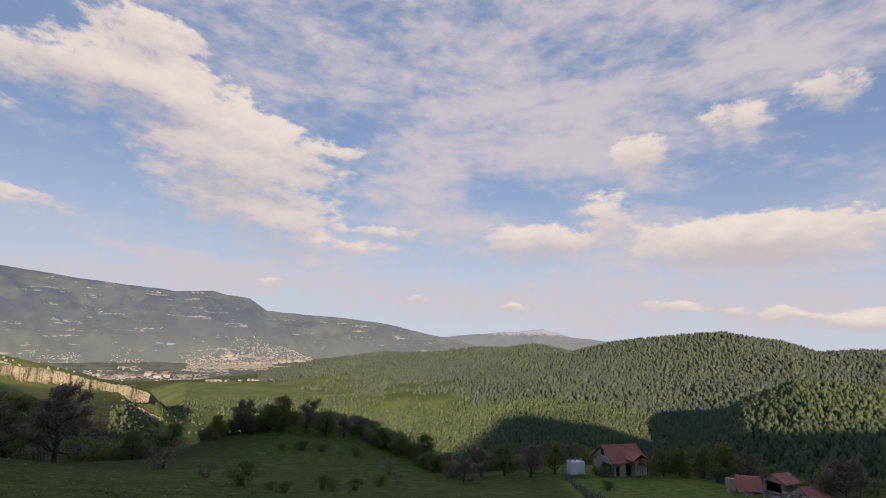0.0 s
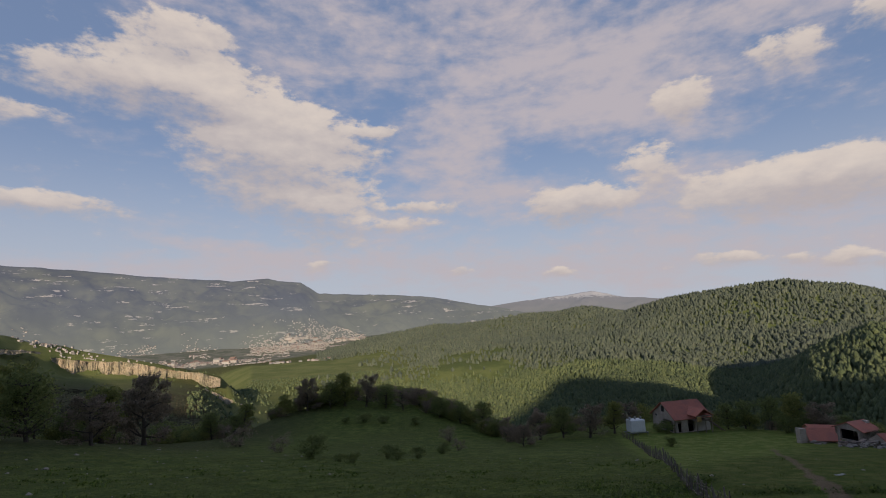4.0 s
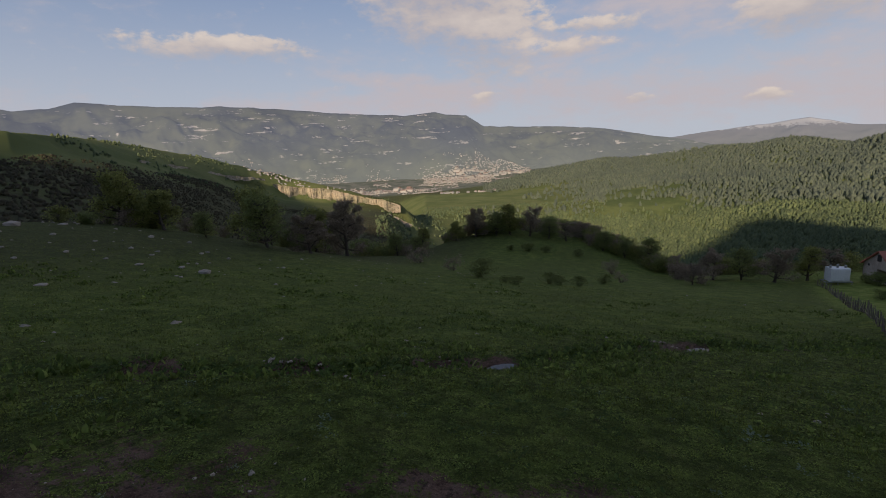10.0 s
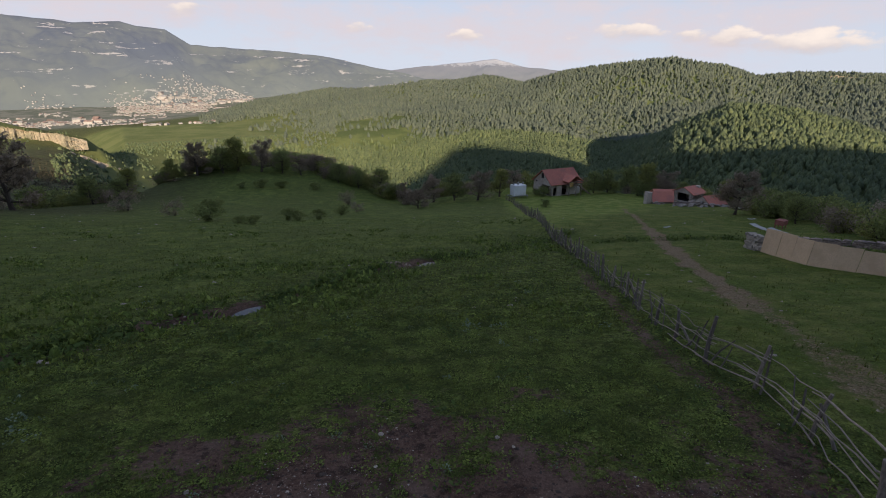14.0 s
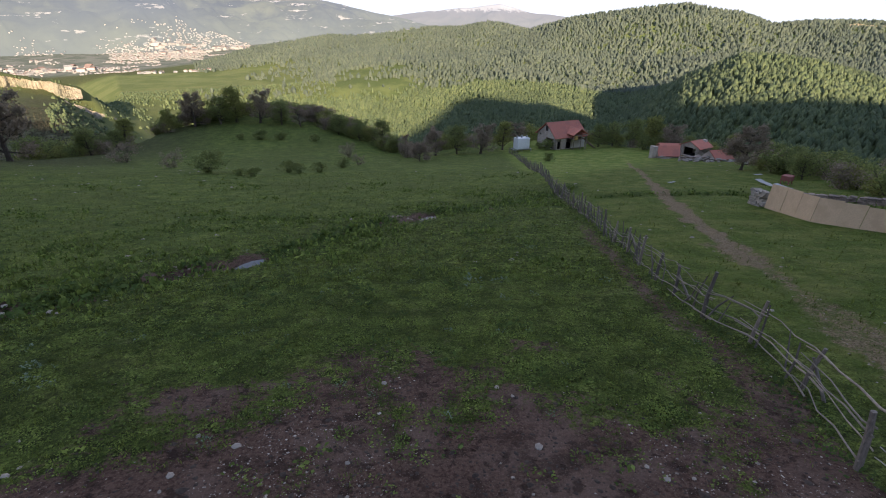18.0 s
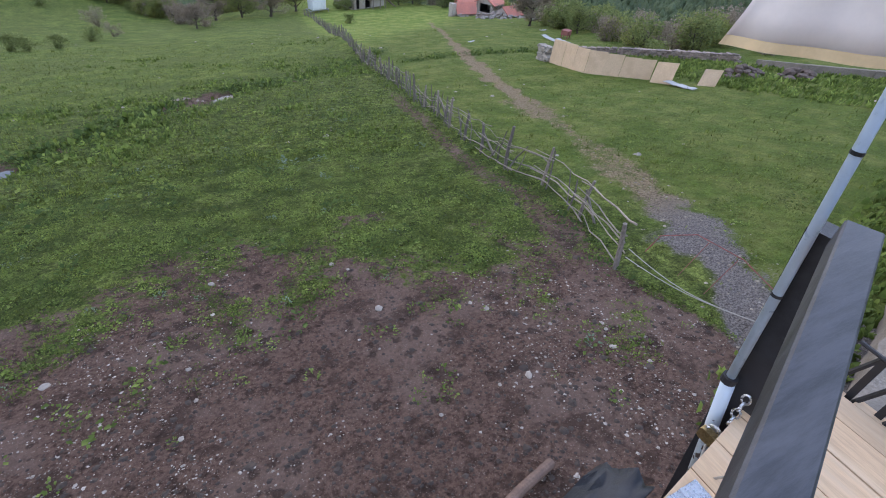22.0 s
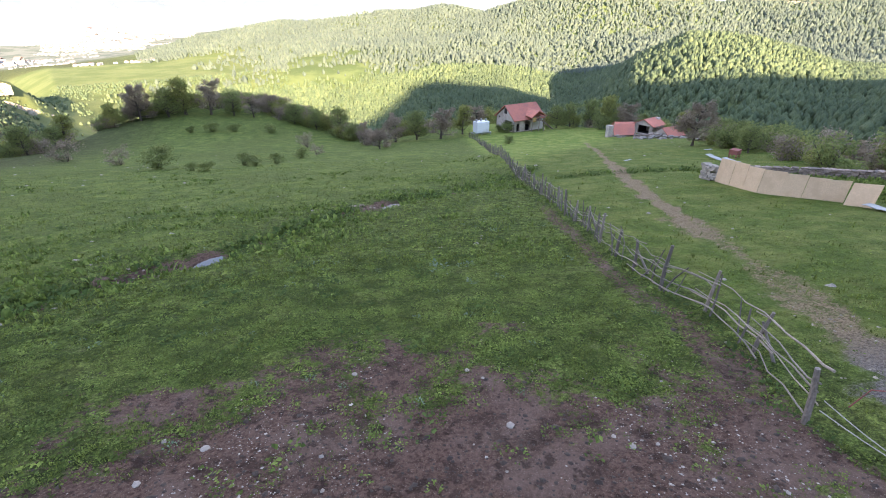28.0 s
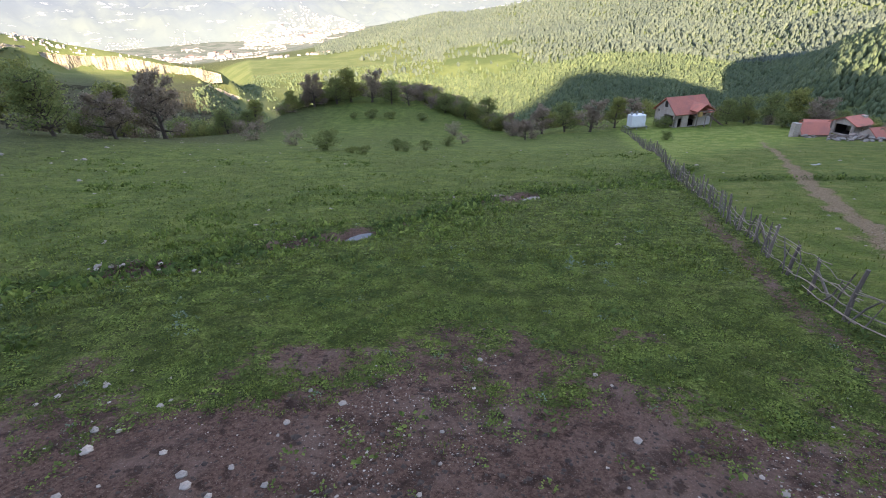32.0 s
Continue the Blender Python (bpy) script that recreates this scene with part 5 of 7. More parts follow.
def make_house():
    L, D, H, R = 8.4, 6.8, 2.9, 5.5
    x, y = 36.2, 104.2
    house = thing("stone_house", "unfinished rubble stone house with a red roof and open bays", "house", (x, y, gz(x, y) - 0.1), 19.0)
    front = wall_with_holes(Shape(), L, H, 0.4, [(0.7, 1.7, 0.05, 2.1), (3.1, 4.6, 0.05, 2.6), (5.3, 6.0, 0.9, 2.2)], pose(0, 0, 0))
    part("front_wall", front, RUBBLE, house)
    part("right_front", Shape().box((4.9, -0.03, 0.1), (L, 0.0, 2.5)), PLASTER, house, "pale rendered panel")
    gable = wall_with_holes(Shape(), D, H, 0.4, [(0.7, 3.6, 0.05, 2.3)], pose(0.4, 0, 0, 0, 0, 90))
    gable.add([(0, 0, H), (0, D, H), (0, D / 2, R - 0.15), (0.4, 0, H), (0.4, D, H), (0.4, D / 2, R - 0.15)], [(0, 2, 1), (3, 4, 5), (0, 3, 5, 2), (1, 2, 5, 4), (0, 1, 4, 3)])
    part("gable_wall", gable, RUBBLE, house)
    # window and vent are dark panels on solid wall, put where shade would show
    part("gable_dark_panel", Shape().box((-0.03, D / 2 - 0.5, 3.7), (0.03, D / 2 + 0.45, 4.9)), SHADOWY, house, "dark panel in place of a window opening")
    part("vent", Shape().box((-0.03, D - 1.4, 2.5), (0.03, D - 1.0, 2.9)), SHADOWY, house)
    far_gable = Shape().box((L - 0.4, 0, 0), (L, D, H))
    far_gable.add([(L, 0, H), (L, D, H), (L, D / 2, R - 0.15), (L - 0.4, 0, H), (L - 0.4, D, H), (L - 0.4, D / 2, R - 0.15)], [(0, 1, 2), (3, 5, 4), (0, 2, 5, 3), (1, 4, 5, 2)])
    part("far_wall", far_gable, RUBBLE, house)
    part("back_wall", Shape().box((0, D - 0.4, 0), (L, D, H)), RUBBLE, house)
    part("floor", Shape().box((0.4, 0.4, 0), (L - 0.4, D - 0.4, 0.08)), SHADOWY, house)
    part("loft_floor", Shape().box((0.4, 0.4, H - 0.25), (L - 0.4, D - 0.4, H - 0.05)), SHADOWY, house)
    e = 0.45
    slope = (R - H) / (D / 2)
    ze = H - e * slope
    part("roof_front", slab((-0.4, -e, ze), (L + 0.3, -e, ze), (L + 0.3, D / 2, R), (-0.4, D / 2, R), 0.14), ROOF, house)
    part("roof_back", slab((L + 0.3, D + e, ze), (-0.4, D + e, ze), (-0.4, D / 2, R), (L + 0.3, D / 2, R), 0.14), ROOF, house)
    # cross gable over the stair, on two posts
    c0, c1, out = 3.6, 7.4, 2.0
    mid = (c0 + c1) / 2
    part("porch_roof_left", slab((c0 - 0.2, -out, 3.3), (mid, -out, 4.6), (mid, D / 2 - 0.6, 4.6), (c0 - 0.2, 0.4, 3.3), 0.12), ROOF, house)
    part("porch_roof_right", slab((mid, -out, 4.6), (c1 + 0.2, -out, 3.3), (c1 + 0.2, 0.4, 3.3), (mid, D / 2 - 0.6, 4.6), 0.12), ROOF, house)
    part("porch_tie", Shape().box((c0, -out + 0.1, 3.25), (c1, -out + 0.25, 3.42)), TIMBER, house)
    part("landing", Shape().box((c0, -out + 0.1, 2.35), (c1 - 0.6, 0, 2.5)), TIMBER, house)
    for px in (c0 + 0.1, mid + 0.2, c1 - 0.2):
        part("porch_post", Shape().tube([(px, -out + 0.18, 0), (px + 0.05, -out + 0.18, 3.3)], [0.11, 0.09], 7), PALE_WOOD, house)
    part("railing", Shape().box((c0, -out + 0.12, 3.0), (mid, -out + 0.18, 3.08)).box((c0 + 0.8, -out + 0.12, 2.5), (c0 + 0.86, -out + 0.18, 3.0)), TIMBER, house)
    stair = thing("wooden_stair", "long plank stair leaning against the stone house", "stair", (x, y, gz(x, y) - 0.1), 19.0)
    for side in (-out + 0.1, -out + 0.8):
        part("stringer", Shape().tube([(c1 - 0.9, side, 2.5), (c1 + 2.7, side, 0.0)], 0.09, 5), TIMBER, stair)
    for k in range(10):
        q = (k + 0.5) / 10
        part("tread", Shape().box((c1 - 0.9 + 3.6 * q - 0.14, -out + 0.05, 2.5 - 2.5 * q), (c1 - 0.9 + 3.6 * q + 0.14, -out + 0.85, 2.55 - 2.5 * q)), TIMBER, stair)
    tub = Shape().box((2.2, -0.8, 1.3), (3.0, -0.2, 2.2))
    single("hanging_cloth", tub, plain("ochre_cloth", (0.34, 0.22, 0.08), 0.9, 0.25, 5), "ochre cloth hung on the porch of the house", "cloth", at=None).matrix_basis = pose(x, y, gz(x, y) + 1.2, 0, 0, 19.0) @ pose(1.5, -1.4, -0.2)


make_house()
plant(make_tree("dark shrub against the stone house wall", LEAF_DARK, 2, 31, 1.2, leaves=900, shrub=True, size=0.04), [(34.6, 104.4, 2.2), (33.6, 106.8, 1.5)], 2, 31, "shrubs by the house", 0.02)


def make_tank():
    x, y = 28.6, 104.6
    t = thing("water_tank", "white box-shaped water trailer on legs with three small tanks on top", "water tank", (x, y, gz(x, y)), 14.0)
    part("body", Shape().bevel_box((-1.5, -1.0, 0.65), (1.5, 1.0, 3.05), 0.12), WHITE_METAL, t)
    for rx in (-1.5, -0.5, 0.5, 1.44):
        part("rib", Shape().box((rx, -1.03, 0.7), (rx + 0.06, -1.0, 3.0)), WHITE_METAL, t)
    part("frame", Shape().box((-2.2, -0.95, 0.5), (2.2, -0.8, 0.64)).box((-2.2, 0.8, 0.5), (2.2, 0.95, 0.64)).box((-2.2, -0.95, 0.5), (-2.05, 0.95, 0.64)).box((2.05, -0.95, 0.5), (2.2, 0.95, 0.64)), GREY_METAL, t)
    for lx in (-2.0, -0.2, 2.0):
        for ly in (-0.88, 0.88):
            part("leg", Shape().tube([(lx, ly, -0.2), (lx, ly, 0.55)], 0.06, 6), GREY_METAL, t)
    for k, (lx, h) in enumerate(((-1.2, 0.75), (-0.05, 0.95), (1.2, 0.7))):
        part("top_tank", Shape().tube([(lx, 0, 3.04), (lx, 0, 3.06 + h * 0.5), (lx, 0, 3.08 + h * 0.65)], [0.2, 0.2, 0.09], 10), WHITE_SHEET, t, "small pale tank", True)


make_tank()


def rubble_heap(name, label, cx, cy, rx, ry, count, size, seed, group="", material=LIMESTONE):
    rng = random.Random(seed)
    sh = Shape()
    for _ in range(count):
        a, q = rng.uniform(0, 6.28), math.sqrt(rng.random())
        x, y = cx + rx * q * math.cos(a), cy + ry * q * math.sin(a)
        sh.rock((x, y, gz(x, y) + (1 - q) * size * 1.2), size * rng.uniform(0.5, 1.4), rng, 0.6)
    return single(name, sh, material, label, "rubble", group, "stuff")


FIELDSTONE = plain("brown_fieldstone", (0.27, 0.215, 0.18), 0.95, 0.3, 5, bump=0.8, depth=0.03, second=(0.17, 0.135, 0.115), per_piece=0.35)


def dry_wall(name, label, line, height, thick, size, seed, material=LIMESTONE):
    """A dry stone wall: courses of separate uneven stones along a line."""
    rng = random.Random(seed)
    a = np.array(line, float)
    seg = np.concatenate([[0], np.cumsum(np.hypot(np.diff(a[:, 0]), np.diff(a[:, 1])))])
    root = thing(name, label, "wall")
    templates = [Shape().box((-0.5, -0.5, -0.5), (0.5, 0.5, 0.5), None, 0.13, rng).mesh("stone", material) for _ in range(7)]
    made = 0
    rest = Shape()
    courses = max(2, round(height / (size * 0.55)))
    for c in range(courses):
        s = rng.uniform(0, size)
        while s < seg[-1]:
            w = size * rng.uniform(0.7, 1.6)
            x, y = np.interp(s, seg, a[:, 0]), np.interp(s, seg, a[:, 1])
            dx, dy = np.interp(s + 0.1, seg, a[:, 0]) - x, np.interp(s + 0.1, seg, a[:, 1]) - y
            turn = math.degrees(math.atan2(dy, dx)) + rng.uniform(-9, 9)
            h = size * 0.55
            wob = rng.uniform(0.6, 1.0) if c == courses - 1 else 1.0
            m = pose(x + rng.uniform(-0.04, 0.04), y + rng.uniform(-0.04, 0.04), gz(x, y) - 0.05 + h * (c + 0.5), rng.uniform(-5, 5), rng.uniform(-5, 5), turn) @ Matrix.Diagonal((w, thick * rng.uniform(0.85, 1.15), h * wob * 1.08, 1))
            if made < 290:
                ob = new("stone", templates[made % 7])
                ob.parent, ob.matrix_basis = root, m
                made += 1
            else:
                rest.box((-0.5, -0.5, -0.5), (0.5, 0.5, 0.5), m, 0.0)
            s += w * 1.02
    if rest.v:
        tagged(part("more_stones", rest, material, root), kind="stuff")
    return root


def make_hut(name, label, x, y, turn, L, D, h0, h1, opening, roofs, gable=None):
    hut = thing(name, label, "hut", (x, y, gz(x, y) - 0.25), turn)
    walls = wall_with_holes(Shape(), L, h0, 0.45, [opening] if opening else [], pose(0, 0, 0))
    part("front_wall", walls, RUBBLE, hut)
    side = Shape().add([(0, 0, 0), (0, D, 0), (0, D, h0), (0, D / 2, h1), (0, 0, h0), (0.4, 0, 0), (0.4, D, 0), (0.4, D, h0), (0.4, D / 2, h1), (0.4, 0, h0)],
                       [(0, 4, 3, 2, 1), (5, 6, 7, 8, 9), (0, 5, 9, 4), (4, 9, 8, 3), (3, 8, 7, 2), (2, 7, 6, 1)])
    if gable:
        open_side = wall_with_holes(Shape(), D, h0, 0.4, [gable], pose(0.4, 0, 0, 0, 0, 90))
        open_side.add([(0, 0, h0), (0, D, h0), (0, D / 2, h1), (0.4, 0, h0), (0.4, D, h0), (0.4, D / 2, h1)], [(0, 2, 1), (3, 4, 5), (0, 3, 5, 2), (1, 2, 5, 4), (0, 1, 4, 3)])
        part("gable_wall", open_side, RUBBLE, hut)
    else:
        part("side_wall", side, RUBBLE, hut)
    part("side_wall", side.mesh("side_wall", RUBBLE), RUBBLE, hut, m=pose(L - 0.4, 0, 0))
    part("back_wall", Shape().box((0, D - 0.4, 0), (L, D, h0)), RUBBLE, hut)
    # dark floor and back sheet put the hut's inside shade into colour
    part("interior", Shape().box((0.42, 0.6, 0.02), (L - 0.42, D - 0.42, 0.06)).box((0.42, D - 0.5, 0), (L - 0.42, D - 0.42, h0)), SHADOWY, hut)
    e = 0.35
    ze = h0 - e * (h1 - h0) / (D / 2)
    if "front" in roofs:
        part("roof_front", slab((-0.3, -e, ze), (L + 0.3, -e, ze), (L + 0.3, D / 2, h1), (-0.3, D / 2, h1), 0.12), ROOF, hut)
    if "back" in roofs:
        part("roof_back", slab((L + 0.3, D + e, ze), (-0.3, D + e, ze), (-0.3, D / 2, h1), (L + 0.3, D / 2, h1), 0.12), ROOF, hut)
    return hut


make_hut("stone_hut", "low stone hut with a sagging red roof", 50.2, 85.0, -8, 3.7, 3.4, 0.9, 2.2, None, "front")
make_hut("stone_hut", "small stone hut with an open front and red roof", 53.2, 89.8, -14, 3.9, 2.8, 1.9, 2.5, (0.5, 3.2, 0.3, 1.8), "front back")
make_hut("stone_hut", "stone hut with a dark gable opening and red roof", 57.6, 84.4, 24, 3.8, 4.0, 1.9, 2.9, None, "front back", (0.7, 3.3, 0.2, 1.75))
make_hut("stone_hut", "half-collapsed hut with a slumped red roof", 56.4, 77.4, 14, 3.6, 3.2, 0.6, 1.7, None, "front")
single("chimney_stub", Shape().box((-0.5, -0.4, -0.3), (0.5, 0.4, 2.3), None, 0.08, random.Random(5)), RUBBLE, "rough grey stone pillar beside the low hut", "pillar").matrix_basis = pose(49.2, 85.6, gz(49.2, 85.6), 0, 0, 10)
single("chimney_stub", Shape().box((-0.4, -0.35, -0.3), (0.4, 0.35, 3.3), None, 0.06, random.Random(6)), RUBBLE, "short stone chimney at the hut roof", "pillar").matrix_basis = pose(60.2, 87.2, gz(60.2, 87.2), 0, 0, 30)
for k, (x0, y0, x1, y1) in enumerate(((51.5, 80.5, 55.5, 78.6), (55.0, 81.2, 57.0, 83.2), (60.5, 79.5, 64.5, 77.5))):
    dry_wall("ruined_wall", "low tumbled stone wall among the huts", [(x0, y0), ((x0 + x1) / 2 + 0.2, (y0 + y1) / 2), (x1, y1)], 0.8, 0.5, 0.45, 75 + k, FIELDSTONE)
rubble_heap("rubble", "heap of fallen building stones beside the huts", 56.0, 79.0, 5.5, 3.5, 150, 0.55, 61)
rubble_heap("rubble", "tumbled stones of a collapsed wall", 62.0, 78.0, 2.2, 2.0, 60, 0.6, 62)
rubble_heap("rubble", "stone debris against the low hut", 50.8, 85.0, 1.2, 1.6, 40, 0.5, 63)
for px, py, qx, qy, up, name in ((52.8, 82.6, 53.6, 83.6, 2.7, "pole"), (58.5, 75.6, 63.0, 79.0, 1.6, "beam"), (63.0, 77.0, 61.5, 79.0, 2.4, "beam"), (54.0, 78.5, 59.0, 79.6, 1.2, "beam")):
    single("roof_" + name, Shape().tube([(px, py, gz(px, py)), (qx, qy, gz(qx, qy) + up)], [0.12, 0.10], 6), PALE_WOOD, "loose timber leaning on the ruined huts", "timber", "loose timbers")


# ---- board fence, walls and sheets to the side of the track ----
def make_board_fence():
    rng = random.Random(33)
    fence = thing("board_fence", "leaning fence of raw chipboard panels on the grass", "fence")
    ends = [(25.6, 29.0), (25.2, 27.2), (24.8, 25.6), (24.6, 24.2), (25.0, 23.0), (25.4, 21.9), (25.8, 20.9), (26.1, 20.0)]
    tops = [1.74, 1.72, 1.64, 1.56, 1.45, 1.36, 1.3, 1.26]
    for i in range(len(ends) - 1):
        (x0, y0), (x1, y1) = ends[i], ends[i + 1]
        z0, z1 = gz(x0, y0) - 0.05, gz(x1, y1) - 0.05
        lean = rng.uniform(0.10, 0.15)
        h0, h1 = tops[i] + rng.uniform(-0.06, 0.06), tops[i + 1] + rng.uniform(-0.06, 0.06)
        g = 0.02 * (i % 2)
        a, b = Vector((x0 + g, y0, z0)), Vector((x1 + g, y1 + 0.02, z1))
        p = [a, b, b + Vector((lean, 0, h1)), a + Vector((lean, 0, h0))]
        t = Vector((0.018, 0, 0))
        part("panel", Shape().add(p + [q + t for q in p], [(0, 1, 2, 3), (4, 7, 6, 5), (0, 4, 5, 1), (1, 5, 6, 2), (2, 6, 7, 3), (3, 7, 4, 0)]), PLYWOOD, fence)
        if i % 2 == 0:
            part("stake", Shape().tube([a + Vector((0.15, 0, -0.2)), a + Vector((0.12 + lean, 0, h0 - 0.2))], 0.035, 5), TIMBER, fence)


def lone_panel(x0, y0, x1, y1, h, lean, label):
    a, b = Vector((x0, y0, gz(x0, y0) - 0.04)), Vector((x1, y1, gz(x1, y1) - 0.04))
    p = [a, b, b + Vector((lean, 0.05, h)), a + Vector((lean, 0.05, h))]
    t = Vector((0.02, 0, 0))
    ob = single("chipboard_panel", Shape().add(p + [q + t for q in p], [(0, 1, 2, 3), (4, 7, 6, 5), (0, 4, 5, 1), (1, 5, 6, 2), (2, 6, 7, 3), (3, 7, 4, 0)]), PLYWOOD, label, "panel", "loose panels")
    return ob


make_board_fence()
lone_panel(25.5, 19.5, 25.7, 18.2, 1.25, 0.25, "single raw chipboard panel standing at the fence end")
lone_panel(26.9, 17.3, 27.2, 16.4, 0.95, 0.30, "small chipboard panel propped among weeds")


def lying_sheet(x, y, turn, w, d, label, curl=0.12):
    sh = Shape()
    n = 8
    top = [[(-w / 2 + w * i / n, s * d / 2, 0.10 + curl * (i / n) ** 2 + 0.02 * math.sin(i * 2.1)) for i in range(n + 1)] for s in (-1, 1)]
    v = top[0] + top[1] + [(p[0], p[1], p[2] - 0.03) for p in top[0] + top[1]]
    k = n + 1
    f = [(i, i + 1, k + i + 1, k + i) for i in range(n)] + [(2 * k + i, 3 * k + i, 3 * k + i + 1, 2 * k + i + 1) for i in range(n)]
    f += [(i, 2 * k + i, 2 * k + i + 1, i + 1) for i in range(n)] + [(k + i, k + i + 1, 3 * k + i + 1, 3 * k + i) for i in range(n)]
    ob = single("sheet", sh.add(v, f), WHITE_SHEET, label, "sheet", "loose white sheets")
    ob.matrix_basis = pose(x, y, gz(x, y), 0, 8, turn)
    return ob


lying_sheet(25.5, 17.4, 96, 1.9, 0.55, "curled white sheet lying on the grass")
lying_sheet(37.9, 43.5, -85, 2.6, 0.7, "long white sheet lying behind the board fence", 0.3)
lying_sheet(37.6, 41.0, -75, 1.8, 0.6, "second white sheet lying behind the board fence", 0.2)
lying_sheet(43.1, 51.2, 10, 1.2, 0.3, "pale board lying on the grass")
lying_sheet(27.2, 43.0, 20, 0.9, 0.22, "pale board lying flat by the track")


dry_wall("stone_wall", "low dry stone wall at the edge of the grass", [(30.5, 32.0), (32.5, 30.0), (34.5, 27.0), (36.2, 23.6), (37.0, 21.4)], 0.72, 0.45, 0.30, 71, FIELDSTONE)
dry_wall("stone_wall", "short end of pale stone wall beside the boards", [(26.1, 30.9), (25.7, 29.2)], 1.15, 0.45, 0.36, 72)
wall_line = Shape()
pts = [(36.2, 19.6), (36.0, 16.2), (36.8, 13.0), (38.4, 10.0), (40.5, 5.0)]
for (x0, y0), (x1, y1) in zip(pts[:-1], pts[1:]):
    a, b = Vector((x0, y0, gz(x0, y0))), Vector((x1, y1, gz(x1, y1)))
    n = (b - a).cross(Vector((0, 0, 1))).normalized() * 0.14
    p = [a - n, b - n, b + n, a + n]
    up = Vector((0, 0, 0.45))
    wall_line.add([q - up for q in p] + [q + up for q in p], [(0, 1, 5, 4), (1, 2, 6, 5), (2, 3, 7, 6), (3, 0, 4, 7), (4, 5, 6, 7)])
single("low_wall", wall_line, CONCRETE, "low pale concrete wall along the yard edge", "wall")
BROWN_EARTH = plain("brown_earth_and_brush", (0.13, 0.095, 0.075), 1.0, 0.35, 6, bump=0.8, second=(0.085, 0.06, 0.05))
red_box = Shape().box((-0.6, -0.5, 0.5), (0.6, 0.5, 1.1)).box((-0.55, -0.45, 0), (-0.45, -0.35, 0.5)).box((0.45, -0.45, 0), (0.55, -0.35, 0.5)).box((-0.55, 0.35, 0), (-0.45, 0.45, 0.5)).box((0.45, 0.35, 0), (0.55, 0.45, 0.5))
single("hutch", red_box, RUST, "small rusty red hutch on legs in the weeds", "hutch").matrix_basis = pose(40.0, 43.5, gz(40.0, 43.5), 0, 0, 30) @ Matrix.Diagonal((0.85, 0.85, 0.8, 1))
rubble_heap("rubble", "brown brushwood and stone heap behind the boards", 32.0, 18.0, 1.6, 1.2, 40, 0.5, 65, material=BROWN_EARTH)
rubble_heap("rubble", "brown stone and earth heap in the weeds", 33.4, 15.4, 1.3, 1.1, 36, 0.5, 66, material=BROWN_EARTH)


# ---- the deck with its rail, flagpole and stair ----
BLACK_WOOD = plain("worn_black_paint", (0.046, 0.046, 0.050), 0.52, 0.45, 5, bump=0.25, second=(0.125, 0.120, 0.124), grain=(0.35, 2.2, 1), gloss=0.35)
BLACK_STEEL = plain("black_steel", (0.020, 0.020, 0.022), 0.5, 0.4, 6, gloss=0.4, second=(0.035, 0.03, 0.03))
DECK_WOOD = plain("new_pine_boards", (0.56, 0.375, 0.225), 0.7, 0.14, 3, bump=0.15, second=(0.62, 0.45, 0.30), grain=(9, 0.7, 1), per_piece=0.12)
POLE_PAINT = plain("pale_blue_pole", (0.42, 0.50, 0.58), 0.35, 0.08, 5, second=(0.36, 0.43, 0.50), gloss=0.5)
STEEL = plain("galvanised_steel", (0.55, 0.55, 0.56), 0.3, 0.15, 20, metal=1.0)
BRASS = plain("worn_brass", (0.45, 0.33, 0.16), 0.4, 0.3, 30, metal=1.0, second=(0.25, 0.18, 0.1))
BANNER = plain("cream_banner_cloth", (0.74, 0.64, 0.56), 0.9, 0.05, 3, bump=0.1, second=(0.70, 0.57, 0.50))
HEM = plain("yellowed_hem", (0.66, 0.47, 0.26), 0.9, 0.08, 6)
PRINT = plain("slate_blue_print", (0.20, 0.24, 0.33), 0.85, 0.08, 6)
TARP = plain("black_tarp", (0.035, 0.037, 0.042), 0.55, 0.3, 8, bump=0.6)
DECK_Z = 3.85


def peeling():
    """Pale paint flaking off dark bark-brown wood."""
    m, t, s = matter("peeling_paint")
    at = own(t)
    flake = maths(t, "ADD", noise_of(t, at, 16, 6, 0.7), maths(t, "MULTIPLY", node(t, "ShaderNodeSeparateXYZ", [(0, at)]).outputs[2], 0.42))
    mask = ramp(t, flake, 0.22, 0.28)
    col = blend(t, mask, blend(t, noise_of(t, at, 30), (0.05, 0.035, 0.03, 1), (0.14, 0.10, 0.085, 1)), (0.52, 0.57, 0.60, 1))
    put(t, s, colour=col, rough=ramp(t, mask, 0, 1, 0.9, 0.4), normal=relief(t, flake, 0.5, 0.01))
    return m


def deck_edge(x):
    return 0.20 + 0.18 * (x - 1.16)


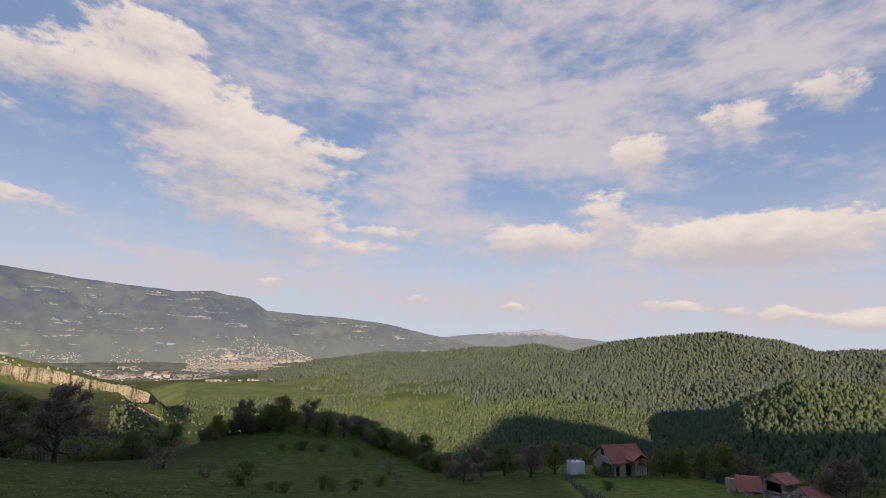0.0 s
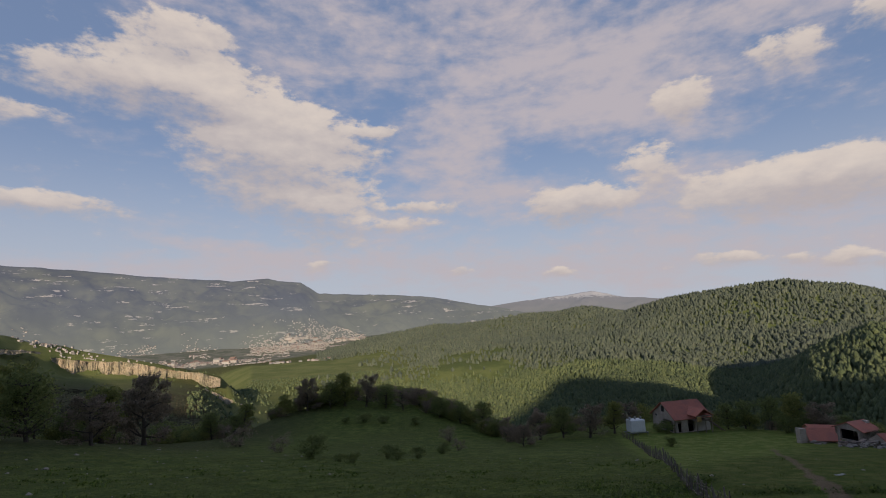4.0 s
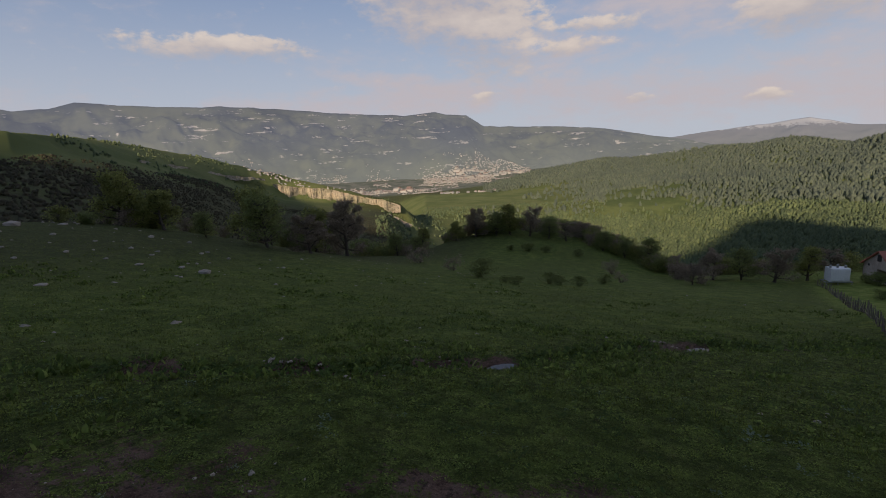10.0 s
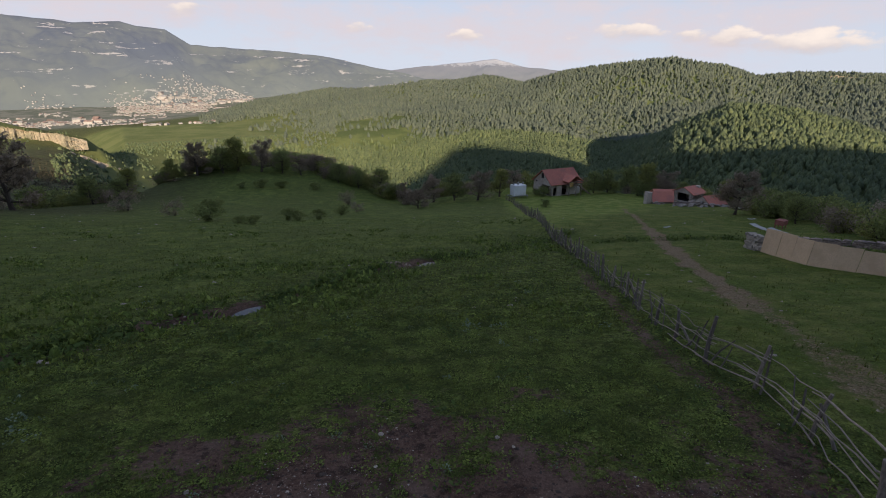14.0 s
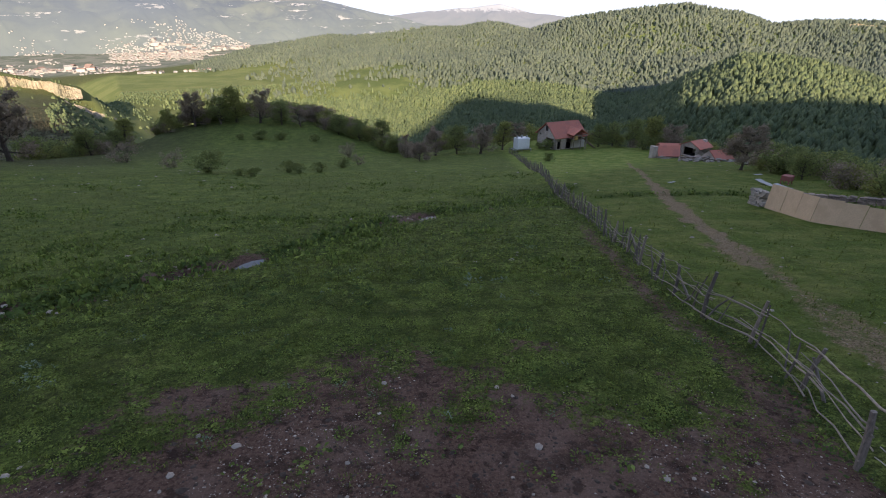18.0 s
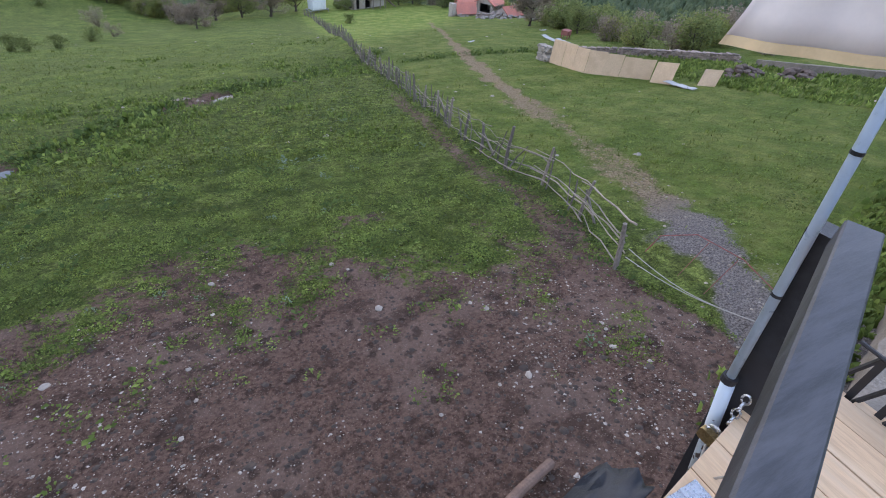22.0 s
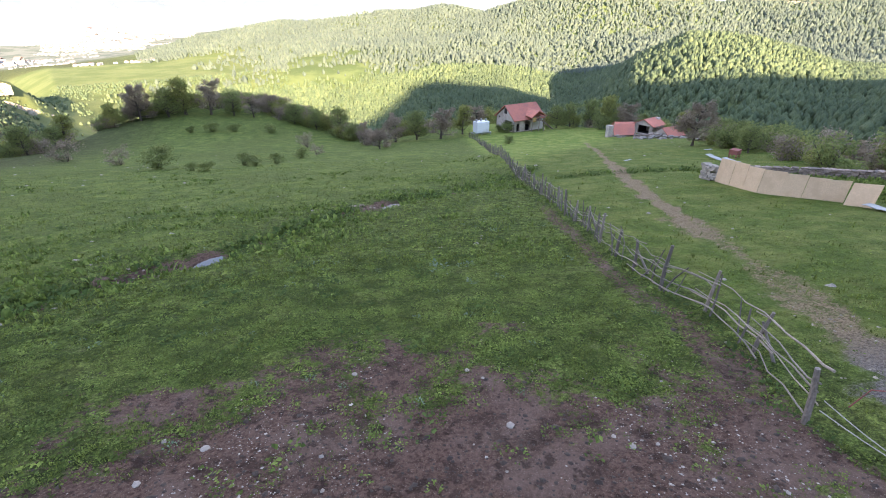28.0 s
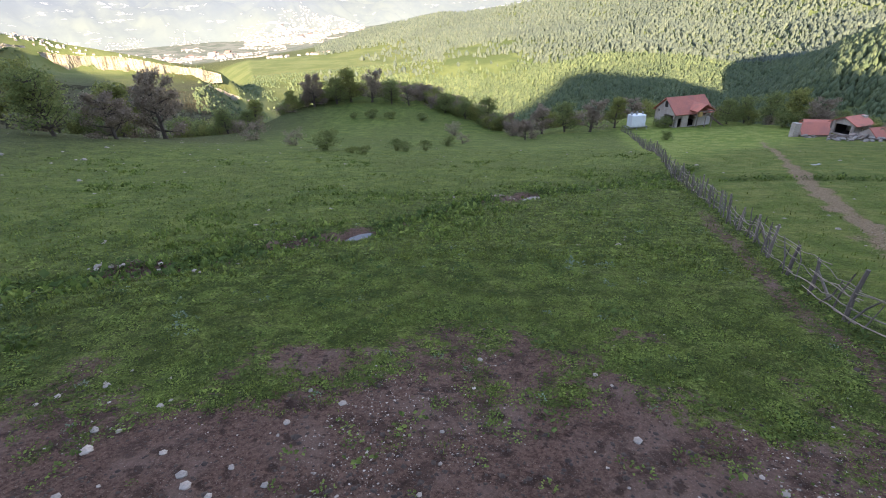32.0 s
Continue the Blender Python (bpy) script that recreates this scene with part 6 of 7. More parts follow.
def make_deck():
    rng = random.Random(81)
    deck = thing("wooden_deck", "raised deck of new pine boards beside a black rail", "deck")
    x, i = -0.9, 0
    while x < 2.18:
        w = 0.185
        y1, y0 = deck_edge(x + w / 2), -2.2
        lip = rng.uniform(-0.004, 0.004)
        sh = Shape()
        a, b = x + 0.003, min(x + w - 0.003, 2.2)
        ya, yb = deck_edge(a), deck_edge(b)
        sh.add([(a, y0, DECK_Z - 0.03), (b, y0, DECK_Z - 0.03), (b, yb, DECK_Z - 0.03), (a, ya, DECK_Z - 0.03), (a, y0, DECK_Z + lip), (b, y0, DECK_Z + lip), (b, yb, DECK_Z + lip), (a, ya, DECK_Z + lip)],
               [(0, 3, 2, 1), (4, 5, 6, 7), (0, 1, 5, 4), (1, 2, 6, 5), (2, 3, 7, 6), (3, 0, 4, 7)])
        part("board", sh, DECK_WOOD, deck)
        x, i = x + w, i + 1
    for k in range(13):
        y = 0.30 - 0.19 * k
        part("end_block", Shape().box((2.201, y - 0.15, DECK_Z - 0.03), (2.225 + 0.03 * (k % 2), y, DECK_Z - 0.001)), DECK_WOOD, deck)
    for y in (-0.1, -1.2, -2.1):
        part("joist", Shape().box((-0.9, y - 0.05, DECK_Z - 0.2), (2.18, y + 0.05, DECK_Z - 0.032)), TIMBER, deck)
    for x, y in ((-0.8, -0.35), (1.9, -0.1), (-0.8, -2.1), (1.9, -2.1)):
        part("leg", Shape().tube([(x, y, gz(x, y) - 0.2), (x, y, DECK_Z - 0.2)], 0.07, 8), BLACK_STEEL, deck)
    part("edge_strip", Shape().box((1.13, 0.02, DECK_Z + 0.006), (1.29, 0.19, DECK_Z + 0.012)).box((1.13, 0.02, DECK_Z + 0.012), (1.15, 0.19, DECK_Z + 0.03)).box((1.20, 0.02, DECK_Z + 0.012), (1.215, 0.19, DECK_Z + 0.022)), STEEL, deck, "bare aluminium edge strip")

    rail = thing("deck_railing", "heavy worn black handrail on a black corner post", "railing")
    turn = math.degrees(math.atan2(0.338, 0.941))
    m = pose(1.63, 0.335, 4.78, 0, 0, turn)
    part("handrail", Shape().bevel_box((-2.35, -0.050, -0.105), (0.012, 0.050, 0.0), 0.006, m), BLACK_WOOD, rail)
    post = Shape()
    top, foot = Vector((1.73, 0.395, 4.68)), Vector((1.82, 0.255, 2.9))
    side, deep = Vector((0.12, -0.99, 0)) * 0.085, Vector((0.99, 0.12, 0)) * 0.05
    post.add([foot - side - deep, foot + side - deep, foot + side + deep, foot - side + deep, top - side - deep, top + side - deep, top + side + deep, top - side + deep],
             [(0, 3, 2, 1), (4, 5, 6, 7), (0, 1, 5, 4), (1, 2, 6, 5), (2, 3, 7, 6), (3, 0, 4, 7)])
    part("corner_post", post, BLACK_STEEL, rail)
    for x in (-0.3, 0.6):
        y = 0.335 + (x - 1.63) * 0.36
        part("baluster", Shape().box((x - 0.02, y - 0.02, DECK_Z), (x + 0.02, y + 0.02, 4.68)), BLACK_STEEL, rail)

    flag = thing("banner_pole", "pale blue painted pole with a cream banner, chained to the post", "flag")
    base, ring, sleeve, tip = Vector((1.70, 0.275, 3.3)), Vector((1.672, 0.392, 3.98)), Vector((1.645, 0.485, 5.17)), Vector((1.61, 0.62, 7.6))
    part("pole", Shape().tube([ring, sleeve, tip], [0.0175, 0.017, 0.0165], 16, True), POLE_PAINT, flag, smooth_shade=True)
    low = Shape().tube([base - ring, (0, 0, 0)], [0.027, 0.027], 14)
    part("pole_foot", low, peeling(), flag, "flaking lower pole", True, Matrix.Translation(ring))
    part("collar", Shape().tube([ring - Vector((0, 0, 0.02)), ring + Vector((0, 0, 0.012))], 0.031, 14), BLACK_STEEL, flag)
    for z in (4.42, 4.95):
        q = ring.lerp(sleeve, (z - 3.98) / 1.19)
        part("tie", Shape().tube([q - Vector((0, 0, 0.006)), q + Vector((0, 0, 0.006))], 0.0195, 12), BLACK_STEEL, flag)
    # chain links and lock
    chain = thing("padlock", "brass padlock on a short steel chain round the pole", "padlock")
    at = Vector((1.66, 0.30, 3.96))
    for k in range(4):
        c = at + Vector((-0.012 * k, -0.004 * k, -0.034 * k))
        loop = [c + Vector((0.016 * math.cos(a) * (k % 2), 0.016 * math.cos(a) * (1 - k % 2), 0.026 * math.sin(a))) for a in np.linspace(0, 2 * math.pi, 11)]
        part("link", Shape().tube(loop, 0.005, 5, False), STEEL, chain)
    lock = at + Vector((-0.07, 0.0, -0.20))
    shackle = [lock + Vector((0, 0.030 * math.cos(a), 0.045 * math.sin(a))) for a in np.linspace(0, math.pi, 9)]
    part("shackle", Shape().tube(shackle, 0.0075, 7), STEEL, chain)
    part("body", Shape().bevel_box((-0.017, -0.045, -0.055), (0.017, 0.045, 0.004), 0.010, Matrix.Translation(lock)), BRASS, chain)
    cord = thing("cord", "thin pale cord hanging from the padlock to the deck", "cord")
    part("strand", Shape().tube([lock - Vector((0, 0, 0.05)), lock + Vector((-0.16, -0.08, -0.1)), Vector((1.30, 0.10, DECK_Z + 0.2)), Vector((1.12, 0.02, DECK_Z + 0.02)), Vector((0.9, -0.06, DECK_Z + 0.012))], 0.005, 6), ROPE, cord)

    # the banner: a sleeve round the pole and a rippling sheet, wider towards the top
    n, k = 26, 22

    def cloth(u, v):
        """u along the sheet from the pole, v upwards."""
        z = 5.170 + 2.14 * v
        p = sleeve.lerp(tip, (z - 5.17) / 2.43)
        width = 0.18 + 0.255 * math.exp(-3.6 * v)
        back = Vector((-0.33, 0.944, 0))
        wave = 0.030 * math.sin(5.2 * u + 1.5 * v) * u + 0.012 * math.sin(11 * u + 4 * v)
        return p + back * (0.02 + width * u) + Vector((-0.944, -0.33, 0)) * wave + Vector((0, 0, -0.05 * u * (1 - v)))
    v, f = [], []
    for j in range(k + 1):
        for i in range(n + 1):
            v.append(cloth(i / n, j / k))
    for j in range(k):
        for i in range(n):
            a = j * (n + 1) + i
            f.append((a, a + 1, a + n + 2, a + n + 1))
    ob = part("banner", Shape().add(v, f), BANNER, flag, "cream printed cloth", True)
    thick = ob.modifiers.new("thickness", "SOLIDIFY")
    thick.thickness = 0.003
    lift = Vector((-0.944, -0.33, 0)) * 0.006
    hem = Shape()
    row = [cloth(i / n, 0) + lift for i in range(n + 1)] + [cloth(i / n, 0.014) + lift for i in range(n + 1)]
    hem.add(row, [(i, i + 1, n + 2 + i, n + 1 + i) for i in range(n)])
    part("hem", hem, HEM, ob, "yellowed folded hem")
    part("sleeve", Shape().tube([sleeve.lerp(tip, q) for q in np.linspace(0.0, 0.95, 8)], 0.022, 14, False), BANNER, flag, smooth_shade=True)

    def print_shape(outline, name="print"):
        pts = [cloth(u, w) + lift * 0.8 for u, w in outline]
        c = sum(pts, Vector()) / len(pts)
        sh = Shape().add(pts + [c], [(i, (i + 1) % len(pts), len(pts)) for i in range(len(pts))])
        part(name, sh, PRINT, ob, "slate blue printed shape")
    print_shape([(0.42, 0.16), (0.55, 0.10), (0.60, 0.16), (0.58, 0.28), (0.46, 0.30)])
    print_shape([(0.30, 0.40), (0.62, 0.36), (0.64, 0.46), (0.34, 0.52)])
    print_shape([(0.30, 0.62), (0.60, 0.58), (0.60, 0.70), (0.32, 0.74)])

    tarp, rng = Shape(), random.Random(85)
    tn = 9
    tv = []
    for j in range(tn):
        for i in range(tn):
            u, w = i / (tn - 1), j / (tn - 1)
            tv.append((1.02 + 0.62 * u, 0.24 + 0.12 * u + 0.30 * w, 3.12 - 0.30 * w * w + 0.05 * rng.uniform(-1, 1)))
    tarp.add(tv, [(j * tn + i, j * tn + i + 1, (j + 1) * tn + i + 1, (j + 1) * tn + i) for j in range(tn - 1) for i in range(tn - 1)])
    tarp_ob = single("tarpaulin", tarp, TARP, "crumpled black tarpaulin tied below the deck edge", "tarpaulin", smooth_shade=True)
    tarp_ob.modifiers.new("thickness", "SOLIDIFY").thickness = 0.004

    truss = thing("low_railing", "low black steel railing with slanting bars along the deck", "railing")

    def edge_at(y):
        return 2.24 - 0.12 * (0.2 - y)
    tops = [(edge_at(y), y, 4.085) for y in (0.24, -0.5, -1.3, -2.1)]
    part("top_rail", Shape().tube(tops, 0.009, 6), BLACK_STEEL, truss)
    for k in range(19):
        y = 0.14 - 0.115 * k
        x, x2 = edge_at(y) + 0.012, edge_at(y - 0.1) + 0.012
        part("bar", Shape().box((x - 0.008, y - 0.014, DECK_Z - 0.05), (x + 0.010, y + 0.014, 4.085)), BLACK_STEEL, truss)
        part("slanting_bar", Shape().tube([(x, y + 0.09, DECK_Z - 0.02), (x, y + 0.012, 4.07)], 0.011, 5), BLACK_STEEL, truss)
    part("edge_beam", Shape().box((2.10, -2.2, DECK_Z - 0.16), (2.16, 0.34, DECK_Z - 0.04)), BLACK_STEEL, truss)


make_deck()


def make_yard_wall():
    rng = random.Random(88)
    top = Shape()
    n = 34
    for i in range(n + 1):
        x = 4.6 + 12.6 * i / n
        y = 0.64 + 0.244 * (x - 7.58)
        g = [rng.uniform(-0.05, 0.05) for _ in range(4)]
        low = gz(x, y) - 0.3
        v = [(x, y + g[0], low), (x, y + g[0], 0.44 + g[1] * 0.6), (x, y - 0.10, 0.50 + g[2] * 0.4), (x, y - 0.52, 0.50 + g[3] * 0.4), (x, y - 0.64 + g[1], 0.44), (x, y - 0.64 + g[1], low)]
        top.v += v
        if i:
            b = (i - 1) * 6
            top.f += [(b + k, b + k + 1, b + k + 7, b + k + 6) for k in range(5)]
    top.f += [(0, 1, 2, 3, 4, 5), tuple(range(n * 6, n * 6 + 6))[::-1]]
    single("yard_wall", top, CONCRETE, "rough grey concrete wall with a broad top", "wall")


make_yard_wall()
log_a, log_b = Vector((2.98, 1.74, gz(2.98, 1.74) + 0.10)), Vector((1.75, 1.38, gz(1.75, 1.38) + 0.34))
single("log", Shape().tube([log_a, log_a.lerp(log_b, 0.5) + Vector((0, 0.02, 0.01)), log_b], [0.064, 0.067, 0.070], 12), plain("stripped_log", (0.17, 0.105, 0.075), 0.75, 0.25, 12, second=(0.11, 0.07, 0.055)), "stripped brown log lying below the deck", "log")


# ---- grass, weeds, stones and water ----
GRASS = leafy("grass_blades", (0.125, 0.160, 0.030), (0.250, 0.290, 0.062), 2.2, 0.35, 0.0, 0.85)


def scatter(seed, count, az0, az1, r0, r1, power=1.0):
    g = np.random.default_rng(seed)
    az = g.uniform(az0, az1, count)
    r = r0 + (r1 - r0) * g.uniform(0, 1, count) ** power
    return g, r * np.sin(np.radians(az)), r * np.cos(np.radians(az)), r


def grass_field(name, label, seed, count, r0, r1, blade, material, keep, blades=4, power=1.0, spread=0.5, broad=0.10, rise=1.0):
    """Tufts of bent blades on the ground, joined."""
    g, x, y, r = scatter(seed, count, -95, 88, r0, r1, power)
    m = ground_masks(x, y)
    ok = keep(m, x, y, r, g.uniform(0, 1, count))
    x, y, r = x[ok], y[ok], r[ok]
    z = ground_z(x, y)
    n = len(x)
    size = blade * g.uniform(0.55, 1.5, n)
    vs, fs = [], []
    for b in range(blades):
        a = g.uniform(0, 6.283, n)
        ox, oy = g.normal(0, spread, n) * size, g.normal(0, spread, n) * size
        lean = g.uniform(0.2, 1.0, n)
        w = size * broad * g.uniform(0.7, 1.4, n)
        bx, by = x + ox, y + oy
        dx, dy = np.cos(a), np.sin(a)
        h = size * g.uniform(0.6, 1.1, n)
        p0 = np.stack([bx - dy * w, by + dx * w, z - 0.02], -1)
        p1 = np.stack([bx + dy * w, by - dx * w, z - 0.02], -1)
        p2 = np.stack([bx + dx * lean * h * 0.4 + dy * w * 0.8, by + dy * lean * h * 0.4 - dx * w * 0.8, z + h * 0.6 * rise], -1)
        p3 = np.stack([bx + dx * lean * h * 0.8, by + dy * lean * h * 0.8, z + h * 0.9 * rise], -1)
        p4 = np.stack([bx + dx * lean * h * 0.4 - dy * w * 0.8, by + dy * lean * h * 0.4 + dx * w * 0.8, z + h * 0.6 * rise], -1)
        base = b * n * 5
        vs.append(np.stack([p0, p1, p2, p3, p4], 1).reshape(-1, 3))
        i = np.arange(n)[:, None] * 5 + base
        fs += [np.hstack([i, i + 1, i + 2]), np.hstack([i, i + 2, i + 4]), np.hstack([i + 4, i + 2, i + 3])]
    me = quick_mesh(name, np.vstack(vs), np.vstack(fs))
    me.materials.append(material)
    return tagged(new(name, me), label, "grass", kind="stuff")


def bare(m):
    return np.maximum(m["mud"], m["gravel"])


def leaf_mat(name, label, seed, count, r0, r1, leaf, material, keep, leaves=8, power=1.0, spread=1.3, tilt=0.55, az0=-95, az1=88):
    """Low rosettes of small diamond leaves that lie close to the ground, joined."""
    g, x, y, r = scatter(seed, count, az0, az1, r0, r1, power)
    ok = keep(ground_masks(x, y), x, y, r, g.uniform(0, 1, count))
    x, y = x[ok], y[ok]
    z, n = ground_z(x, y), len(x)
    grow = np.exp(g.normal(0, 0.32, n))
    vs, fs = [], []
    for k in range(leaves):
        a, reach = g.uniform(0, 6.283, n), np.sqrt(g.uniform(0.02, 1, n)) * spread * leaf * grow
        bx, by = x + np.cos(a) * reach, y + np.sin(a) * reach
        size, lift = leaf * grow * g.uniform(0.5, 1.15, n), leaf * grow * g.uniform(0.05, 0.9, n)
        t, up = a + g.normal(0, 0.8, n), g.uniform(-0.2, 1.0, n) * tilt
        dx, dy = np.cos(t), np.sin(t)
        side = 0.36 * size
        roll = g.uniform(-0.5, 0.5, n) * side
        p = [np.stack([bx, by, z + lift], -1), np.stack([bx + dx * size * 0.5 - dy * side, by + dy * size * 0.5 + dx * side, z + lift + up * size * 0.55 + roll], -1),
             np.stack([bx + dx * size, by + dy * size, z + lift + up * size * 0.7], -1), np.stack([bx + dx * size * 0.5 + dy * side, by + dy * size * 0.5 - dx * side, z + lift + up * size * 0.55 - roll], -1)]
        vs.append(np.stack(p, 1).reshape(-1, 3))
        i = np.arange(n)[:, None] * 4 + k * n * 4
        fs.append(np.hstack([i, i + 1, i + 2, i + 3]))
    me = quick_mesh(name, np.vstack(vs), np.vstack(fs))
    me.materials.append(material)
    return tagged(new(name, me), label, "weeds", kind="stuff")


CLOVER = leafy("clover_leaves", (0.090, 0.132, 0.024), (0.270, 0.330, 0.070), 1.3, 0.35, 0.0, 0.85)
GREY_WEED = leafy("grey_thistle_leaves", (0.130, 0.180, 0.105), (0.27, 0.33, 0.22), 1.5, 0.35, 0.0, 0.5)
DOCK = leafy("dock_leaves", (0.052, 0.086, 0.020), (0.125, 0.175, 0.042), 1.2, 0.3, 0.0, 0.6)
grass_field("grass", "short grazed pasture grass", 91, 46000, 3.5, 20, 0.06, GRASS, lambda m, x, y, r, u: (u > bare(m) * 1.05) & (fbm(x, y, 0.7, 2, 24) > -0.12) & ((x < fence_x(y)) | (u > 0.5)), 3)
grass_field("grass", "grazed pasture grass farther off", 92, 32000, 16, 70, 0.13, GRASS, lambda m, x, y, r, u: (u > bare(m) * 1.3) & ((x < fence_x(y)) | (u > 0.8)), 3, 1.3, 0.8)
leaf_mat("weeds", "broad-leaved weeds and clover carpeting the pasture", 93, 64000, 4.0, 17, 0.036, CLOVER,
         lambda m, x, y, r, u: (u > bare(m) * 1.15) & (fbm(x, y, 1.1, 3, 21) + 0.5 * fbm(x, y, 5, 2, 22) > -0.28) & (x < fence_x(y) + 0.2), 8, 0.9, 1.9)
leaf_mat("weeds", "broad-leaved weeds farther out in the pasture", 193, 34000, 14, 46, 0.085, CLOVER,
         lambda m, x, y, r, u: (u > bare(m)) & (fbm(x, y, 2.0, 3, 21) + 0.5 * fbm(x, y, 9, 2, 22) > -0.12) & (x < fence_x(y) + 0.3), 5, 1.0)
leaf_mat("weeds", "bright leafy clumps at the edge of the bare earth", 194, 3400, 4.0, 16, 0.050, WEED,
         lambda m, x, y, r, u: (u > bare(m) * 0.86) & (fbm(x, y, 0.8, 2, 27) > 0.05) & (x < fence_x(y)), 20, 0.9, 2.4, 0.9)
leaf_mat("weeds", "dark leafy clumps of dock in the near pasture", 197, 9000, 5.0, 34, 0.075, DOCK,
         lambda m, x, y, r, u: (u > bare(m)) & (fbm(x, y, 1.0, 3, 33) + 0.5 * fbm(x, y, 6, 2, 34) > 0.20) & (x < fence_x(y) - 0.2), 16, 0.9, 2.6, 1.0)
leaf_mat("weeds", "dark broad-leaved weeds crowding the ditch", 198, 15000, 11, 50, 0.15, DOCK,
         lambda m, x, y, r, u: (m["lush"] > 0.45) & (fbm(x, y, 1.5, 3, 35) > -0.25), 12, 0.9, 1.8, 1.3)
leaf_mat("weeds", "dark weeds growing under the pole fence", 199, 6000, 8, 50, 0.07, DOCK,
         lambda m, x, y, r, u: (np.abs(x - fence_x(y) + 0.2) < 0.55 + 0.5 * fbm(x, y, 2, 2, 36)), 10, 0.9, 2.2, 1.2, az0=0, az1=60)
leaf_mat("weeds", "grey-green thistle rosettes in the pasture", 195, 420, 4.0, 24, 0.055, GREY_WEED,
         lambda m, x, y, r, u: (u > bare(m) * 0.9) & (fbm(x, y, 2.4, 2, 28) > 0.15) & (x < fence_x(y)), 22, 0.9, 2.2, 0.9)
leaf_mat("weeds", "low plantain leaves on the mown grass beside the track", 196, 16000, 8, 34, 0.05, CLOVER,
         lambda m, x, y, r, u: (u > bare(m) * 1.2) & (fbm(x, y, 1.4, 3, 29) > -0.05) & (x > fence_x(y)) & (x < 30), 5, 0.9, az0=20, az1=88)
grass_field("weeds", "tall dark weeds along the ditch", 94, 22000, 12, 52, 0.26, WEED,
            lambda m, x, y, r, u: (m["lush"] > 0.45) & (u < 0.45), 6, 1.0, 0.7, 0.24)
grass_field("weeds", "rank weeds behind the boards and by the walls", 95, 60000, 5, 62, 0.20, WEED,
            lambda m, x, y, r, u: ((x > 27.5) & (y > 5) & (y < 34) & (x < 36.5) & (u < 0.7)) | ((np.abs(y - 0.33 - 0.244 * (x - 7.58)) < 1.5) & (np.abs(y - 0.33 - 0.244 * (x - 7.58)) > 0.4) & (x > 3.5) & (x < 18)), 6, 0.8, 0.7, 0.24)
grass_field("weeds", "dark clumps of nettles and docks in the pasture", 90, 16000, 14, 62, 0.20, WEED,
            lambda m, x, y, r, u: (u > bare(m)) & (fbm(x, y, 4.5, 3, 25) + 0.5 * fbm(x, y, 1.2, 2, 26) > 0.34) & (x < fence_x(y)), 6, 1.0, 0.8, 0.26, 0.8)


def pebbles(name, label, seed, count, r0, r1, size, keep, material, power=1.0):
    g, x, y, r = scatter(seed, count, -95, 100, r0, r1, power)
    m = ground_masks(x, y)
    ok = keep(m, x, y, r, g.uniform(0, 1, count))
    x, y = x[ok], y[ok]
    z = ground_z(x, y)
    n = len(x)
    s = size * np.exp(g.normal(0, 0.5, n))
    base = np.array([(1, 0, 0), (0.3, 0.95, 0), (-0.8, 0.6, 0), (-0.8, -0.6, 0), (0.3, -0.95, 0), (0.15, 0.1, 0.75), (-0.3, 0.1, 0.6)])
    tri = np.array([(0, 1, 5), (1, 6, 5), (1, 2, 6), (2, 3, 6), (3, 4, 6), (4, 5, 6), (4, 0, 5)])
    t = g.uniform(0, 6.28, n)
    jit = g.uniform(0.65, 1.3, (n, 7, 3))
    p = base[None] * jit * s[:, None, None]
    c, q = np.cos(t)[:, None], np.sin(t)[:, None]
    v = np.stack([p[..., 0] * c - p[..., 1] * q + x[:, None], p[..., 0] * q + p[..., 1] * c + y[:, None], p[..., 2] * 0.8 + z[:, None] - 0.12 * s[:, None]], -1).reshape(-1, 3)
    f = (tri[None] + (np.arange(n) * 7)[:, None, None]).reshape(-1, 3)
    me = quick_mesh(name, v, f)
    me.materials.append(material)
    return tagged(new(name, me), label, "stones", kind="stuff")


PEBBLE = plain("pebbles", (0.42, 0.36, 0.30), 0.95, 0.35, 3, second=(0.20, 0.16, 0.125))
GRIT = plain("gravel", (0.33, 0.275, 0.205), 0.95, 0.35, 4, second=(0.18, 0.145, 0.11))
pebbles("pebbles", "pale pebbles scattered over trampled earth", 96, 34000, 2.5, 14, 0.0115, lambda m, x, y, r, u: u < m["mud"] * smooth(-0.2, 0.55, fbm(x, y, 1.7, 3, 31)) * 0.9 + 0.012, PEBBLE)
pebbles("gravel_stones", "grey gravel on the track", 97, 26000, 5, 40, 0.024, lambda m, x, y, r, u: u < m["gravel"], GRIT, 1.2)
pebbles("clods", "dark clods of trampled earth", 98, 14000, 2.5, 13, 0.026, lambda m, x, y, r, u: u < m["mud"] * 0.6, plain("earth_clods", (0.075, 0.055, 0.043), 1.0, 0.3, 5, second=(0.045, 0.032, 0.026)))
pebbles("field_stones", "small pale stones strewn over the pasture", 99, 900, 16, 95, 0.10, lambda m, x, y, r, u: u < 0.35 + 0.65 * smooth(-10, -40, x), LIMESTONE)


def lone_rocks(spots, group, label, seed, grow=1.0, flat=0.5):
    rng = random.Random(seed)
    for x, y, s in spots:
        sh = Shape().rock((0, 0, 0), s * grow * 1.5, rng, flat)
        ob = single("rock", sh, LIMESTONE, label, "rock", group)
        ob.location = (x, y, gz(x, y) + 0.1 * s)


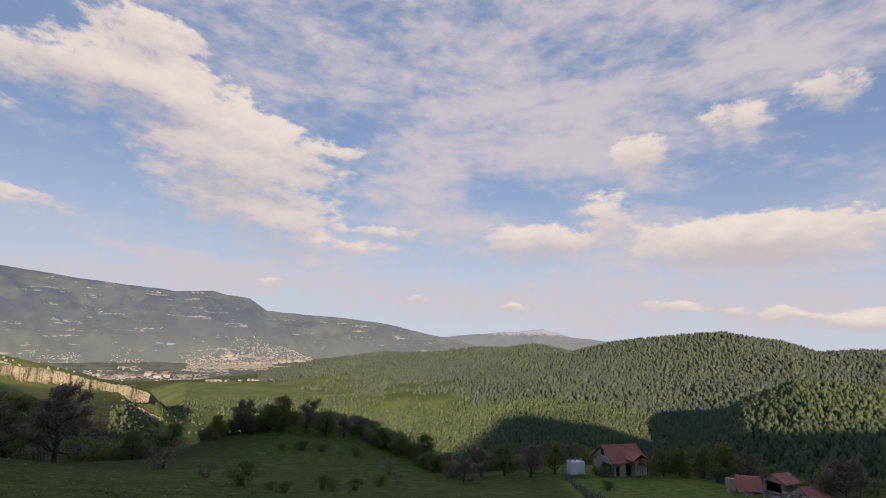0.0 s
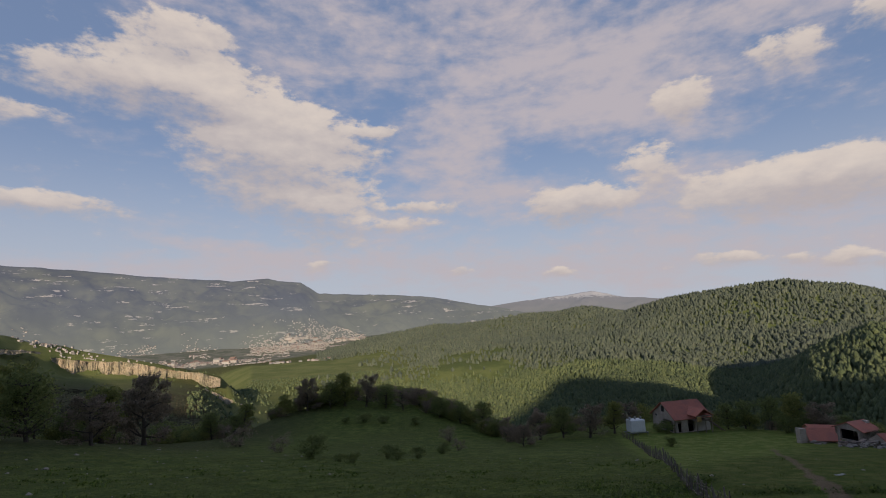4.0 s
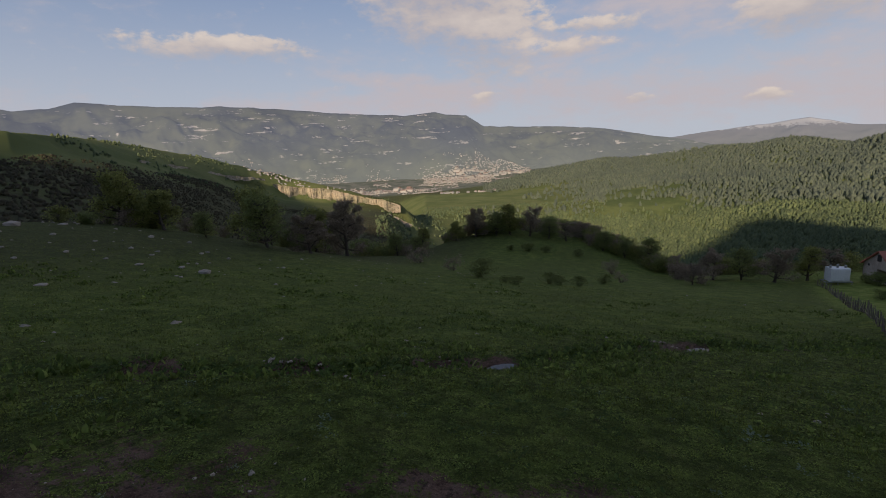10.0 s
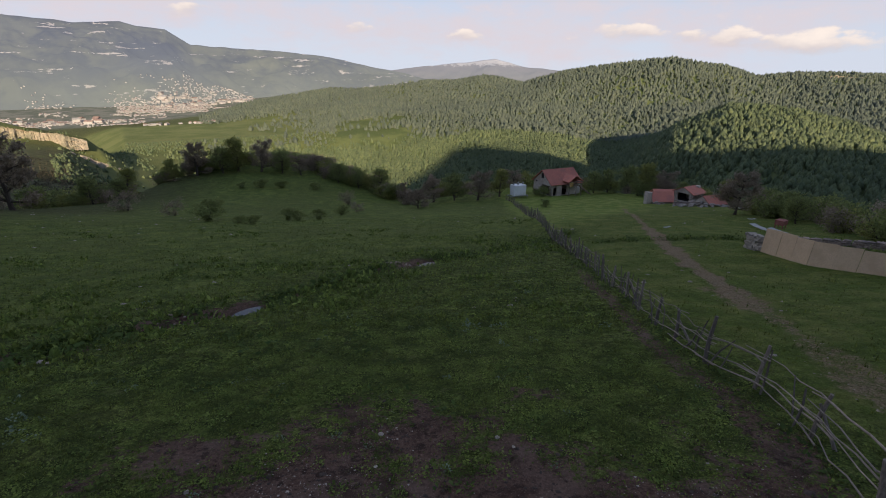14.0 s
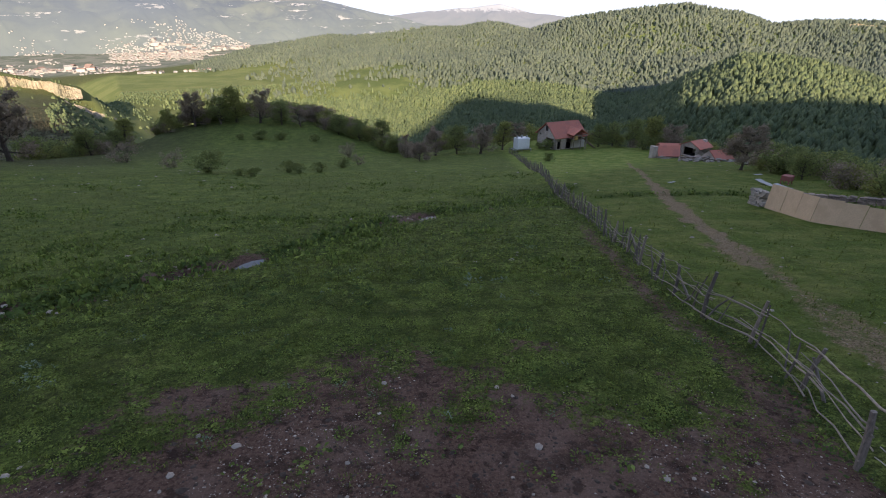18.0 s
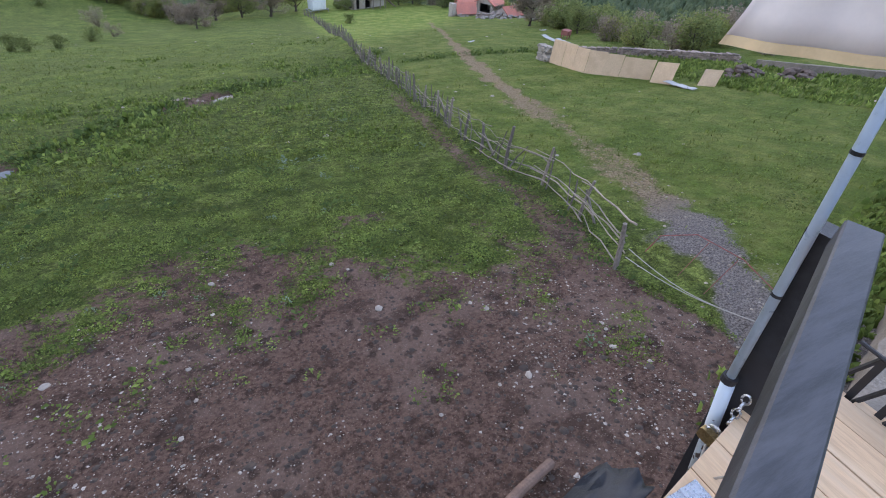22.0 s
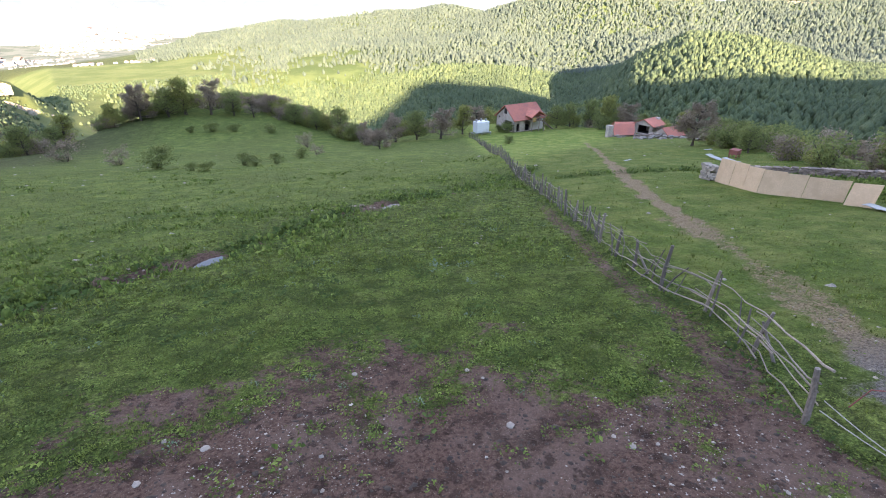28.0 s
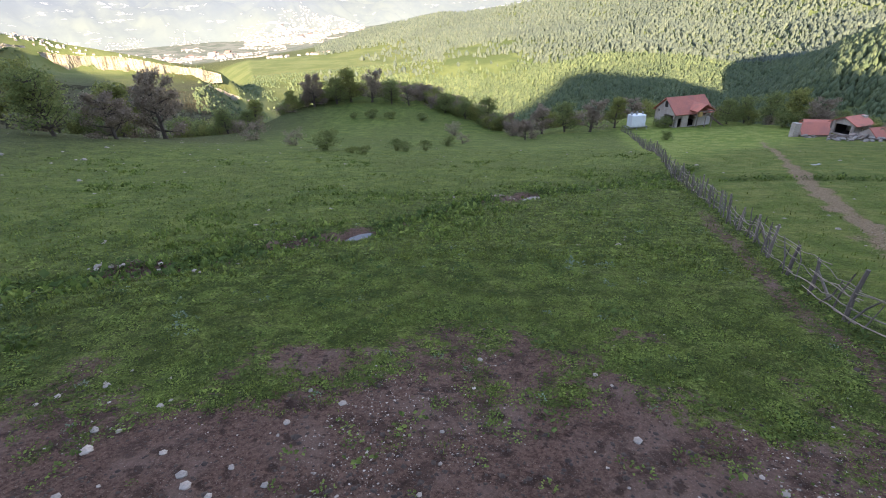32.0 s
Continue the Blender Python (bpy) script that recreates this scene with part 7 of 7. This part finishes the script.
def slab_spots(seed):
    """Slabs and stones strewn along the brow of the rise."""
    rng, spots = random.Random(seed), []
    for _ in range(70):
        q = rng.random() ** 1.4
        spots.append((-82 + 32 * q + rng.uniform(-3, 3), 1 + 24 * (1 - q) * rng.random() + rng.uniform(-2, 4) + 14 * q, rng.uniform(0.2, 0.95) * (1 - 0.5 * q)))
    return spots


SLABS = slab_spots(14)
lone_rocks([(-74.4, 5.5, 1.2), (-79.9, 4.3, 1.4), (-67.9, 6.8, 1.3), (-70.1, -0.7, 1.0), (-57.9, 1.1, 1.2), (-48.0, -0.3, 0.8), (-47.1, 0.7, 0.5), (-62.4, 8.0, 0.9), (-64.3, 10.9, 0.9), (-75.5, 14.0, 1.1), (-73.0, 18.3, 1.0),
            (-75.5, 22.2, 1.7), (-76.8, 24.7, 1.3), (-64.6, 18.4, 0.8), (-59.0, 19.9, 0.6), (-58.6, 23.3, 0.6)], "rocks on the rise", "pale weathered limestone slab lying in the turf", 101, 1.15, 0.26)
lone_rocks(SLABS, "rocks on the rise", "flat pale limestone slab among stones on the rise", 108, 1.0, 0.24)
lone_rocks([(-74.9, 31.6, 1.4), (-63.9, 22.9, 0.8), (-41.2, 31.9, 0.9), (-47.0, 15.5, 0.7), (-49.7, 14.2, 0.6), (-52.8, 21.9, 0.5), (-79.0, 9.9, 1.2), (-79.3, 12.6, 1.2), (-79.9, 18.6, 0.8), (-47.0, 29.2, 0.5), (-63.3, 41.6, 0.7), (-77.2, 38.4, 0.8),
            (-66.0, 3.0, 0.9), (-63.0, 4.5, 0.8), (-69.0, 10.0, 1.0), (-60.5, 5.5, 0.7)], "rocks on the rise", "rough pale boulder in the grass", 102)
lone_rocks([(2.35, 5.95, 0.12), (2.05, 8.0, 0.10), (4.15, 4.95, 0.10), (3.75, 3.15, 0.10), (5.4, 3.0, 0.09), (-6.9, 4.9, 0.16), (-7.2, 5.4, 0.13), (-4.9, 4.5, 0.13), (-8.2, 6.8, 0.14), (-4.7, 4.3, 0.12), (-3.0, 6.6, 0.10), (-0.4, 8.5, 0.10)], "stones on the bare earth", "pale stone lying on bare earth", 103)


def scattered(seed, count, x0, x1, y0, y1, small, large):
    rng = random.Random(seed)
    return [(rng.uniform(x0, x1), rng.uniform(y0, y1), rng.uniform(small, large)) for _ in range(count)]


lone_rocks(scattered(8, 22, -9.5, -3.5, 3.6, 7.6, 0.05, 0.12), "stones on the bare earth", "small pale stone on trampled earth", 106)
lone_rocks(scattered(9, 16, -2.0, 6.5, 3.0, 8.0, 0.03, 0.07), "stones on the bare earth", "small pale stone on trampled earth", 107)


def strew(seed, count):
    rng = random.Random(seed)
    return [(-40 - 42 * rng.random(), -4 + 48 * rng.random(), rng.uniform(0.2, 0.55)) for _ in range(count)]


lone_rocks(strew(5, 60), "small stones on the rise", "small pale stone in the turf", 104)

WATER, wt, ws = matter("still_water")
put(wt, ws, colour=(0.02, 0.022, 0.018, 1), rough=0.06, gloss=0.6)
for x, y, w, d, turn in ((1.75, 29.9, 1.25, 0.75, 25), (-6.8, 19.7, 1.0, 0.55, 40)):
    rng = random.Random(int(x * 10))
    rim_pts = [(w * math.cos(a) * rng.uniform(0.75, 1.15), d * math.sin(a) * rng.uniform(0.75, 1.15), 0) for a in np.linspace(0, 2 * math.pi, 18)[:-1]]
    sh = Shape().add(rim_pts + [(0, 0, 0)], [(i, (i + 1) % 17, 17) for i in range(17)])
    ob = single("pool", sh, WATER, "small still pool of water in the ditch", "pool", "pools in the ditch")
    ob.matrix_basis = pose(x, y, gz(x, y) + 0.16, 0, 0, turn)
rubble_heap("ditch_stones", "muddy stones at the pool edge", -8.4, 18.3, 1.5, 0.8, 26, 0.14, 111, "", FIELDSTONE)
rubble_heap("ditch_stones", "brown stones on the muddy bank of the far pool", 0.4, 29.6, 1.2, 0.6, 18, 0.15, 113, "", FIELDSTONE)
rubble_heap("ditch_stones", "muddy stones in the upper ditch", -13.0, 14.2, 2.5, 1.0, 22, 0.17, 112)
